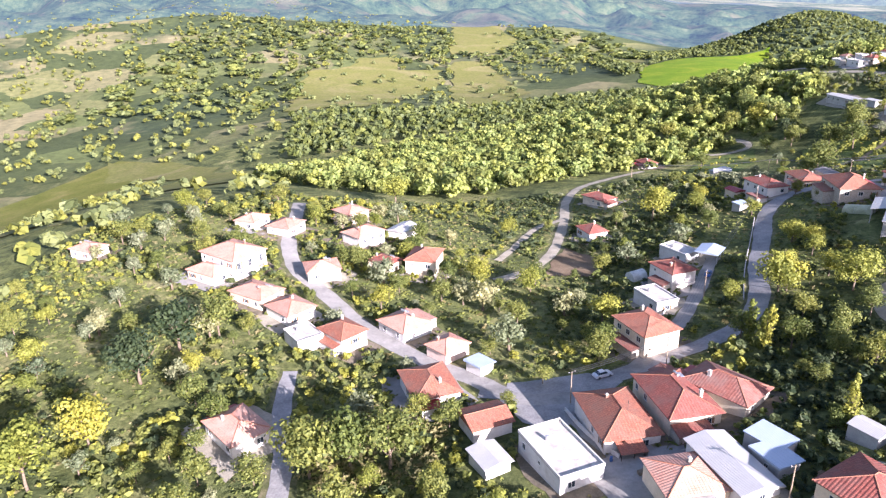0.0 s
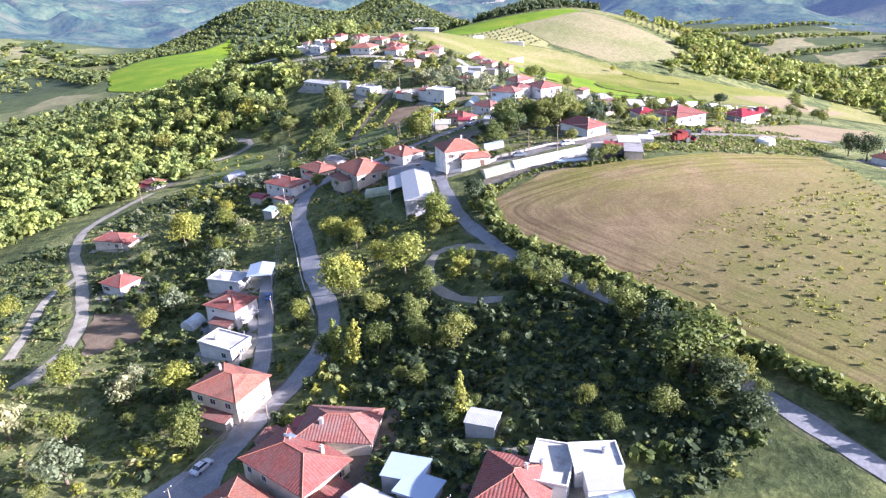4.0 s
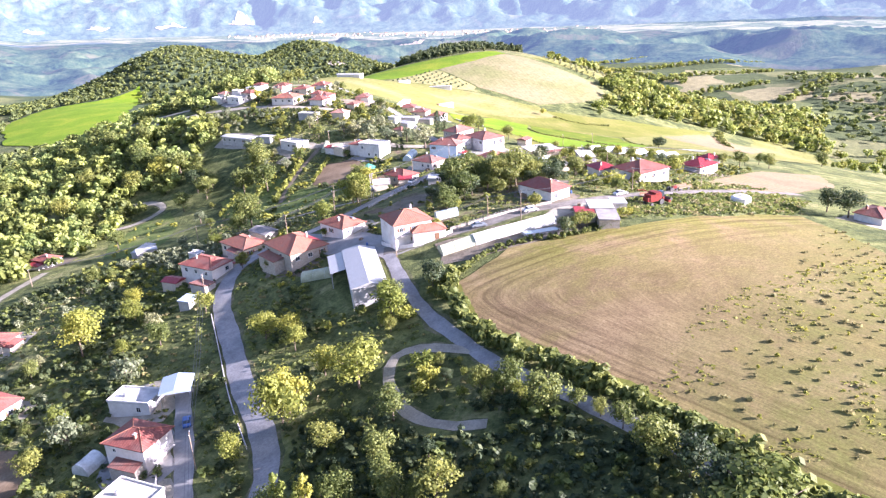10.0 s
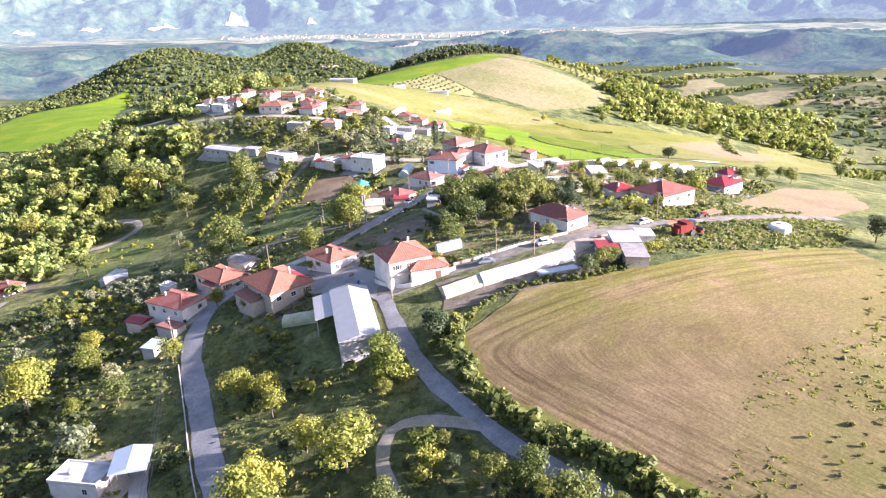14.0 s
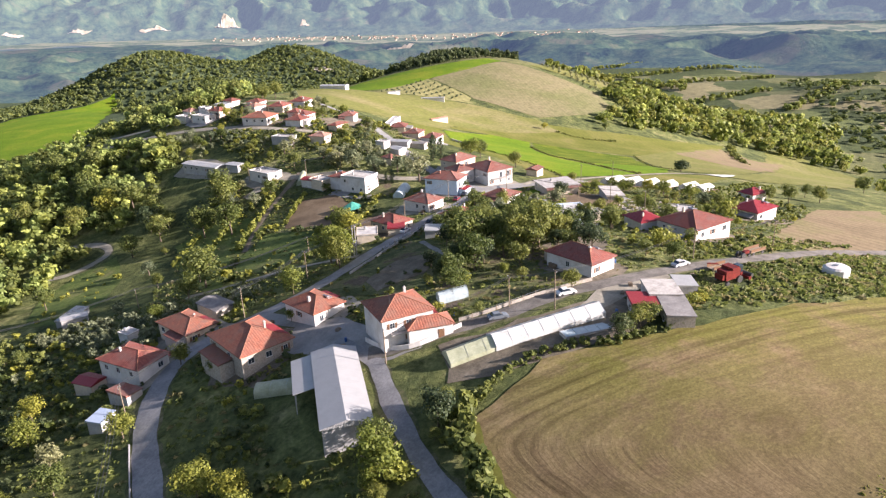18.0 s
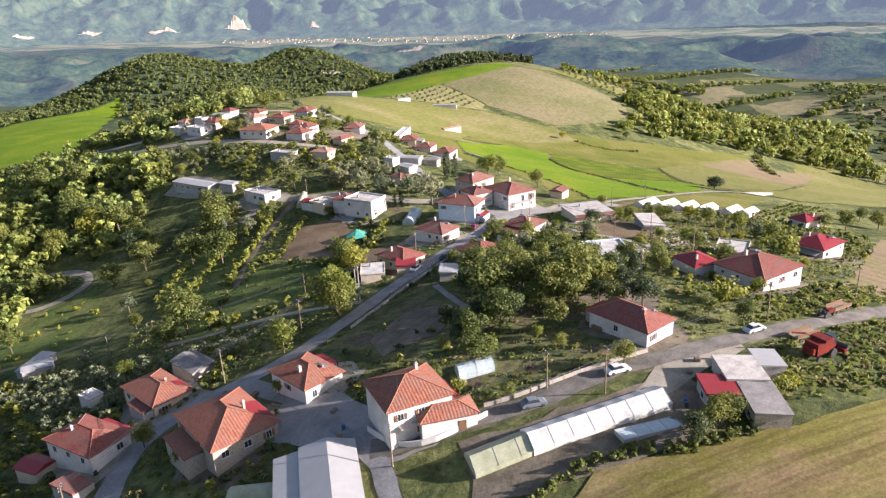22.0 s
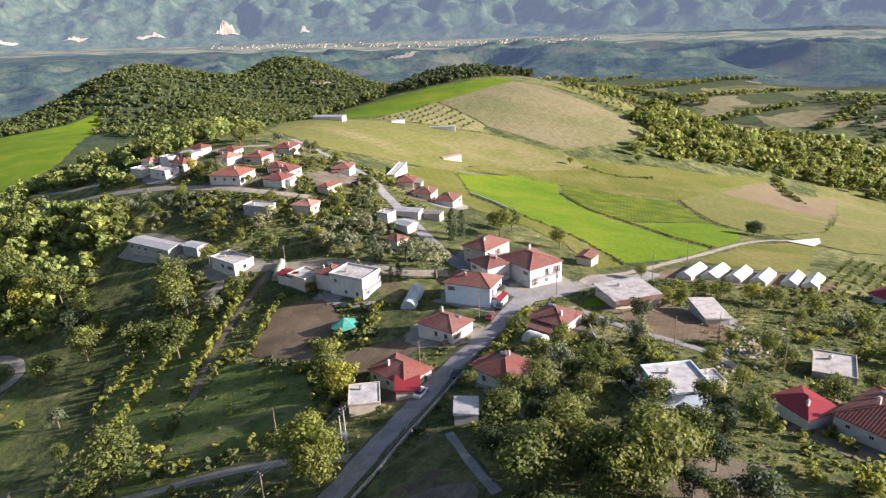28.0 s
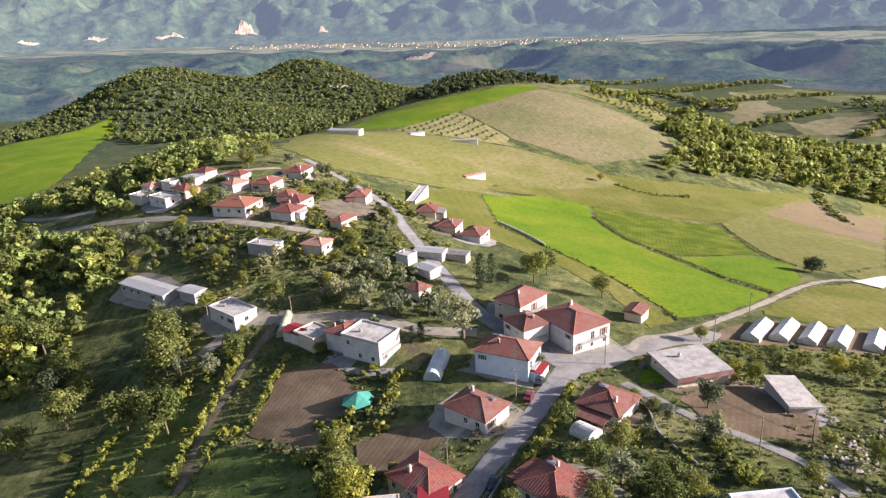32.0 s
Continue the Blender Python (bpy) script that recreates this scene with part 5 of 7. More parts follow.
# ---- barns, greenhouses and sheds ----
def barn(label, x, y, L, W, yaw, h, rise, lean):
    root = house(label, x, y, L, W, yaw, h, "gable", rise, "grey", "sheet", 1, 0, "barn", False, .35, "barn")
    a = L / 2
    part("lean_to_roof", mesh_of("lean_to_roof", [(a - 13, W / 2 - .2, h - .05), (a, W / 2 - .2, h - .05), (a, W / 2 + lean, h - 1.0), (a - 13, W / 2 + lean, h - 1.0), (a - 13, W / 2 - .2, h - .17), (a, W / 2 - .2, h - .17), (a, W / 2 + lean, h - 1.12), (a - 13, W / 2 + lean, h - 1.12)],
         [(0, 1, 2, 3), (7, 6, 5, 4), (0, 4, 5, 1), (1, 5, 6, 2), (2, 6, 7, 3), (3, 7, 4, 0)], ROOFS["sheet"], False, [[(0, 0), (13, 0), (13, lean), (0, lean)]] + [[(0, 0)] * 4] * 5), root, "flatter sheet roof of the lean-to")
    for k in range(5):
        px_ = a - 12.6 + 3.1 * k
        part("post", Shape().box(px_ - .1, W / 2 + lean - .5, -2.5, px_ + .1, W / 2 + lean - .3, h - 1.1).mesh("post", CONCRETE), root)
    return root


barn("long grey barn with a pale sheet-metal roof", 127.6, 187.6, 27, 8.4, 54.9, 3.3, 1.3, 4.4)


def tunnel(label, x, y, L, W, yaw, H, mat, gable=False, base=.5, name="polytunnel", group=""):
    """A film tunnel on hoops, with closed ends."""
    zc = gz(x, y)
    m = pose(x, y, zc, 0, 0, yaw)
    ends = [m @ Vector((s * L / 2, 0, 0)) for s in (-1, 1)]
    dz = [gz(e.x, e.y) - zc for e in ends]
    root = thing(name, label, "greenhouse", m, group)
    prof = [(-W / 2, 0), (-W / 2, base), (0, H), (W / 2, base), (W / 2, 0)] if gable else [(-W / 2 * math.cos(a), base + (H - base) * math.sin(a)) for a in np.linspace(0, math.pi, 10)]
    if not gable:
        prof = [(-W / 2, -.3)] + prof + [(W / 2, -.3)]
    n, k = max(2, int(L / 1.6)), len(prof)
    vs = []
    for i in range(n + 1):
        u = i / n
        sag = .022 * (i % 2)
        vs += [((u - .5) * L, py_ * (1 - sag * .3), pz_ * (1 - sag) + dz[0] + (dz[1] - dz[0]) * u) for py_, pz_ in prof]
    fs = [(i * k + j, (i + 1) * k + j, (i + 1) * k + j + 1, i * k + j + 1) for i in range(n) for j in range(k - 1)]
    fs += [tuple(range(k)), tuple(range(n * k, n * k + k))[::-1]]
    for spot in range(int(L / 4) + 1):
        q = m @ Vector((-L / 2 + L * (spot + .5) / (int(L / 4) + 1), 0, 0))
        PLOTS.append((q.x, q.y, W / 2 + 1.2))
    part("film", mesh_of("film", vs, fs, mat), root)
    for i in range(0, n + 1, 2):
        u = i / n
        pts = [((u - .5) * L, py_ * 1.003, pz_ * 1.003 + dz[0] + (dz[1] - dz[0]) * u + .02) for py_, pz_ in prof]
        part("hoop", Shape().tube(pts, [.022] * k, 4).mesh("hoop", GALV), root)
    e = part("door", Shape().box(L / 2 + .0, -.5, dz[1] - .05, L / 2 + .05, .5, dz[1] + 1.8).mesh("door", FRAME), root)
    return root


tunnel("long white greenhouse with a clear film roof beside the lane", 162.0, 165.6, 23, 5.4, -30.4, 2.35, PLASTIC, True, 1.1, "greenhouse")
tunnel("old greenish film greenhouse joined to the white one", 148.2, 173.8, 9.0, 5.4, -30.4, 2.1, FILM_OLD, True, .8, "greenhouse")
for cx, cy in ((323.6, 240.9), (330.2, 235.8), (334.0, 229.6), (337.5, 223.2), (344.0, 216.0), (347.0, 210.7)):
    tunnel("white film tunnel in a row beside the meadow", cx, cy, 19, 4.8, 8, 2.7, PLASTIC, True, 1.2, "polytunnel", "white tunnels by the meadow")
tunnel("grey-blue arched garden tunnel", 244.9, 289.6, 11, 4.2, 30, 2.4, FILM_BLUE)
tunnel("small patched garden greenhouse", 241.0, 244.2, 5.2, 4.2, 80, 2.2, PLASTIC)
tunnel("short pale arched tunnel in the garden", 163.5, 191.3, 6.5, 3.8, -35, 2.2, FILM_BLUE)
tunnel("greenish arched tunnel below the barn", 124.1, 203.0, 8.6, 3.4, -58, 2.3, FILM_OLD)
tunnel("small pale dome tunnel beside the terrace house", 55.1, 191.1, 4.6, 4.4, 20, 2.4, PLASTIC)
tunnel("pale arched store at the junction yard", 64.0, 72.3, 13.5, 4.4, -38, 2.6, FILM_BLUE)

house("grey block shed with a rusty red roof", 177.3, 153.2, 5.5, 5.0, 40, 2.3, "shed", .4, "grey", "crimson", 1, 0, "shed", True, .3, "shed")
house("grey flat-roofed store beside the harvester", 184.0, 152.6, 7.5, 6.4, 40, 2.4, "shed", .35, "grey", "concrete", 1, 0, "shed", False, .2, "shed")
house("low grey store with a cement roof", 178.2, 146.8, 9.0, 5.2, 38, 2.2, "shed", .35, "stone", "slate", 1, 0, "shed", True, .2, "shed")
house("open grey lean-to with a pale roof", 190.2, 150.6, 5.4, 4.0, 40, 2.3, "shed", .3, "grey", "sheet", 1, 0, "shed", False, .2, "shed")
house("low white annexe with a small orange roof", 149.6, 185.6, 9.0, 5.0, -32, 3.0, "hip", 1.4, "white", "orange", 1, 0, "house", True, .4)
house("white flat-roofed carport of the street house", 198.3, 258.2, 8.0, 6.5, 48, 2.8, "flat", .15, "cream", "white", 1, 0, "shed", False, .2, "carport")
house("crimson sheet awning house at the street", 206.0, 252.8, 6.0, 5.0, 45, 2.3, "shed", .5, "cream", "crimson", 1, 0, "shed", False, .3, "shed")
house("small grey shed with a pale roof below the street", 202.5, 233.2, 6.0, 4.5, 40, 2.4, "shed", .3, "grey", "sheet", 1, 0, "shed", False, .2, "shed")
house("small shed with a crimson roof below the road house", 107.0, 253.2, 5.5, 4.5, 110, 2.5, "gable", .9, "cream", "crimson", 1, 0, "shed", True, .3, "shed")
house("blue-grey sheet shed beside the road", 101.2, 233.6, 4.5, 3.2, 30, 2.4, "shed", .3, "grey", "bluesheet", 1, 0, "shed", False, .2, "shed")
house("long pale shed among the olives", 126.8, 317.0, 7.5, 4.2, -20, 2.5, "gable", .6, "grey", "sheet", 1, 0, "shed", False, .2, "shed")
house("white block store with a teal roof trough", 71.6, 76.5, 7.0, 5.5, -40, 2.6, "flat", .3, "white", "white", 1, 0, "shed", True, .1, "shed")
house("low white store with a patched roof", 68.8, 72.8, 5.0, 3.5, -40, 2.3, "shed", .3, "white", "sheet", 1, 0, "shed", True, .1, "shed")
house("sagging shed with a grey sheet roof in the thicket", 68.3, 97.0, 5.0, 4.0, -60, 2.4, "gable", .7, "grey", "sheet", 1, 0, "shed", False, .2, "shed")
house("shed with a pale blue sheet roof", 53.1, 98.4, 6.5, 5.0, -58, 2.8, "shed", .3, "grey", "bluesheet", 1, 0, "shed", False, .2, "shed")
house("low outbuilding with broken grey slates", 44.0, 122.5, 8.0, 5.0, -75, 3.0, "gable", 1.2, "stone", "rust", 1, 0, "shed", False, .2, "shed")
house("red-roofed ruin with a green floor", 263.0, 184.6, 10, 8, 15, 2.0, "flat", .3, "stone", "concrete", 1, 0, "ruin", False, .1, "ruin")
house("small flat annexe with a white roof", 236.9, 200.2, 5, 4, 50, 2.5, "flat", .2, "cream", "white", 1, 0, "shed", True, .1, "shed")
house("long pale farm barn on the hill meadow", 424.5, 545.0, 22, 7, -65, 2.6, "gable", .9, "white", "sheet", 1, 0, "barn", False, .3, "barn")
house("small pale field store below the hill", 444.0, 452.0, 14, 4.5, -12, 2.4, "gable", .6, "cream", "pale", 1, 0, "barn", False, .3, "barn")
house("low white field shed on the slope", 496.0, 552.5, 11, 4, -25, 2.2, "gable", .5, "white", "sheet", 1, 0, "shed", False, .3, "shed")
house("long low white sheep shed by the orchard", 518.0, 526.0, 20, 4, -52, 2.2, "gable", .5, "white", "sheet", 1, 0, "shed", False, .3, "shed")
for cx, cy, ln, wd, rz, lab, rf, tl in ((254, 468.3, 8, 6, 100, "white hill house beside the upper track", "flat", "concrete"), (262, 475, 7, 6, 95, "small hill cottage with faded tiles", "hip", "pale"), (275, 461, 8, 6, 98, "pale hill barn with a sheet roof", "gable", "sheet"), (282, 464, 7, 6, 100, "cream hill cottage with red tiles", "hip", "red"), (287, 446, 8, 7, 112, "white hill cottage with red tiles", "hip", "red"), (267, 467.5, 6, 5, 100, "low white hill store", "flat", "concrete")):
    house(lab, cx, cy, ln, wd, rz, 2.9, rf, 1.6 if rf == "hip" else .5, "white", tl, 1, 0)


house("roofless stone outbuilding heaped with grey slates", 142.5, 256.5, 9.0, 6.0, 92, 2.6, "gable", 1.0, "stone", "slate", 1, 0, "shed", False, .3, "shed")
house("long low pale sheet roof among the olives", 128.0, 322.0, 11.0, 4.2, 35, 2.2, "shed", .3, "grey", "sheet", 1, 0, "shed", False, .2, "shed")
house("small white hut with a flat roof behind the roadside house", 125.0, 272.5, 4.0, 3.4, 100, 2.3, "flat", .15, "white", "white", 1, 0, "shed", False, .1, "shed")
house("low grey shed with a sheet roof along the upper road", 290.5, 336.0, 10.0, 5.0, 112, 2.4, "gable", .6, "grey", "sheet", 1, 0, "shed", False, .3, "shed")
house("brown shed with a worn cement roof along the upper road", 296.5, 330.5, 9.0, 4.5, 112, 2.3, "gable", .6, "stone", "slate", 1, 0, "shed", False, .3, "shed")
house("long white store wall behind the upper road", 352.0, 405.0, 26.0, 4.0, 32, 2.6, "flat", .3, "white", "white", 1, 0, "shed", False, .1, "shed")
house("crimson-roofed shed beside the flat-roofed house", 233.0, 331.5, 6.0, 5.0, 100, 2.6, "gable", .9, "white", "crimson", 1, 0, "shed", True, .3, "shed")
house("white terrace annexe of the red-roofed store house", 66.5, 80.5, 6.0, 9.0, 121, 3.0, "flat", .3, "white", "concrete", 1, 0, "shed", True, .1, "shed")
house("dark outbuilding with rusted sheets at the bend", 108.5, 238.0, 6.0, 4.0, 104, 2.3, "shed", .4, "grey", "rust", 1, 0, "shed", False, .2, "shed")
tunnel("narrow film tunnel beside the crimson-roofed shed", 234.0, 339.0, 9.0, 2.6, 40, 1.8, FILM_OLD)


def carport(label, x, y, L, W, yaw, h):
    root = thing("carport", label, "carport", pose(x, y, gz(x, y), 0, 0, yaw))
    me, _ = roof_mesh(L, W, h, .9, "gable", ROOFS["bluesheet"], .2)
    part("roof", me, root)
    for sx in (-1, 0, 1):
        for sy in (-1, 1):
            part("post", Shape().box(sx * (L / 2 - .1) - .06, sy * (W / 2 - .1) - .06, -1.2, sx * (L / 2 - .1) + .06, sy * (W / 2 - .1) + .06, h).mesh("post", GALV), root)
    PLOTS.append((x, y, L / 2))


carport("open carport with a pale blue sheet roof", 77.5, 195.5, 7.5, 6.5, 55, 3.2)


PLOTS += [(202.5, 145.8, 4.5), (207.5, 150, 3), (230, 150, 3), (223.6, 150.6, 2), (230.2, 131.5, 3.2), (164.2, 158, 4), (160.5, 160, 3), (168, 156, 3), (224.2, 295.6, 3)]
# ---- vehicles ----
def car(label, x, y, yaw, colour, L=4.3):
    paint = plain("car_paint_" + label.split()[0], colour, 0.25, 0.6)
    root = thing("car", label, "car", pose(x, y, gz(x, y) + .2, 0, 0, yaw))
    prof = [(-L / 2, .3), (-L / 2, .75), (-L * .42, .92), (-L * .3, .98), (L * .22, .95), (L * .42, .82), (L / 2, .62), (L / 2, .3)]
    n = len(prof)
    vs = [(px_, s * .84, pz_) for s in (-1, 1) for px_, pz_ in prof]
    part("body", mesh_of("body", vs, [tuple(range(n))[::-1], tuple(range(n, 2 * n))] + [(i, (i + 1) % n, n + (i + 1) % n, n + i) for i in range(n)], paint), root)
    cab = [(-L * .36, .96, .74), (-L * .24, 1.42, .62), (L * .05, 1.44, .62), (L * .22, .94, .74)]
    vs = [(px_, s * w, pz_) for s in (-1, 1) for px_, pz_, w in cab]
    part("cabin", mesh_of("cabin", vs, [(3, 2, 1, 0), (4, 5, 6, 7), (0, 1, 5, 4), (1, 2, 6, 5), (2, 3, 7, 6), (3, 0, 4, 7)], WINDOW_GLASS), root)
    part("roof", Shape().box(-L * .25, -.6, 1.425, L * .06, .6, 1.47).mesh("roof", paint), root)
    wheel = Shape().tube([(0, -.1, 0), (0, .1, 0)], (.31, .31), 12).mesh("wheel", METAL_DARK)
    for sx in (-.31, .31):
        for sy in (-.78, .78):
            part("wheel", wheel, root, "", pose(sx * L, sy, .31))
    return root


for lab, cx, cy, rz, col in (("white hatchback parked at the street", 206.3, 249.2, 16, (.75, .75, .74)), ("grey saloon parked beside the garden wall", 160.0, 175.9, -32, (.16, .18, .2)), ("silver saloon on the upper lane", 204.2, 157.6, -22, (.6, .61, .62)), ("white van parked behind the pole", 175.0, 169.4, -28, (.7, .7, .68)),
                             ("blue pickup parked on the lane", 73.3, 184.0, 62, (.06, .12, .3)), ("pale saloon parked at the junction", 32.6, 131.8, 22, (.6, .62, .64)), ("dark saloon parked by the square", 254.2, 265.3, 30, (.05, .05, .06)), ("maroon hatchback parked by the square", 247.0, 262.8, 22, (.2, .03, .04)), ("black hatchback parked under trees", 216.8, 248.3, 25, (.03, .03, .03))):
    car(lab, cx, cy, rz, col)

RED = surface("faded_red_paint", [(0.3, (.09, .015, .012)), (0.7, (.2, .028, .022))], 1.2, 0.5, 5, 0.3, 0.1)
comb = thing("combine_harvester", "old faded red combine harvester in the weeds", "harvester", pose(202.5, 145.8, gz(202.5, 145.8), 0, 0, -20))
part("body", Shape().box(-2.6, -1.3, 1.1, 1.6, 1.3, 3.2).box(-3.4, -1.1, 1.3, -2.6, 1.1, 2.5).box(-1.0, -1.5, 3.2, 1.0, 1.5, 3.7).mesh("body", RED), comb)
part("cab", Shape().box(1.65, -.8, 1.9, 2.9, .8, 3.5).mesh("cab", WINDOW_GLASS), comb, "glazed driver's cab")
part("header", Shape().box(3.4, -2.2, .35, 4.2, 2.2, 1.0).box(2.8, -.5, .6, 3.4, .5, 1.8).mesh("header", RED), comb)
part("reel", Shape().tube([(4.5, -2.1, 1.1), (4.5, 2.1, 1.1)], (.45, .45), 8).mesh("reel", METAL_DARK), comb)
part("unloading_pipe", Shape().tube([(-1, 1.3, 3.3), (-1.6, 2.2, 3.8), (-3.6, 3.2, 4.0)], (.18, .18, .16), 8).mesh("unloading_pipe", RED), comb)
for sx, r in ((1.4, .8), (-2.2, .5)):
    for sy in (-1.45, 1.45):
        part("wheel", Shape().tube([(sx, sy - .22, r), (sx, sy + .22, r)], (r, r), 14).mesh("wheel", METAL_DARK), comb)


def trailer(label, x, y, yaw):
    root = thing("trailer", label, "trailer", pose(x, y, gz(x, y) + .15, 0, 0, yaw))
    part("bed", Shape().box(-2.6, -1.1, .9, 2.6, 1.1, 1.05).mesh("bed", POLE_WOOD), root)
    for s in (-1, 1):
        part("side_board", Shape().box(-2.6, s * 1.06 - .04, 1.06, 2.6, s * 1.06 + .04, 1.7).mesh("side_board", SHUTTER), root)
    part("drawbar", Shape().tube([(2.6, 0, .8), (4.0, 0, .6)], (.07, .06), 6).mesh("drawbar", METAL_DARK), root)
    for sx in (-1.6, 1.6):
        for sy in (-1.0, 1.0):
            part("wheel", Shape().tube([(sx, sy - .12, .45), (sx, sy + .12, .45)], (.45, .45), 12).mesh("wheel", METAL_DARK), root)


trailer("wooden farm trailer parked on the verge", 230.0, 150.0, -20)
trailer("grey farm trailer beside the harvester", 207.5, 150.0, -25)
tr = thing("tractor", "small red tractor beside the trailer", "tractor", pose(223.6, 150.6, gz(223.6, 150.6) + .1, 0, 0, -20))
part("bonnet", Shape().box(.2, -.4, .8, 1.9, .4, 1.5).mesh("bonnet", RED), tr)
part("seat", Shape().box(-1.0, -.4, .8, .0, .4, 1.2).box(-1.0, -.35, 1.2, -.8, .35, 1.7).mesh("seat", METAL_DARK), tr)
for sx, sy, r in ((-.7, -.75, .75), (-.7, .75, .75), (1.5, -.6, .4), (1.5, .6, .4)):
    part("wheel", Shape().tube([(sx, sy - .18, r), (sx, sy + .18, r)], (r, r), 14).mesh("wheel", METAL_DARK), tr)
tk = thing("water_reservoir", "round white covered water reservoir", "tank", pose(230.2, 131.5, gz(230.2, 131.5)))
part("tank", Shape().tube([(0, 0, -.3), (0, 0, 1.7), (0, 0, 2.1), (0, 0, 2.3)], (2.9, 2.9, 2.3, .6), 20).mesh("tank", WALLS["white"], False), tk)
part("hatch", Shape().box(-.4, -.4, 2.25, .4, .4, 2.5).mesh("hatch", GALV), tk)
pav = thing("shade_net", "torn green netting hung on poles over a garden", "netting", pose(224.2, 295.6, gz(224.2, 295.6)))
part("net", mesh_of("net", [(0, 0, 3.2), (4, 1, 1.2), (2.2, 3.4, 1.0), (-1.5, 3.6, .8), (-4, 1.2, 1.1), (-3.2, -2.6, .9), (.5, -3.8, 1.0), (3.4, -2.4, .8)], [(0, i, i % 7 + 1) for i in range(1, 8)], TARP), pav)
part("pole", Shape().tube([(0, 0, -.3), (0, 0, 3.3)], (.05, .04), 6).mesh("pole", POLE_WOOD), pav)
bed = thing("cold_frame", "glazed cold frame lying beside the greenhouse", "cold frame", pose(164.2, 158.0, gz(164.2, 158.0), 0, 0, -30))
part("rim", Shape().box(-5, -1.4, -.2, 5, -1.25, .5).box(-5, 1.25, -.2, 5, 1.4, .5).box(-5, -1.25, -.2, -4.85, 1.25, .5).box(4.85, -1.25, -.2, 5, 1.25, .5).mesh("rim", CONCRETE), bed)
for k in range(4):
    part("lid", Shape().box(-4.8 + 2.42 * k, -1.24, .42, -2.46 + 2.42 * k, 1.24, .47).mesh("lid", FILM_BLUE), bed)


# ---- poles and wires ----
def pole(label, x, y, h=8.0, arms=1, rz=0):
    root = thing("utility_pole", label, "pole", pose(x, y, gz(x, y), 0, 0, rz))
    part("mast", Shape().tube([(0, 0, -.5), (0, 0, h)], (.14, .09), 8).mesh("mast", POLE_WOOD), root)
    for k in range(arms):
        z = h - .3 - .6 * k
        part("crossarm", Shape().box(-.75, -.05, z, .75, .05, z + .1).mesh("crossarm", METAL_DARK), root)
        for sx in (-.65, 0, .65):
            part("insulator", Shape().tube([(sx, 0, z + .11), (sx, 0, z + .3)], (.05, .04), 6).mesh("insulator", FRAME), root)
    return Vector((x, y, gz(x, y) + h))


def wires(label, spots, lines=3, sag=.03):
    """Cables slung from pole top to pole top."""
    root = thing("power_line", label, "wires", pose(0, 0, 0))
    for a, b in zip(spots, spots[1:]):
        side = Vector((-(b - a).y, (b - a).x, 0)).normalized()
        for k in range(lines):
            off = side * (k - (lines - 1) / 2) * .6
            n = 9
            pts = [a.lerp(b, i / n) + off + Vector((0, 0, -.1 - 4 * sag * (b - a).length * (i / n) * (1 - i / n))) for i in range(n + 1)]
            part("cable", Shape().tube(pts, [.04] * (n + 1), 3).mesh("cable", WIRE), root)


A = [pole("tall timber power pole at the roadside", px_, py_, hh, ar, rz) for px_, py_, hh, ar, rz in ((24, 121.8, 7.5, 1, 20), (45.5, 130.4, 9, 2, 40), (66.5, 168, 8.5, 1, 55), (104.6, 229.6, 8.5, 2, 50), (141.5, 241.5, 8, 1, 90), (164.4, 245.4, 8, 1, 90), (184.2, 247.6, 9, 2, 0), (215.0, 257.8, 8, 1, 20), (245.0, 265.0, 8, 1, 20), (271.7, 258.4, 8, 1, 60))]
wires("slung power cables along the road", A)
B = [pole("slim timber pole in the meadow", px_, py_, hh, 1, rz) for px_, py_, hh, rz in ((181.4, 267.0, 7, 60), (140.0, 300.0, 7, 60), (90.0, 335.0, 7, 60))]
wires("slung cables across the meadow", [A[6]] + B)
C = [pole("timber pole beside the upper lane", px_, py_, hh, 1, rz) for px_, py_, hh, rz in ((138.8, 187.0, 7.5, 50), (165.0, 176.8, 7, 60), (168.6, 168.0, 8.5, 60), (212.0, 158.0, 7.5, 60), (244.0, 150.0, 7.5, 60))]
wires("slung cables along the upper lane", C, 2)
Dp = [pole("timber pole beside the eastern lane", px_, py_, hh, 1, rz) for px_, py_, hh, rz in ((253.6, 215.0, 8, 20), (264.0, 209.0, 8, 20), (255.0, 192.0, 8, 20), (306, 246, 8, 60), (336, 248, 8, 60))]
wires("slung cables over the eastern plots", [A[9], Dp[0], Dp[2]], 2)
E = [pole("timber pole at the western lane", px_, py_, hh, 1, 30) for px_, py_, hh in ((236.8, 339.0, 7.5), (250.2, 332.0, 7), (222, 360, 7.5))]
wires("slung cables at the western lane", [E[2], E[0], E[1]], 2)
Fp = [pole("timber lamp pole in the store yard", 50.3, 85.1, 7.0, 1, 10)]
tf = thing("transformer_pole", "double pole with a grey transformer box", "transformer", pose(182.4, 245.8, gz(182.4, 245.8), 0, 0, 25))
for s in (-1, 1):
    part("mast", Shape().tube([(s * .9, 0, -.5), (s * .9, 0, 9.0)], (.16, .12), 8).mesh("mast", CONCRETE), tf)
part("platform", Shape().box(-1.2, -.6, 3.0, 1.2, .6, 3.15).mesh("platform", METAL_DARK), tf)
part("transformer_box", Shape().box(-.6, -.45, 3.16, .6, .45, 4.5).box(-.7, -.5, 4.5, .7, .5, 4.6).mesh("transformer_box", GALV), tf)
part("crossarm", Shape().box(-1.4, -.07, 8.6, 1.4, .07, 8.75).mesh("crossarm", METAL_DARK), tf)


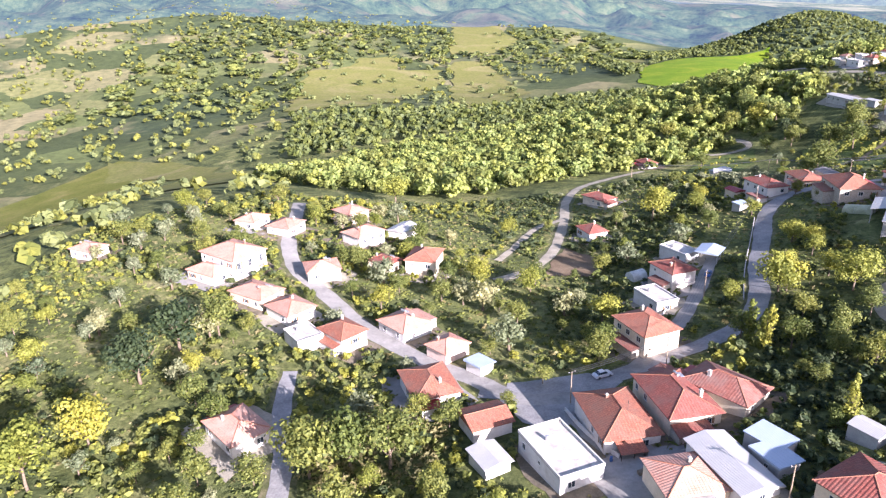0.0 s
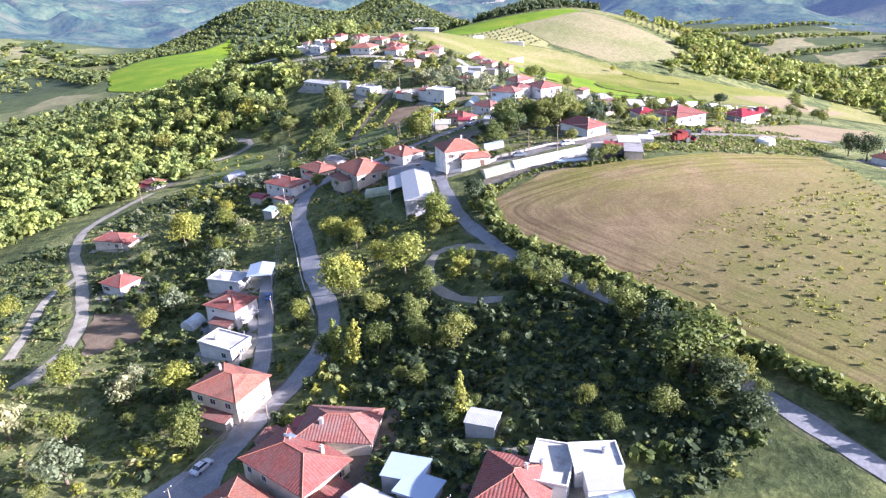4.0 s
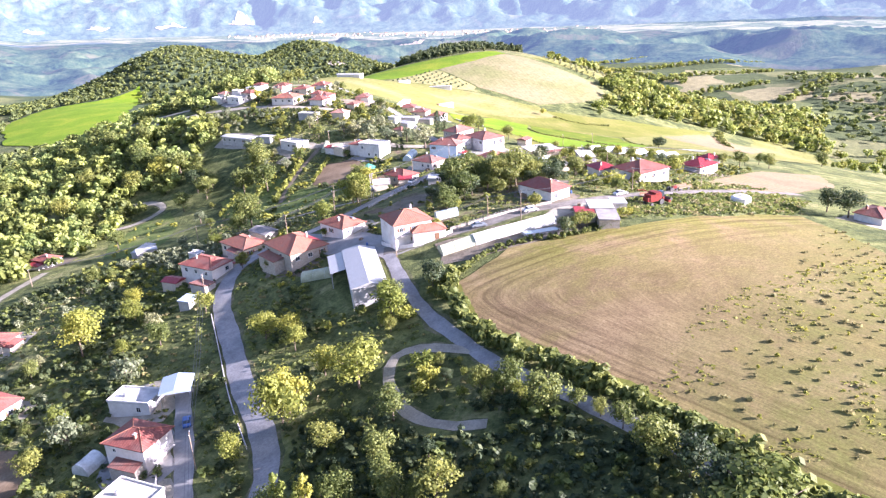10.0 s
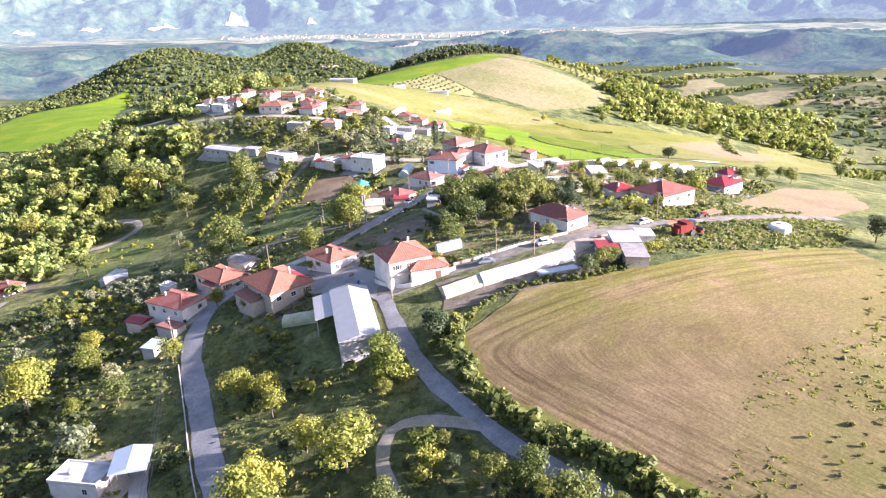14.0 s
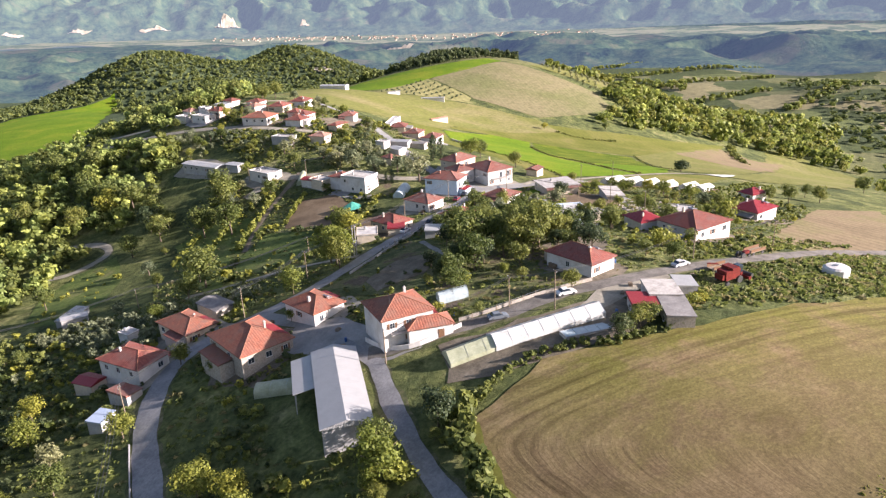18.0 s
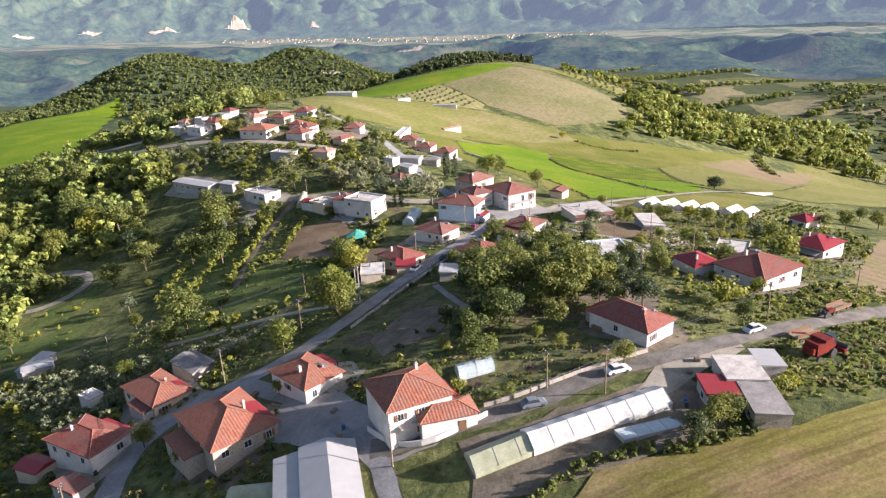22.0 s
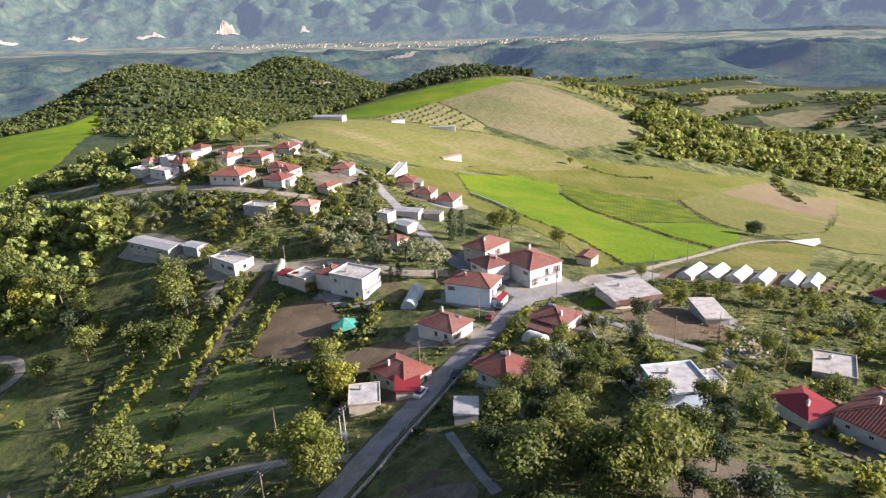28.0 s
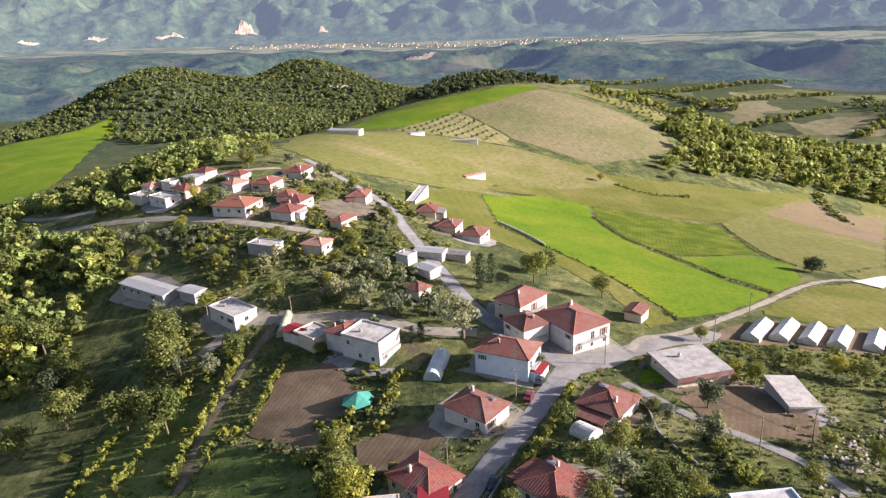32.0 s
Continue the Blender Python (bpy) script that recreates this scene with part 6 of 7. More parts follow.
# ---- walls and fences ----
def garden_wall(name, label, pts, h, mat, thick=.22):
    line = smooth_line(pts, 2.0)
    vs, fs = [], []
    for i, p in enumerate(line):
        d = (Vector(line[min(i + 1, len(line) - 1)]) - Vector(line[max(i - 1, 0)])).normalized()
        nrm = Vector((-d.y, d.x)) * thick / 2
        z = gz(*p)
        for s, zz in ((-1, z - .4), (1, z - .4), (1, z + h), (-1, z + h)):
            vs.append((p[0] + nrm.x * s, p[1] + nrm.y * s, zz))
    n = len(line)
    fs = [(i * 4 + k, (i + 1) * 4 + k, (i + 1) * 4 + (k + 1) % 4, i * 4 + (k + 1) % 4) for i in range(n - 1) for k in range(4)] + [(0, 1, 2, 3), tuple((n - 1) * 4 + k for k in (3, 2, 1, 0))]
    return tagged(new(name, mesh_of(name, vs, fs, mat)), label, "wall")


garden_wall("garden_wall", "white rendered wall round the two-storey house", [(142.6, 197), (142.2, 189.6), (146, 184.5), (154.5, 181)], 1.1, WALLS["white"])
garden_wall("garden_wall", "low grey wall along the street garden", [(168, 231.5), (180, 234.8), (190, 238.4), (204, 242.9), (219, 248)], .7, WALLS["grey"])
garden_wall("garden_wall", "low rubble wall along the upper lane", [(156, 183), (161, 179.6), (172, 174.4), (184, 168.6)], .8, WALLS["stone"])
garden_wall("garden_wall", "pale roadside parapet on the climbing road", [(75, 163.5), (83, 183), (92.5, 203), (100.8, 220.5)], .5, WALLS["grey"])
garden_wall("garden_wall", "white forecourt wall at the junction", [(22.5, 119), (25, 110), (29, 101.5)], 1.0, WALLS["white"])
garden_wall("garden_wall", "low wall beside the eastern plot", [(262, 244), (256, 238), (249, 232), (243, 222)], .6, WALLS["grey"])
garden_wall("garden_wall", "grey wall below the lane houses", [(42, 143), (52, 158.5), (61, 173.5), (68, 188)], .7, WALLS["grey"])

garden_wall("garden_wall", "long white wall at the edge of the green crop", [(366.1, 370.0), (363.0, 359.6), (357.5, 346.5), (349.2, 331.9)], 1.2, WALLS["white"], .3)


def fence(label, pts):
    root = thing("fence", label, "fence", pose(0, 0, 0))
    line = smooth_line(pts, 2.6)
    for p in line:
        part("post", Shape().box(p[0] - .05, p[1] - .05, gz(*p) - .3, p[0] + .05, p[1] + .05, gz(*p) + 1.3).mesh("post", POLE_WOOD), root)
    for z in (.5, 1.15):
        part("rail", Shape().tube([(p[0], p[1], gz(*p) + z) for p in line], [.03] * len(line), 4).mesh("rail", GALV), root)


fence("wire fence on timber posts along the street", [(186, 238), (196, 241.4), (206, 244.4), (216, 247.8), (228, 251.4)])
fence("wire fence on timber posts beside the greenhouse lane", [(158, 181), (166, 177), (176, 173)])

# ---- stones and far things ----
rs = np.random.default_rng(4)
rock = Shape()
for k in range(120):
    px_, py_ = 268 + rs.normal() * 9, 201 + rs.normal() * 3.2
    r = rs.uniform(.2, .75)
    vs = [(px_ + x * r * rs.uniform(.7, 1.2), py_ + y * r * rs.uniform(.7, 1.2), gz(px_, py_) + r * .35 + z * r * rs.uniform(.4, .8)) for x, y, z in ((1, 0, 0), (-1, 0, 0), (0, 1, 0), (0, -1, 0), (.3, .2, 1), (-.2, .1, -1))]
    rock.add(vs, [(0, 2, 4), (2, 1, 4), (1, 3, 4), (3, 0, 4), (2, 0, 5), (1, 2, 5), (3, 1, 5), (0, 3, 5)])
tagged(new("rubble", rock.mesh("rubble", WALLS["stone"])), "heap of pale rubble stones in the weeds", "rubble", kind="stuff")
field("white_sheet", "white plastic sheet laid over a bed", [(426, 242), (424, 231), (440, 232), (456, 237)], PLASTIC, .5, 6, .2, "sheet", False)

town_w, town_r = Shape(), Shape()
for k in range(190):
    azk = 30 + 30 * rs.random() ** .8
    dk = np.interp(azk, (30, 46, 60), (3500, 3150, 3000)) + rs.normal() * 80
    px_, py_ = 140 + dk * math.sin(radians(azk)), 180 + dk * math.cos(radians(azk))
    a, h, z = rs.uniform(2, 4), rs.uniform(3, 5), gz(px_, py_) + 7
    town_w.box(px_ - a, py_ - a, z - 2, px_ + a, py_ + a, z + h)
    town_r.add([(px_ - a - 1, py_ - a - 1, z + h), (px_ + a + 1, py_ - a - 1, z + h), (px_ + a + 1, py_ + a + 1, z + h), (px_ - a - 1, py_ + a + 1, z + h), (px_, py_, z + h + 3)], [(0, 1, 4), (1, 2, 4), (2, 3, 4), (3, 0, 4)])
ft = tagged(new("far_town", town_w.mesh("far_town", WALLS["cream"])), "far town of small white houses on the plain", "town", kind="stuff")
part("roof", town_r.mesh("roof", ROOFS["pale"]), ft)


def scar(label, x, y, w, h, seed, lift=7.0):
    """A raw pale patch of bare rock lying on a far slope, its outline ragged."""
    rn = np.random.default_rng(seed)
    d = Vector((x - 140, y - 180)).normalized()
    n, k = 16, 7
    edge0, edge1 = rn.uniform(.2, .4, n + 1), rn.uniform(.6, .85, n + 1)
    vs = []
    for i in range(n + 1):
        u = i / n - .5
        taper = 1 - abs(2 * u) ** 3
        for q in range(k + 1):
            v = ((edge0[i] + (edge1[i] - edge0[i]) * q / k) - .5) * taper + .12 * math.sin(u * 7 + seed)
            gx_, gy_ = x + d.y * u * w + d.x * v * h, y - d.x * u * w + d.y * v * h
            vs.append((gx_, gy_, gz(gx_, gy_) + lift + rn.uniform(0, .2) * lift))
    fs = [(i * (k + 1) + q, i * (k + 1) + q + 1, (i + 1) * (k + 1) + q + 1, (i + 1) * (k + 1) + q) for i in range(n) for q in range(k)]
    tagged(new("rock_scar", mesh_of("rock_scar", vs, fs, CLIFF)), label, "cliff")


for k, (azk, dk, w, h) in enumerate(((26.2, 3800, 150, 100), (31.4, 3835, 130, 150), (37.2, 3700, 50, 60), (21.2, 3830, 110, 60), (17.0, 3830, 90, 60))):
    scar("white eroded bank on the far mountainside", 140 + dk * math.sin(radians(azk)), 180 + dk * math.cos(radians(azk)), w, h, k)
scar("pale quarry face above the river terrace", 1925, 1995, 110, 70, 11, 9)
scar("small pale bank on the wooded hill", 925, 1190, 44, 26, 12, 1.2)
scar("bare earth bank among the far trees", 625, 1290, 20, 24, 13, 1.2)


# ---- painted patches on two roofs ----
def roof_patch(root, L, W, h, rise, over, x0, x1, y0, y1):
    b = W / 2 + over
    zz = lambda y: h + .2 + (rise - .16) * (1 - abs(y) / b)
    vs = [(x, y, zz(y) + dz) for dz in (0, .05) for x, y in ((x0, y0), (x1, y0), (x1 - .9, y1), (x0 + 1.4, y1))]
    part("roof_coating", mesh_of("roof_coating", vs, [(3, 2, 1, 0), (4, 5, 6, 7), (0, 1, 5, 4), (1, 2, 6, 5), (2, 3, 7, 6), (3, 0, 4, 7)], ROOFS["crimson"], False, [[(0, 0), (0, 2), (4, 2), (4, 0)]] + [[(0, 0), (4, 0), (4, 2), (0, 2)]] + [[(0, 0)] * 4] * 4), root, "crimson painted patch of roof")


for ob in [o for o in scene.objects if o.parent is None and o.name.startswith("house")]:
    if abs(ob.location.x - 130.2) < .01:
        roof_patch(ob, 15, 12, 4.5, 3.0, .5, -5.8, 1.2, -6.3, -3.0)
    if abs(ob.location.x - 132.0) < .01:
        roof_patch(ob, 13, 8.5, 3.0, 2.0, .5, -5.6, -1.0, -4.6, -2.4)

# ---- yard clutter ----
BLUE_PLASTIC = plain("blue_plastic", (.05, .12, .3), 0.45)
LOG = surface("cut_logs", [(0.3, (.16, .11, .07)), (0.7, (.32, .24, .16))], 4, 0.9, 4, 0.3, 0.3)


LOG_MESH = Shape().tube([(0, -.5, 0), (0, .5, 0)], (.135, .135), 7).mesh("log", LOG)


def woodpile(x, y, yaw, n):
    root = thing("woodpile", "stacked firewood logs beside a wall", "woodpile", pose(x, y, gz(x, y), 0, 0, yaw))
    rw = random.Random(int(x))
    for row in range(4):
        for i in range(n):
            r = rw.uniform(.85, 1.15)
            part("log", LOG_MESH, root, "", Matrix.LocRotScale((-n * .15 + i * .3 + .15 * (row % 2), 0, .12 + row * .26), None, (r, 1, r)))


def barrel(x, y, mat, word):
    root = thing("barrel", word + " standing in the yard", "barrel", pose(x, y, gz(x, y) + .1))
    part("drum", Shape().tube([(0, 0, 0), (0, 0, .3), (0, 0, .6), (0, 0, .88)], (.27, .3, .3, .27), 10).mesh("drum", mat), root)
    part("lid", Shape().tube([(0, 0, .885), (0, 0, .92)], (.28, .28), 10).mesh("lid", mat), root)


PALLET = {"bearer": Shape().box(-.6, -.05, 0, .6, .05, .098).mesh("bearer", POLE_WOOD), "board": Shape().box(-.06, -.4, 0, .06, .4, .03).mesh("board", POLE_WOOD)}


def pallets(x, y, yaw, n):
    root = thing("pallet_stack", "stack of grey wooden pallets", "pallets", pose(x, y, gz(x, y) + .1, 0, 0, yaw))
    for k in range(n):
        z = k * .15
        pal = part("pallet", PALLET["bearer"], root, "", pose(0, 0, z))
        for i in (-1, 1):
            part("bearer", PALLET["bearer"], pal, "", pose(0, i * .35, 0))
        for i in range(5):
            part("board", PALLET["board"], pal, "", pose(-.54 + i * .27, 0, .1))


for cx, cy, rz, n in ((140, 228, 20, 9), (138.6, 199.5, 55, 8), (186.5, 180.5, 70, 7), (171.5, 152.5, 40, 8), (123.5, 240, 20, 7), (229, 263, 5, 6), (259, 240, 10, 7), (46, 106.5, 100, 8), (57.5, 89, 120, 7), (153.5, 197.5, 60, 6), (214, 262.5, 85, 7), (246, 180.5, 75, 8), (231.5, 331.5, 10, 6)):
    woodpile(cx, cy, rz, n)
for cx, cy, mat, word in ((141, 201.5, BLUE_PLASTIC, "blue plastic barrel"), (173, 156.5, BLUE_PLASTIC, "blue plastic barrel"), (172.2, 156.0, METAL_DARK, "rusty dark oil drum"), (188.5, 158.3, METAL_DARK, "rusty dark oil drum"), (157.5, 185.5, BLUE_PLASTIC, "blue plastic barrel"), (196.5, 170.0, BLUE_PLASTIC, "blue plastic barrel"), (122.5, 214.5, METAL_DARK, "rusty dark oil drum"), (244, 239.5, BLUE_PLASTIC, "blue plastic barrel"), (226.2, 232.5, METAL_DARK, "rusty dark oil drum"), (27.5, 101.0, BLUE_PLASTIC, "blue plastic barrel"), (33.5, 101.5, METAL_DARK, "rusty dark oil drum")):
    barrel(cx, cy, mat, word)
for cx, cy, rz, n in ((143.5, 207, 15, 4), (186, 160.5, 40, 5), (181.5, 159.8, 10, 3), (199.5, 152.5, 60, 4), (156, 160.5, -30, 3), (31.5, 96.5, 20, 5), (48.5, 100.5, 40, 3)):
    pallets(cx, cy, rz, n)

# ---- plants ----
def unit(n, rnd):
    v = rnd.normal(size=(n, 3))
    return v / np.linalg.norm(v, axis=1)[:, None]


def leaf_quads(centres, normals, size, rnd):
    """Four corners for each leaf spray, turned at random about its normal."""
    n = len(centres)
    t = np.cross(normals, unit(n, rnd))
    t /= np.linalg.norm(t, axis=1)[:, None] + 1e-9
    b = np.cross(normals, t)
    s = size * rnd.uniform(.6, 1.3, (n, 1))
    k = s * rnd.uniform(.55, 1.0, (n, 1))
    return np.stack([centres - t * s, centres - b * k * .8 + normals * s * .15, centres + t * s, centres + b * k], 1)


def crown_quads(H, R, clumps, leaves, leaf, base, seed, shape="round"):
    """A crown of leafy clumps with gaps between them, its outline uneven."""
    rnd = np.random.default_rng(seed)
    out = []
    for i in range(clumps):
        if shape == "column":
            u = (i + .5) / clumps
            zc = base + (H - base) * u
            r = R * (.35 + .75 * math.sin(math.pi * min(1, u * .9 + .12)))
            c = np.array([rnd.normal() * r * .35, rnd.normal() * r * .35, zc])
            rc = r * .8
        else:
            d = unit(1, rnd)[0]
            rad = rnd.uniform(.25, .8)
            c = np.array([d[0] * R * rad, d[1] * R * rad, base + (H - base) * (.48 + .42 * d[2] * rad * 1.1)])
            rc = R * rnd.uniform(.32, .52)
        d = unit(leaves, rnd)
        rr_ = rc * rnd.uniform(.55, 1.08, (leaves, 1))
        p = c + d * rr_ * np.array([1, 1, .78 if shape != "column" else 1.2])
        nrm = d + rnd.normal(size=(leaves, 3)) * .27 + np.array([0, 0, .12])
        nrm /= np.linalg.norm(nrm, axis=1)[:, None]
        out.append(leaf_quads(p, nrm, leaf, rnd))
    return np.concatenate(out)


def trunk_mesh(H, base, R, seed, thick):
    rnd = random.Random(seed)
    s = Shape()
    top = base + (H - base) * .55
    s.tube([(0, 0, -.6), (rnd.uniform(-.1, .1), rnd.uniform(-.1, .1), base * .6), (rnd.uniform(-.2, .2), rnd.uniform(-.2, .2), top)], (thick, thick * .8, thick * .3), 7)
    for i in range(5):
        a = i * 1.26 + rnd.uniform(-.3, .3)
        z = base * .7 + (top - base * .7) * rnd.uniform(.1, .7)
        s.tube([(0, 0, z), (math.cos(a) * R * .4, math.sin(a) * R * .4, z + (H - z) * .3), (math.cos(a) * R * .7, math.sin(a) * R * .7, z + (H - z) * .5)], (thick * .4, thick * .25, thick * .1), 5)
    return s.mesh("trunk", BARK, True)


PROTO = {}


def plant(kind, label, H, R, clumps, leaves, leaf, base, mat, count, shape="round", thick=.22):
    PROTO[kind] = []
    for k in range(count):
        q = crown_quads(H, R, clumps, leaves, leaf, base, k * 31 + len(kind), shape)
        PROTO[kind].append((trunk_mesh(H, base, R, k, thick), quads_mesh("crown", q, len(q), mat), label, H))


plant("broad", "broad green deciduous tree with clumpy crown", 9, 3.6, 30, 64, .235, 1.6, LEAF, 5)
plant("light", "yellow-green walnut tree with full crown", 9, 3.7, 30, 64, .235, 1.5, LEAF_LIGHT, 4)
plant("olive", "grey-green olive tree with airy crown", 5, 2.3, 16, 44, .22, 1.0, LEAF_OLIVE, 3)
plant("dark", "dark dense evergreen tree standing upright", 8, 3.1, 28, 60, .23, 1.2, LEAF_DARK, 2)
plant("poplar", "slender pale poplar with narrow crown", 10, 1.05, 20, 48, .24, .6, LEAF_LIGHT, 2, "column")
plant("cypress", "dark pointed conifer with tight foliage", 9, 1.6, 18, 60, .22, .4, LEAF_DARK, 2, "column")
plant("bush", "leafy round garden shrub near houses", 2.6, 1.7, 14, 34, .2, .1, LEAF_LIGHT, 3, thick=.07)
plant("oak", "lone dense dark oak in the pale field", 7, 4.0, 44, 60, .34, .9, LEAF_DARK, 1, thick=.35)
WORDS = {"oak": "oak_tree", "broad": "tree", "light": "walnut_tree", "olive": "olive_tree", "dark": "evergreen_tree", "poplar": "poplar_tree", "cypress": "conifer_tree", "bush": "shrub"}
TREES = []


def tree(kind, x, y, h, wide=1.0):
    rnd = random.Random(int(x * 31 + y * 17))
    tr, cr, label, H = PROTO[kind][rnd.randrange(len(PROTO[kind]))]
    s = h / H
    ob = new(WORDS[kind])
    w = s * wide * rnd.uniform(.9, 1.15)
    ob.matrix_basis = Matrix.LocRotScale((x, y, gz(x, y) - .05), Euler((rnd.uniform(-.04, .04), rnd.uniform(-.04, .04), rnd.uniform(0, 6.28))), (w, w, s))
    size = "tall " if h > 9.5 else "low " if h < 5 else ""
    tagged(ob, size + label, WORDS[kind].replace("_", " "))
    part("trunk", tr, ob)
    part("crown", cr, ob)
    TREES.append((x, y, h * .35))
    return ob


for spot in ((105.7, 130.1, 7.6), (110.0, 126.5, 7.5), (106.9, 116.9, 9.6), (65.5, 141.5, 8.3), (83.8, 135.2, 8.5), (72.6, 133.1, 9.3),
             (82.1, 119.4, 9.0), (104.4, 95.2, 9.7), (87.2, 110.4, 3.8), (177.6, 196.5, 11.2),
             (164.6, 192.0, 8.0), (194.1, 191.2, 10.5), (204.9, 191.1, 8.9), (172.4, 241.0, 10.5), (211.1, 363.6, 14.6), (132.8, 421.1, 15),
             (128.0, 494.0, 15), (149.1, 285.0, 9.0), (157.5, 243.5, 8.2), (99.2, 298.6, 7.3), (104.8, 294.8, 5.3), (344.8, 183.2, 6.8),
             (388.5, 181.6, 7.5), (370.5, 182.2, 6.3), (191.5, 210.5, 10.8), (171.2, 198.5, 8.3), (197.9, 206.3, 10.9), (191.8, 194.7, 11.7),):
    tree("broad", *spot)
# Broad hedge trees planted as dark evergreens, painting in the slope's shade.
for spot in ((101.5, 82.5, 9.0, 1.3), (104.0, 89.0, 8.0, 1.25), (96.0, 71.0, 8.5, 1.2), (92.0, 64.0, 7.5, 1.2)):
    tree("dark", *spot)
tree("broad", 98.4, 77.2, 12.0, 1.4)
for spot in ((206.8, 198.5, 10.9), (197.7, 182.8, 7.1), (120.4, 170.6, 9.4), (238.5, 349.3, 8.6), (156.4, 445.3, 15), (160.5, 298.9, 11.4),
             (193.4, 331.9, 15), (207.1, 160.8, 5.4), (206.5, 167.3, 4.9), (178.1, 169.9, 5.7), (159.6, 180.9, 3.7), (121.4, 237.2, 6.2),
             (122.2, 222.9, 5.2), (166.7, 415.7, 15), (168.8, 367.1, 11.5), (128.8, 349.6, 10.1), (353.3, 178.2, 9.2), (376.2, 172.4, 8.5),
             (490.5, 178.7, 11.0), (181.6, 430.9, 15), (189.7, 387.8, 12.4), (187.7, 483.9, 15), (204.8, 354.8, 15), (188.5, 344.3, 15),
             (156.9, 288.4, 15), (199.1, 270.2, 11.7), (197.9, 221.5, 11.8), (187.2, 206.2, 13.5), (211.1, 224.8, 7.6), (226.1, 219.5, 7.9),):
    tree("broad", *spot)
for spot in ((231.0, 217.1, 6.6), (211.8, 191.8, 9.7), (199.0, 192.9, 15), (313.5, 305.8, 11.0), (311.8, 283.7, 9.4), (199.2, 462.0, 15),
             (189.9, 407.2, 14.6), (218.7, 340.5, 9.4), (259.2, 192.9, 6.7), (244.6, 180.1, 7.2), (231.7, 320.0, 4.6), (259.2, 269.1, 5.2),
             (607.6, 405.6, 8.8), (188.1, 372.3, 9.6), (185.7, 443.5, 15), (194.0, 200.5, 11.5), (225.4, 187.2, 7.9), (203.2, 211.5, 10.3),
             (302.2, 371.2, 7.2), (248.4, 204.2, 5.4), (218.8, 226.9, 7.9), (212.3, 240.9, 5.4), (303.2, 248.3, 5.9), (300.6, 228.5, 6.2),
             (304.2, 223.1, 6.2), (306.6, 210.1, 7.5), (207.0, 283.4, 9.8), (257.4, 238.2, 4.2), (240.5, 248.8, 8.2), (188.4, 381.3, 10.8),):
    tree("broad", *spot)
for spot in ((186.7, 418.5, 15), (180.7, 365.7, 13.6), (273.3, 356.4, 6.0), (239.2, 235.1, 7.7), (231.0, 236.2, 7.5), (260.4, 529.5, 11.0),
             (322.3, 779.6, 15), (299.3, 458.0, 11.5), (297.5, 484.5, 13.4), (297.3, 512.7, 14.1), (311.6, 463.3, 11.9), (-56.6, 154.3, 14.0),
             (-25.1, 101.5, 15), (-18.4, 104.2, 15), (-11.3, 103.8, 14.8), (33.4, 139.5, 8.7), (19.6, 130.9, 5.6), (61.0, 242.6, 6.5),
             (-26.7, 199.7, 9.4), (-5.4, 169.0, 5.0), (-34.8, 100.3, 7.3), (-44.8, 100.7, 8.4), (-52.1, 107.0, 6.2), (-30.9, 237.9, 8.6),
             (-78.3, 242.8, 7.5), (11.6, 122.4, 4.1), (82.1, 147.8, 7.2), (79.9, 128.9, 7.8), (93.4, 141.1, 8.2), (70.4, 116.7, 4.9),):
    tree("broad", *spot)
for spot in ((73.4, 240.8, 15), (89.7, 243.5, 7.9), (82.0, 161.1, 14.1), (100.2, 193.3, 8.6), (100.1, 181.2, 7.5), (97.4, 155.4, 12.3),
             (97.1, 166.6, 8.5), (71.3, 162.7, 7.2), (117.6, 166.7, 10.4), (101.4, 224.5, 6.9), (174.4, 244.6, 13.2), (198.6, 265.8, 11.4),
             (154.8, 238.6, 8.4), (142.8, 223.2, 3.9), (176.3, 249.4, 12.3), (545.4, 427.0, 7.5), (181.9, 412.5, 15), (303.5, 303.4, 11.6),
             (305.0, 215.7, 6.8), (-74.4, 100.0, 15), (-68.4, 110.7, 13.8), (-22.3, 289.6, 15), (76.6, 244.4, 14.0), (93.7, 253.3, 7.7),
             (85.4, 163.7, 11.7), (102.6, 185.4, 8.4), (-47.3, 240.4, 8.6), (9.4, 194.6, 9.3),):
    tree("light", *spot)
for spot in ((130.3, 165.5, 9.1), (164.7, 151.3, 6.0), (243.7, 105.2, 10.6), (246.8, 111.7, 9.1), (266.6, 230.4, 7.9), (183.2, 378.4, 13.6),
             (-68.0, 134.0, 15), (-64.4, 148.7, 15),):
    tree("dark", *spot)
for spot in ((259.2, 293.7, 13.4), (253.2, 327.8, 8.9), (255.5, 315.9, 8.7), (251.0, 335.3, 8.1), (261.7, 308.6, 8.7), (268.3, 334.4, 7.5),
             (9.1, 173.1, 10.2), (13.9, 148.4, 9.2), (30.4, 167.7, 8.3), (3.8, 177.0, 8.7),):
    tree("olive", *spot)
for spot in ((67.1, 135.5, 9.8), (66.4, 139.1, 10.8), (67.2, 100.8, 10.6), (68.0, 134.4, 10.9),):
    tree("poplar", *spot)
for spot in ((249.3, 302.9, 5.2), (251.2, 301.6, 5.8), (285.3, 310.0, 11.6), (291.4, 310.7, 9.5),):
    tree("cypress", *spot)
for spot in ((430.8, 258.0, 6.9),):
    tree("oak", *spot)



# ---- woods, hedges and undergrowth: too many to count ----
ROAD_CELLS = {}
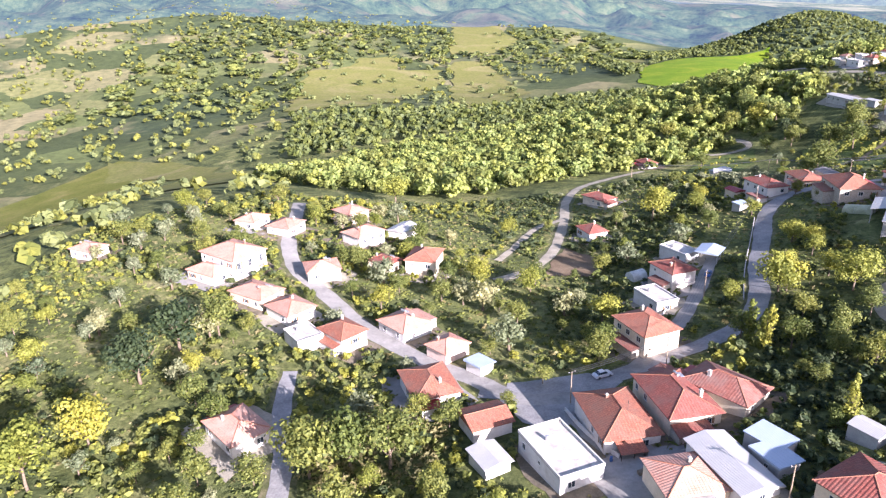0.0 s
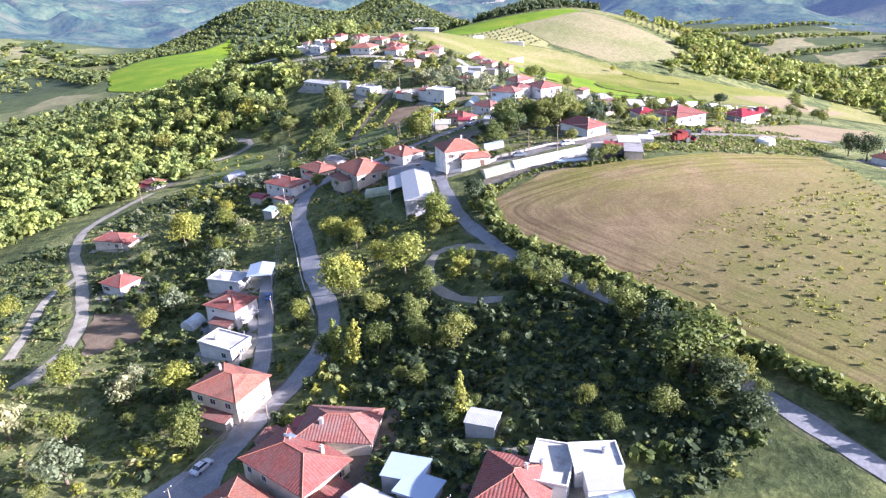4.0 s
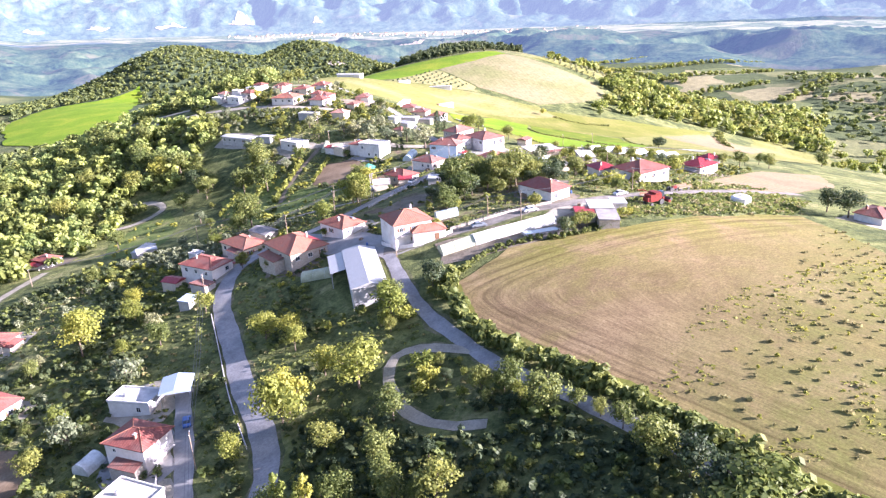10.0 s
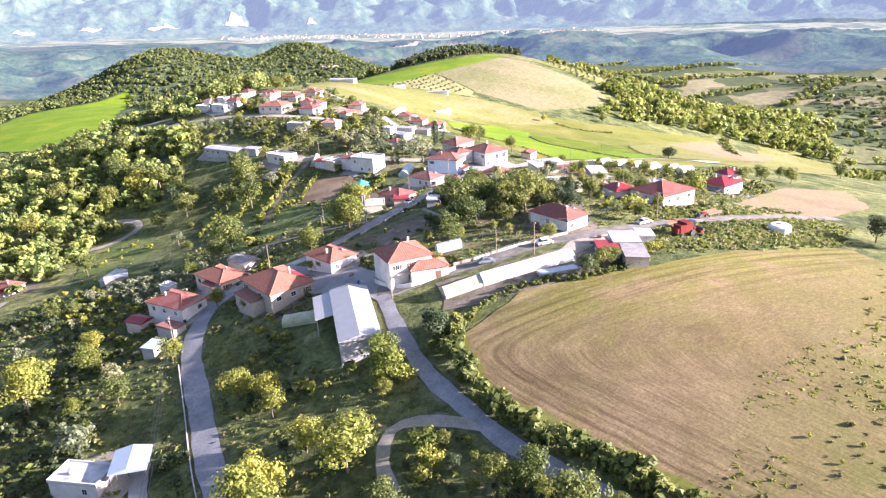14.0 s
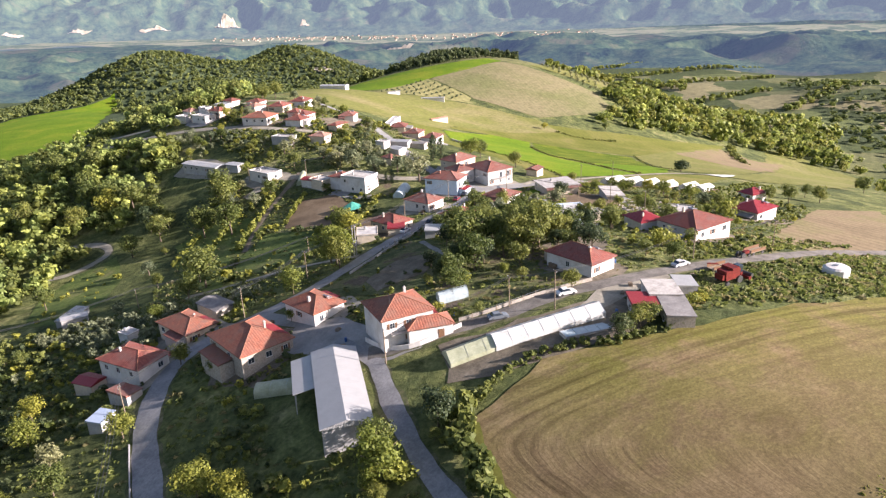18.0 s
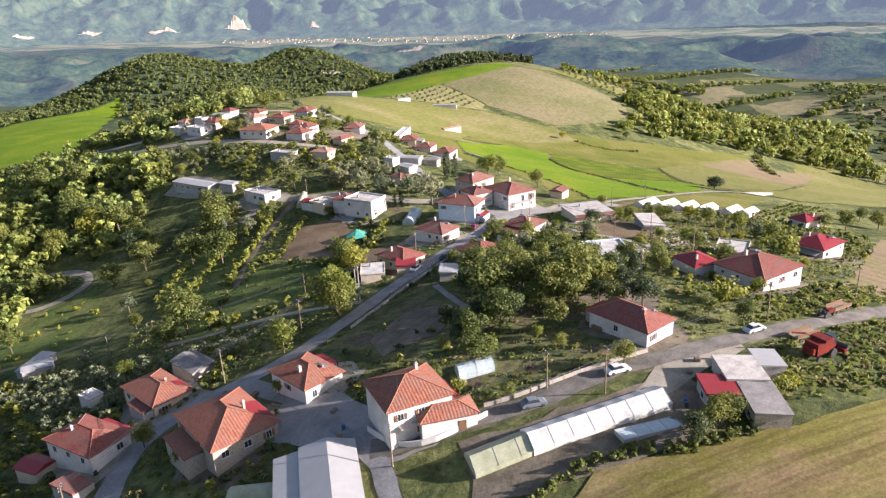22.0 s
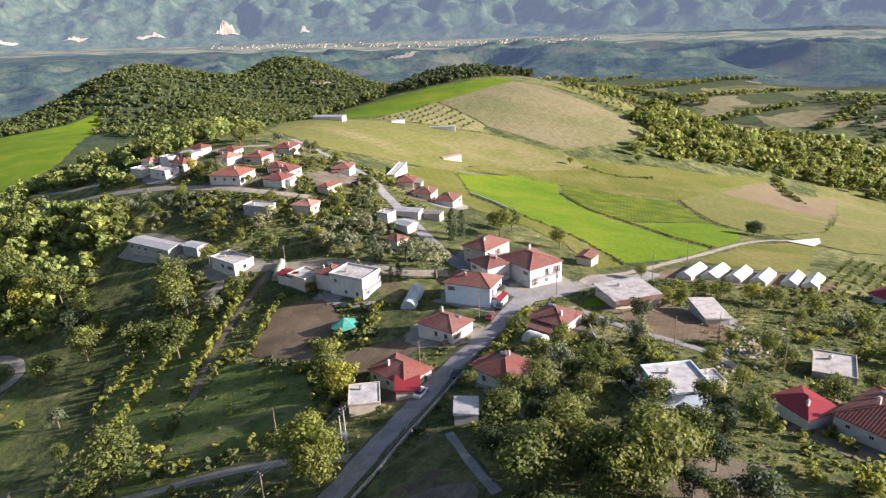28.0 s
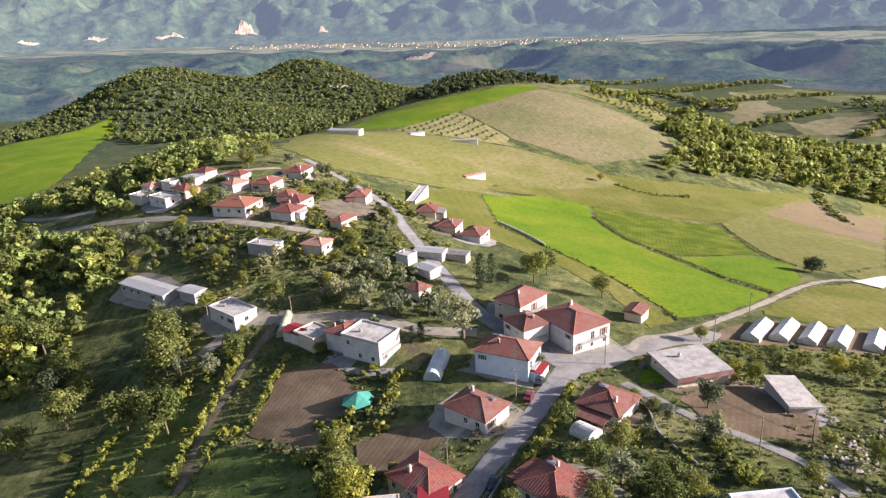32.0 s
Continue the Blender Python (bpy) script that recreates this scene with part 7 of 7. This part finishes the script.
for ln, w in ROADS:
    for px_, py_ in ln:
        for i in (-1, 0, 1):
            for j in (-1, 0, 1):
                ROAD_CELLS.setdefault((int(px_ // 12) + i, int(py_ // 12) + j), []).append((px_, py_, w / 2))


PLOT_CELLS = {}
for a, b, r in PLOTS:
    for i in range(int((a - r - 2) // 12), int((a + r + 2) // 12) + 1):
        for j in range(int((b - r - 2) // 12), int((b + r + 2) // 12) + 1):
            PLOT_CELLS.setdefault((i, j), []).append((a, b, r))


def free(x, y, gap=1.0, fields=True):
    if any(math.hypot(x - a, y - b) < r + gap for a, b, r in PLOT_CELLS.get((int(x // 12), int(y // 12)), ())):
        return False
    if any(math.hypot(x - a, y - b) < w + gap + 1.2 for a, b, w in ROAD_CELLS.get((int(x // 12), int(y // 12)), ())):
        return False
    return not (fields and any(inside(x, y, f) for f in FIELDS))


def stuff(name, label, category, spots, protos, mat):
    """One mesh of many plants: each spot is x, y, height, width."""
    rnd = np.random.default_rng(len(spots))
    out = []
    for x, y, h, w in spots:
        q = protos[rnd.integers(len(protos))]
        a = rnd.uniform(0, 6.28)
        c, s = math.cos(a), math.sin(a)
        rot = np.array([[c * w, -s * w, 0], [s * w, c * w, 0], [0, 0, h]])
        out.append(q @ rot.T + np.array([x, y, gz(x, y)]))
    v = np.concatenate(out)
    return tagged(new(name, quads_mesh(name, v, len(v), mat)), label, category, kind="stuff")


WOOD = [crown_quads(1, .42, 12, 14, .088, .02, 90 + k) for k in range(7)]
SCRUB = [crown_quads(1, .5, 6, 9, .19, .0, 190 + k) for k in range(5)]
TINY = [crown_quads(1, .5, 5, 8, .2, .0, 390 + k) for k in range(6)]
FARWOOD = [crown_quads(1, .5, 8, 10, .15, .0, 290 + k) for k in range(6)]
TUFT = [leaf_quads(np.column_stack([np.random.default_rng(k).normal(size=(9, 2)) * .4, np.full(9, .35)]), np.column_stack([unit(9, np.random.default_rng(k))[:, :2], np.full(9, .15)]), .4, np.random.default_rng(k)) for k in range(5)]


def scatter(poly, step_, seed, hmin, hmax, ratio, gap=1.0, fields=True, chance=1.0, patchy=0.0):
    """Spots inside a plan outline on a jittered grid, clear of roads and houses."""
    rnd = random.Random(seed)
    xs, ys = [p[0] for p in poly], [p[1] for p in poly]
    spots = []
    y = min(ys)
    while y < max(ys):
        x = min(xs)
        while x < max(xs):
            px_, py_ = x + rnd.uniform(-.5, .5) * step_, y + rnd.uniform(-.5, .5) * step_
            ok = rnd.random() < chance and (not patchy or ripple(px_ / 14, py_ / 14) > patchy - 1)
            h = rnd.uniform(hmin, hmax)
            if ok and inside(px_, py_, poly) and free(px_, py_, gap, fields):
                spots.append((px_, py_, h, h * ratio * rnd.uniform(.8, 1.2)))
            x += step_
        y += step_
    return spots


RAVINE = [(95, 352), (128, 366), (150, 386), (172, 392), (194, 396), (205, 408), (222, 420), (232, 440), (215, 500), (225, 560), (215, 640), (150, 680), (60, 640), (-60, 560), (-120, 420), (-60, 330), (0, 300), (40, 330), (80, 350)]
RAVINE_HEAD = [(240, 470), (300, 478), (330, 520), (380, 580), (440, 640), (380, 700), (300, 680), (240, 620), (225, 540)]
woods = scatter(RAVINE, 7.4, 5, 6, 13, 1.0, 1.5) + scatter(RAVINE_HEAD, 9.5, 6, 6, 13, .95, 1.5)
stuff("wood_valley", "dense broadleaf wood filling the ravine", "wood", woods[::3], WOOD, FOREST)
stuff("wood_valley_dark", "darker trees through the ravine wood", "wood", woods[1::3], WOOD, FOREST)
stuff("wood_valley_light", "lighter broadleaf trees through the ravine wood", "wood", woods[2::3], WOOD, LEAF)
under = scatter(RAVINE, 7.5, 105, 2.5, 6, 1.15, 1.0) + scatter(RAVINE_HEAD, 6.5, 106, 2.5, 6, 1.15, 1.0)
stuff("wood_undergrowth", "low bushes under the ravine trees", "scrub", under, SCRUB, LEAF)
WEST = [(-520, 150), (-140, 90), (-110, 260), (-60, 330), (-120, 420), (-130, 560), (-170, 780), (-60, 860), (60, 900), (140, 1050), (330, 1250), (250, 1700), (-100, 2000), (-800, 1700), (-1100, 900), (-800, 350)]
loose = scatter(WEST, 14.5, 15, 4, 10, 1.2, 1.5, True, .75, 1.0)
stuff("wood_west", "scattered trees and hedges on the sunlit slope", "trees", loose[::2], TINY, FAR_LEAF)
stuff("wood_west_light", "sunlit scattered trees on the slope", "trees", loose[1::2], TINY, LEAF)
loose = scatter([(-220, 840), (-200, 1300), (150, 1700), (150, 1000), (40, 780)], 40, 17, 6, 11, 1.2, 1.0, False, .4)
stuff("field_trees", "lone trees standing in the pale fields", "trees", loose, FARWOOD, FAR_LEAF)
east = scatter([(618, 422), (650, 424), (690, 440), (714, 470), (735, 500), (760, 540), (850, 570), (960, 540), (1060, 460), (1050, 380), (1020, 320), (900, 290), (810, 255), (790, 320), (740, 360), (680, 385)], 10.5, 7, 7, 17, 1.0, 1.5, True, .85)
crest = scatter([(700, 618), (740, 600), (800, 640), (860, 720), (860, 820), (800, 860), (720, 800), (660, 720), (610, 670), (650, 640)], 9.0, 8, 7, 11, .9, 1.5)
east += scatter([(560, 200), (640, 220), (760, 240), (880, 270), (900, 200), (760, 140), (600, 130)], 14, 71, 6, 11, 1.0, 1.5, True, .45)
for k, hl in enumerate(([(900, 660), (1000, 610), (1150, 560), (1300, 500)], [(1000, 770), (1150, 710), (1350, 640), (1500, 560)], [(1050, 900), (1250, 850), (1500, 760), (1700, 650)], [(1100, 1040), (1350, 980), (1600, 880)], [(950, 560), (1010, 640), (1060, 760)], [(1250, 620), (1320, 740), (1350, 860)], [(760, 560), (830, 600), (900, 660), (960, 780)], [(1150, 420), (1300, 400), (1450, 420)])):
    rh = random.Random(k)
    for px_, py_ in smooth_line(hl, 7):
        for _ in range(2):
            east.append((px_ + rh.uniform(-9, 9), py_ + rh.uniform(-9, 9), rh.uniform(6, 11), rh.uniform(7, 11)))
grove = [(716 + i * 9 + j * 2, 478 + j * 9 - i * 1.5, random.uniform(2.5, 4), 4) for i in range(12) for j in range(11) if random.random() < .8]
stuff("olive_slope", "olive rows on the slope below the crest", "olive grove", grove, FARWOOD, LEAF_OLIVE)
stuff("wood_east", "dark wood running down the eastern slope", "wood", east[::3], FARWOOD, LEAF)
# Every third tree gets light leaves, sunlight painted into the colour.
stuff("wood_east_light", "trees of the eastern wood, coloured as if sunlit", "wood", east[1::3], FARWOOD, LEAF_LIGHT)
stuff("wood_east_mid", "olive-green trees of the eastern wood", "wood", east[2::3], FARWOOD, FOREST)
stuff("wood_crest", "dark wood on the hill's far side", "wood", crest, FARWOOD, LEAF_DARK)
belt = scatter([(400, 640), (520, 660), (640, 700), (700, 820), (720, 960), (560, 1000), (420, 900), (340, 780), (330, 700)], 13, 9, 7, 11, 1.1, 2)
belt += scatter([(250, 1010), (340, 1110), (430, 1125), (500, 1080), (480, 1010), (560, 980), (800, 980), (1100, 1080), (1150, 1350), (900, 1450), (640, 1480), (420, 1480), (250, 1300)], 9.5, 10, 6, 10, 1.15, 2)
belt += scatter([(-130, 560), (-60, 600), (60, 680), (160, 720), (330, 700), (330, 800), (200, 860), (90, 840), (-60, 800), (-170, 780)], 11, 11, 7, 11, 1.1, 2)
belt += scatter([(880, 260), (1020, 320), (1250, 420), (1400, 520), (1500, 420), (1300, 250), (1050, 180)], 17, 12, 6, 10, 1.5, 2, True, .6)
belt += scatter([(-60, 1250), (400, 1250), (380, 2000), (-100, 2000), (-500, 1700), (-500, 900), (-200, 860)], 26, 13, 9, 14, 2.0, 2, True, .65)
belt = [b_ for b_ in belt if math.hypot(b_[0] - 140, b_[1] - 180) < 1480]
stuff("wood_far", "far wooded hills and tree belts", "wood", belt[::2], TINY, FAR_LEAF)
stuff("wood_far_light", "sunlit trees of the far wooded hills", "wood", belt[1::2], TINY, LEAF)
random.seed(77)
GARDENS = [(-100, 90), (-20, 70), (40, 80), (60, 110), (40, 140), (60, 180), (100, 240), (60, 260), (0, 230), (-40, 280), (-110, 270), (-130, 150)]
for px_, py_, h, w in scatter(GARDENS, 10, 60, 3, 10, 1, 1.5, True, .6):
    tree(random.choice(("broad", "broad", "light", "olive")), px_, py_, h)
for px_, py_, h, w in scatter([(165, 200), (200, 175), (228, 195), (235, 225), (212, 232), (190, 222)], 7.5, 61, 5, 9, 1, 1.5, False, .85):
    tree(random.choice(("broad", "broad", "dark")), px_, py_, h)
for px_, py_, h, w in scatter([(115, 255), (165, 265), (205, 300), (212, 360), (180, 370), (150, 330), (120, 310)], 11, 62, 3, 8, 1, 1.5, True, .3):
    tree(random.choice(("broad", "broad", "light", "olive")), px_, py_, h)
for px_, py_, h, w in scatter([(60, 62), (96, 62), (106, 100), (108, 126), (92, 128), (80, 158), (66, 140)], 6.5, 63, 3, 6.5, 1, 1.2, True, .3):
    tree(random.choice(("broad", "broad", "dark")), px_, py_, h)
for px_, py_, h, w in scatter([(90, 160), (112, 160), (126, 175), (118, 200), (112, 222), (102, 205)], 9, 64, 3, 6, 1, 1.5, True, .5):
    tree(random.choice(("broad", "light", "bush")), px_, py_, h * .8)
for px_, py_, h, w in scatter([(225, 200), (300, 205), (330, 215), (310, 236), (240, 250), (225, 232)], 8, 65, 2.5, 7, 1, 1.2, True, .45):
    tree(random.choice(("broad", "light", "bush", "olive")), px_, py_, h)
for px_, py_, h, w in scatter([(205, 330), (240, 330), (300, 345), (320, 400), (330, 460), (240, 470), (215, 420)], 8.5, 66, 3, 7.5, 1, 1.2, True, .75):
    tree(random.choice(("broad", "broad", "olive", "light")), px_, py_, h)
for px_, py_, h, w in scatter([(150, 200), (165, 180), (190, 180), (182, 200), (160, 205)], 7, 67, 2, 4.5, 1, 1.0, False, .6):
    tree(random.choice(("bush", "light", "broad")), px_, py_, h)
for px_, py_, h, w in scatter([(232, 150), (300, 178), (335, 200), (300, 205), (232, 195), (210, 170)], 8, 68, 2.5, 7, 1, 1.0, True, .42):
    tree(random.choice(("broad", "light", "olive", "bush")), px_, py_, h)
for px_, py_ in smooth_line([(111, 126), (114.5, 112), (112, 98), (108, 84), (104, 66)], 4.5):
    tree(random.choice(("broad", "light", "broad")), px_ - 4 + random.uniform(-1.5, 1), py_, random.uniform(3.5, 6.5))
for px_, py_, h, w in scatter([(97, 128), (112, 126), (113, 146), (106, 152), (99, 143)], 3.6, 69, 1.8, 4.2, 1, .4, False, .75):
    tree(random.choice(("broad", "bush", "dark")), px_, py_, h)
for px_, py_, h, w in scatter([(116, 163), (128, 158), (137, 166), (134, 178), (124, 174)], 4.2, 70, 2.0, 4.6, 1, .4, False, .7):
    tree(random.choice(("broad", "bush", "broad")), px_, py_, h)
village = [(-90, 85), (-20, 60), (60, 62), (92, 60), (105, 100), (108, 128), (120, 160), (133, 190), (150, 240), (210, 265), (240, 300), (262, 330), (300, 335), (330, 380), (340, 440), (250, 440), (235, 400), (200, 370), (170, 330), (140, 300), (110, 330), (40, 300), (0, 290), (-70, 300), (-130, 240), (-130, 130)]
SOUTH = [(52, 62), (92, 60), (104, 75), (108, 105), (110, 128), (94, 130), (92, 150), (84, 158), (72, 146), (62, 120), (50, 110)]
RIDGE_LAND = [(133, 190), (150, 240), (210, 265), (262, 262), (345, 235), (345, 170), (300, 150), (230, 150), (180, 165), (145, 185)]
scrub = scatter(RIDGE_LAND, 3.2, 120, .6, 2.6, 1.1, .5, True, .6, 1.0)
scrub += scatter([(152, 229), (163, 200), (175, 207), (187, 215), (196, 236), (178, 233)], 4.5, 121, .5, 2.0, 1.1, .5, False, .5, .7)
scrub += [q for q in scatter(village, 2.6, 20, .7, 3.0, 1.15, .4, True, .8, .95) if not inside(q[0], q[1], SOUTH)]
pasture = scatter([(150, 268), (158, 300), (168, 330), (180, 352), (196, 352), (205, 335), (205, 290), (193, 268), (174, 270)], 5, 133, .5, 2.0, 1.2, .3, False, .3)
pasture += scatter([(126, 318), (140, 330), (158, 352), (166, 376), (150, 378), (132, 366), (118, 340)], 5, 134, .5, 2.4, 1.2, .3, False, .4)
stuff("pasture_scrub", "low bushes dotted over the valley grass", "scrub", pasture, SCRUB, LEAF_LIGHT)
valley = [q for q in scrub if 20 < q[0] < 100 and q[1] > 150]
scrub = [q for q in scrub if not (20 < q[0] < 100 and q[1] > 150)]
# Valley shade is painted in: three quarters of its scrub get dark leaves.
stuff("undergrowth_valley", "valley-side scrub darkened in leaf colour to look shaded", "scrub", [q for k, q in enumerate(valley) if k % 4], SCRUB, LEAF_DARK)
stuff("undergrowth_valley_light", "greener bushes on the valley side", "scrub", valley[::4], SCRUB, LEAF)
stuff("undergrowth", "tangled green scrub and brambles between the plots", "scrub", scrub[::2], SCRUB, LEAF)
# Dark and light leaf colours paint shaded and sunlit scrub at mixed spots.
stuff("undergrowth_dark", "evergreen scrub between the plots, shade put into its colour", "scrub", scrub[1::4], SCRUB, LEAF_DARK)
stuff("undergrowth_light", "yellow-green scrub between the plots, sunlight put into its colour", "scrub", scrub[3::4], SCRUB, LEAF_LIGHT)
olives = scatter([(55, 190), (85, 230), (100, 270), (110, 300), (70, 320), (40, 300), (55, 260), (60, 215)], 6.5, 21, 2.0, 3.4, 1.0, .8, True, .45)
olives += scatter([(113, 256), (150, 250), (160, 260), (148, 274), (138, 286), (126, 306), (112, 312)], 3.6, 22, 2.6, 4.2, 1.05, .6, False, .92)
olives += scatter([(228, 398), (246, 384), (262, 384), (252, 408), (238, 440), (225, 470), (215, 450)], 6.0, 23, 2.4, 4.0, 1.0, .8, True, .9)
olives += scatter([(246, 318), (262, 300), (272, 312), (282, 332), (270, 345), (255, 348), (244, 338)], 4.6, 24, 3.0, 5.0, 1.0, .6, True, .95)
stuff("olive_grove", "grey-green olive groves on the slopes", "olive grove", olives, WOOD, LEAF_OLIVE)
south = scatter(SOUTH, 2.7, 25, 1.0, 3.4, 1.0, .6, True, .92)
carpet = scatter(SOUTH, 1.8, 27, .5, 1.5, 1.7, .5, True, .92)
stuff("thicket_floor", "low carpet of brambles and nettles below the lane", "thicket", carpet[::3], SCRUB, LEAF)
# Most thicket bushes take dark leaves: the slope's shade put into colour.
stuff("thicket_floor_dark", "carpet of brambles and nettles below the lane, colour darkened as shade", "thicket", [q for k, q in enumerate(carpet) if k % 3], SCRUB, LEAF_DARK)
stuff("thicket", "overgrown thicket below the lane, shade put into its dark colour", "thicket", [q for k, q in enumerate(south) if k % 5], SCRUB, LEAF_DARK)
stuff("thicket_light", "lighter bushes of the thicket, coloured as if sunlit", "thicket", south[::5], SCRUB, LEAF)
ridge_plants = scatter([(205, 150), (240, 158), (300, 175), (330, 195), (340, 230), (300, 235), (276, 236), (262, 200), (240, 200), (205, 205), (196, 175)], 4.6, 26, .8, 2.6, 1.1, .5, True, .4, 1.0)
stuff("garden_scrub", "green garden scrub between the ridge houses", "scrub", ridge_plants, SCRUB, LEAF_LIGHT)


def along(line, step_, spread, hmin, hmax, ratio, seed):
    rnd = random.Random(seed)
    return [(x + rnd.uniform(-spread, spread), y + rnd.uniform(-spread, spread), h, h * ratio) for x, y in smooth_line(line, step_) for h in (rnd.uniform(hmin, hmax),)]


rows_ = []
for k in range(2):
    rows_ += along([(226, 327), (217, 321.4), (205, 313.4)], 1.3, .7, 1.0, 2.6, .9, 160 + k)
    rows_ += along([(219, 339.5), (204, 329.5), (192, 321), (184, 313)], 1.3, .8, 1.2, 3.0, .9, 162 + k)
    rows_ += along([(207, 346), (192, 336), (179, 327), (168, 319)], 1.5, .9, 1.0, 3.2, .9, 164 + k)
    rows_ += along([(196, 352), (181, 342), (169, 334)], 1.7, 1.0, 1.0, 2.8, .9, 166 + k)
    rows_ += along([(187, 262), (197, 268), (207, 274)], 1.3, .8, 1.5, 3.2, .9, 168 + k)
    rows_ += along([(213, 297), (222, 290), (233, 293)], 1.3, .8, .8, 2.0, 1.0, 170 + k)
    rows_ += along([(256, 257.5), (247, 253.5), (236, 250.5), (226, 247)], 1.3, .7, 1.2, 2.8, .9, 172 + k)
    rows_ += along([(203, 290), (208, 282), (206, 272)], 1.3, .7, 1.5, 3.2, .9, 174 + k)
    rows_ += along([(236, 297), (243, 288), (250, 284)], 1.3, .7, .8, 1.8, .9, 176 + k)
    rows_ += along([(262, 226), (252, 222), (244, 214)], 1.3, .8, 1.0, 2.2, .9, 178 + k)
stuff("garden_hedges", "sunlit hedgerows between the kitchen gardens", "hedge", rows_, SCRUB, LEAF_LIGHT)
hedge = []
for k in range(3):
    hedge += along([(137, 164), (131, 161), (126.5, 155), (120, 142), (117.8, 122), (115, 102), (111.5, 86), (108, 72), (106, 60), (104, 40)], 1.2, 1.4, 1.8, 4.4, .9, 40 + k)
    hedge += along([(137, 164), (153, 161.5), (166, 150), (178, 143.5)], 1.2, .9, .8, 1.8, 1.0, 50 + k)
ditch = []
for k in range(2):
    ditch += along([(452, 374), (416, 334.5), (398.5, 303.5), (379.5, 272.8), (373.5, 253)], 1.6, .8, .5, 1.3, 1.3, 140 + k)
    ditch += along([(549.5, 418), (553.6, 395), (578.3, 379)], 2.2, 1.5, 1, 2, 1.2, 142 + k)
    ditch += along([(362, 367), (351, 337.5), (337.5, 301), (332.5, 289), (314.5, 260)], 2.2, .8, .4, 1.2, 1.2, 144 + k)
    ditch += along([(527, 335), (490, 312), (451, 285.5), (437, 267)], 3, 1, .4, 1.2, 1.2, 146 + k)
    ditch += along([(660, 300), (690, 322), (740, 345)], 4, 3, 2, 5, 1.2, 148 + k)
stuff("field_ditch", "dark weedy ditches between the crop plots", "weeds", ditch, SCRUB, LEAF)
vines = [(338 + i * 5.2 + j * .5, 207 - j * 3.4 + i * .4, random.uniform(1.5, 2.2), 1.8) for i in range(14) for j in range(5) if random.random() < .9]
stuff("vineyard", "rows of green vines beside the tunnels", "vines", vines, SCRUB, LEAF_LIGHT)
stuff("hedge", "tall tangled hedge along the stubble field", "hedge", hedge, SCRUB, LEAF)
BIG = next(f for f in FIELDS if inside(150, 100, f))
weeds = [(x + random.uniform(-.9, .9), y + random.uniform(-.7, .7), h, h * random.uniform(.6, 1.0)) for i in range(34) for j in range(32) for x, y, h in ((112 + i * 2.9 + j * .5, 28 + j * 2.9 - i * .35, random.uniform(.5, 1.3)),) if inside(x, y, BIG) and y < 96 + .12 * (x - 112) - random.uniform(0, 10) and random.random() < .72]
stuff("field_saplings", "rows of pale young bushes in the stubble", "saplings", weeds[::3], SCRUB, LEAF_LIGHT)
stuff("field_saplings_dry", "dry twiggy bushes in rows through the stubble", "saplings", [w for k, w in enumerate(weeds) if k % 3], TUFT, LEAF_DRY)
patches = scatter([(108, 40), (112, 84), (120, 104), (150, 108), (190, 96), (205, 84), (182, 44), (150, 4), (112, 4)], 1.5, 135, .2, .5, 2.0, .2, False, .8, .75)
stuff("field_weeds", "low yellow-green weeds spreading in the stubble", "weeds", patches, TUFT, LEAF_LIGHT)
grass = scatter(RIDGE_LAND, 1.8, 130, .3, 1.0, 1.2, .3, True, .75)
grass += scatter([(150, 268), (158, 300), (168, 330), (180, 352), (196, 352), (205, 335), (205, 290), (193, 268), (174, 270)], 3.2, 132, .3, .9, 1.3, .3, False, .6)
grass += [q for q in scatter(village, 1.9, 30, .35, 1.1, 1.2, .3, True, .7) if not inside(q[0], q[1], SOUTH)]
grass += scatter([(196, 125), (230, 114), (250, 120), (260, 150), (235, 160), (200, 155)], 2.0, 31, .5, 1.2, 1.3, .3, True, .7)
grass += scatter([(178, 146), (200, 133), (232, 116), (258, 120), (270, 140), (250, 158), (205, 158)], 1.5, 131, .5, 1.5, 1.1, .3, False, .85)
stuff("rough_grass", "tufts of rough grass and weeds", "grass", grass[::2], TUFT, LEAF)
stuff("rough_grass_dark", "darker tufts of grass and nettles", "grass", grass[1::4], TUFT, LEAF)
stuff("rough_grass_dry", "yellowed grass tufts", "grass", grass[3::4], TUFT, LEAF_DRY)
dry = scatter([(-30, 98), (-8, 98), (2, 112), (-8, 124), (-28, 120)], 1.6, 32, .8, 1.8, .8, .4, False, .9)
dry += scatter([(240, 195), (275, 190), (300, 200), (290, 228), (262, 212)], 2.4, 33, .5, 1.2, .9, .4, False, .7)
stuff("dry_grass", "sunlit dry grass and reeds", "grass", dry, TUFT, LEAF_DRY)
orchard = [(500 + i * 8.5 + j * .5, 515 + j * 10 + i * 2, random.uniform(2, 3), 3) for i in range(9) for j in range(7)]
stuff("orchard", "small orchard trees in rows on the hillside", "orchard", [o for o in orchard if inside(o[0], o[1], [(497, 578), (525, 592), (584, 594), (562, 520), (546, 508)])], FARWOOD, LEAF_OLIVE)

for px_, py_, h in ((183.5, 147.8, 2.4), (185.5, 146.6, 2.8), (187.4, 146.0, 2.2), (189.5, 146.8, 2.0), (170.6, 150.2, 5.6), (167.6, 151.5, 4.4), (173.2, 149.6, 4.8)):
    tree("bush" if h < 3 else "broad", px_, py_, h, 1.25)
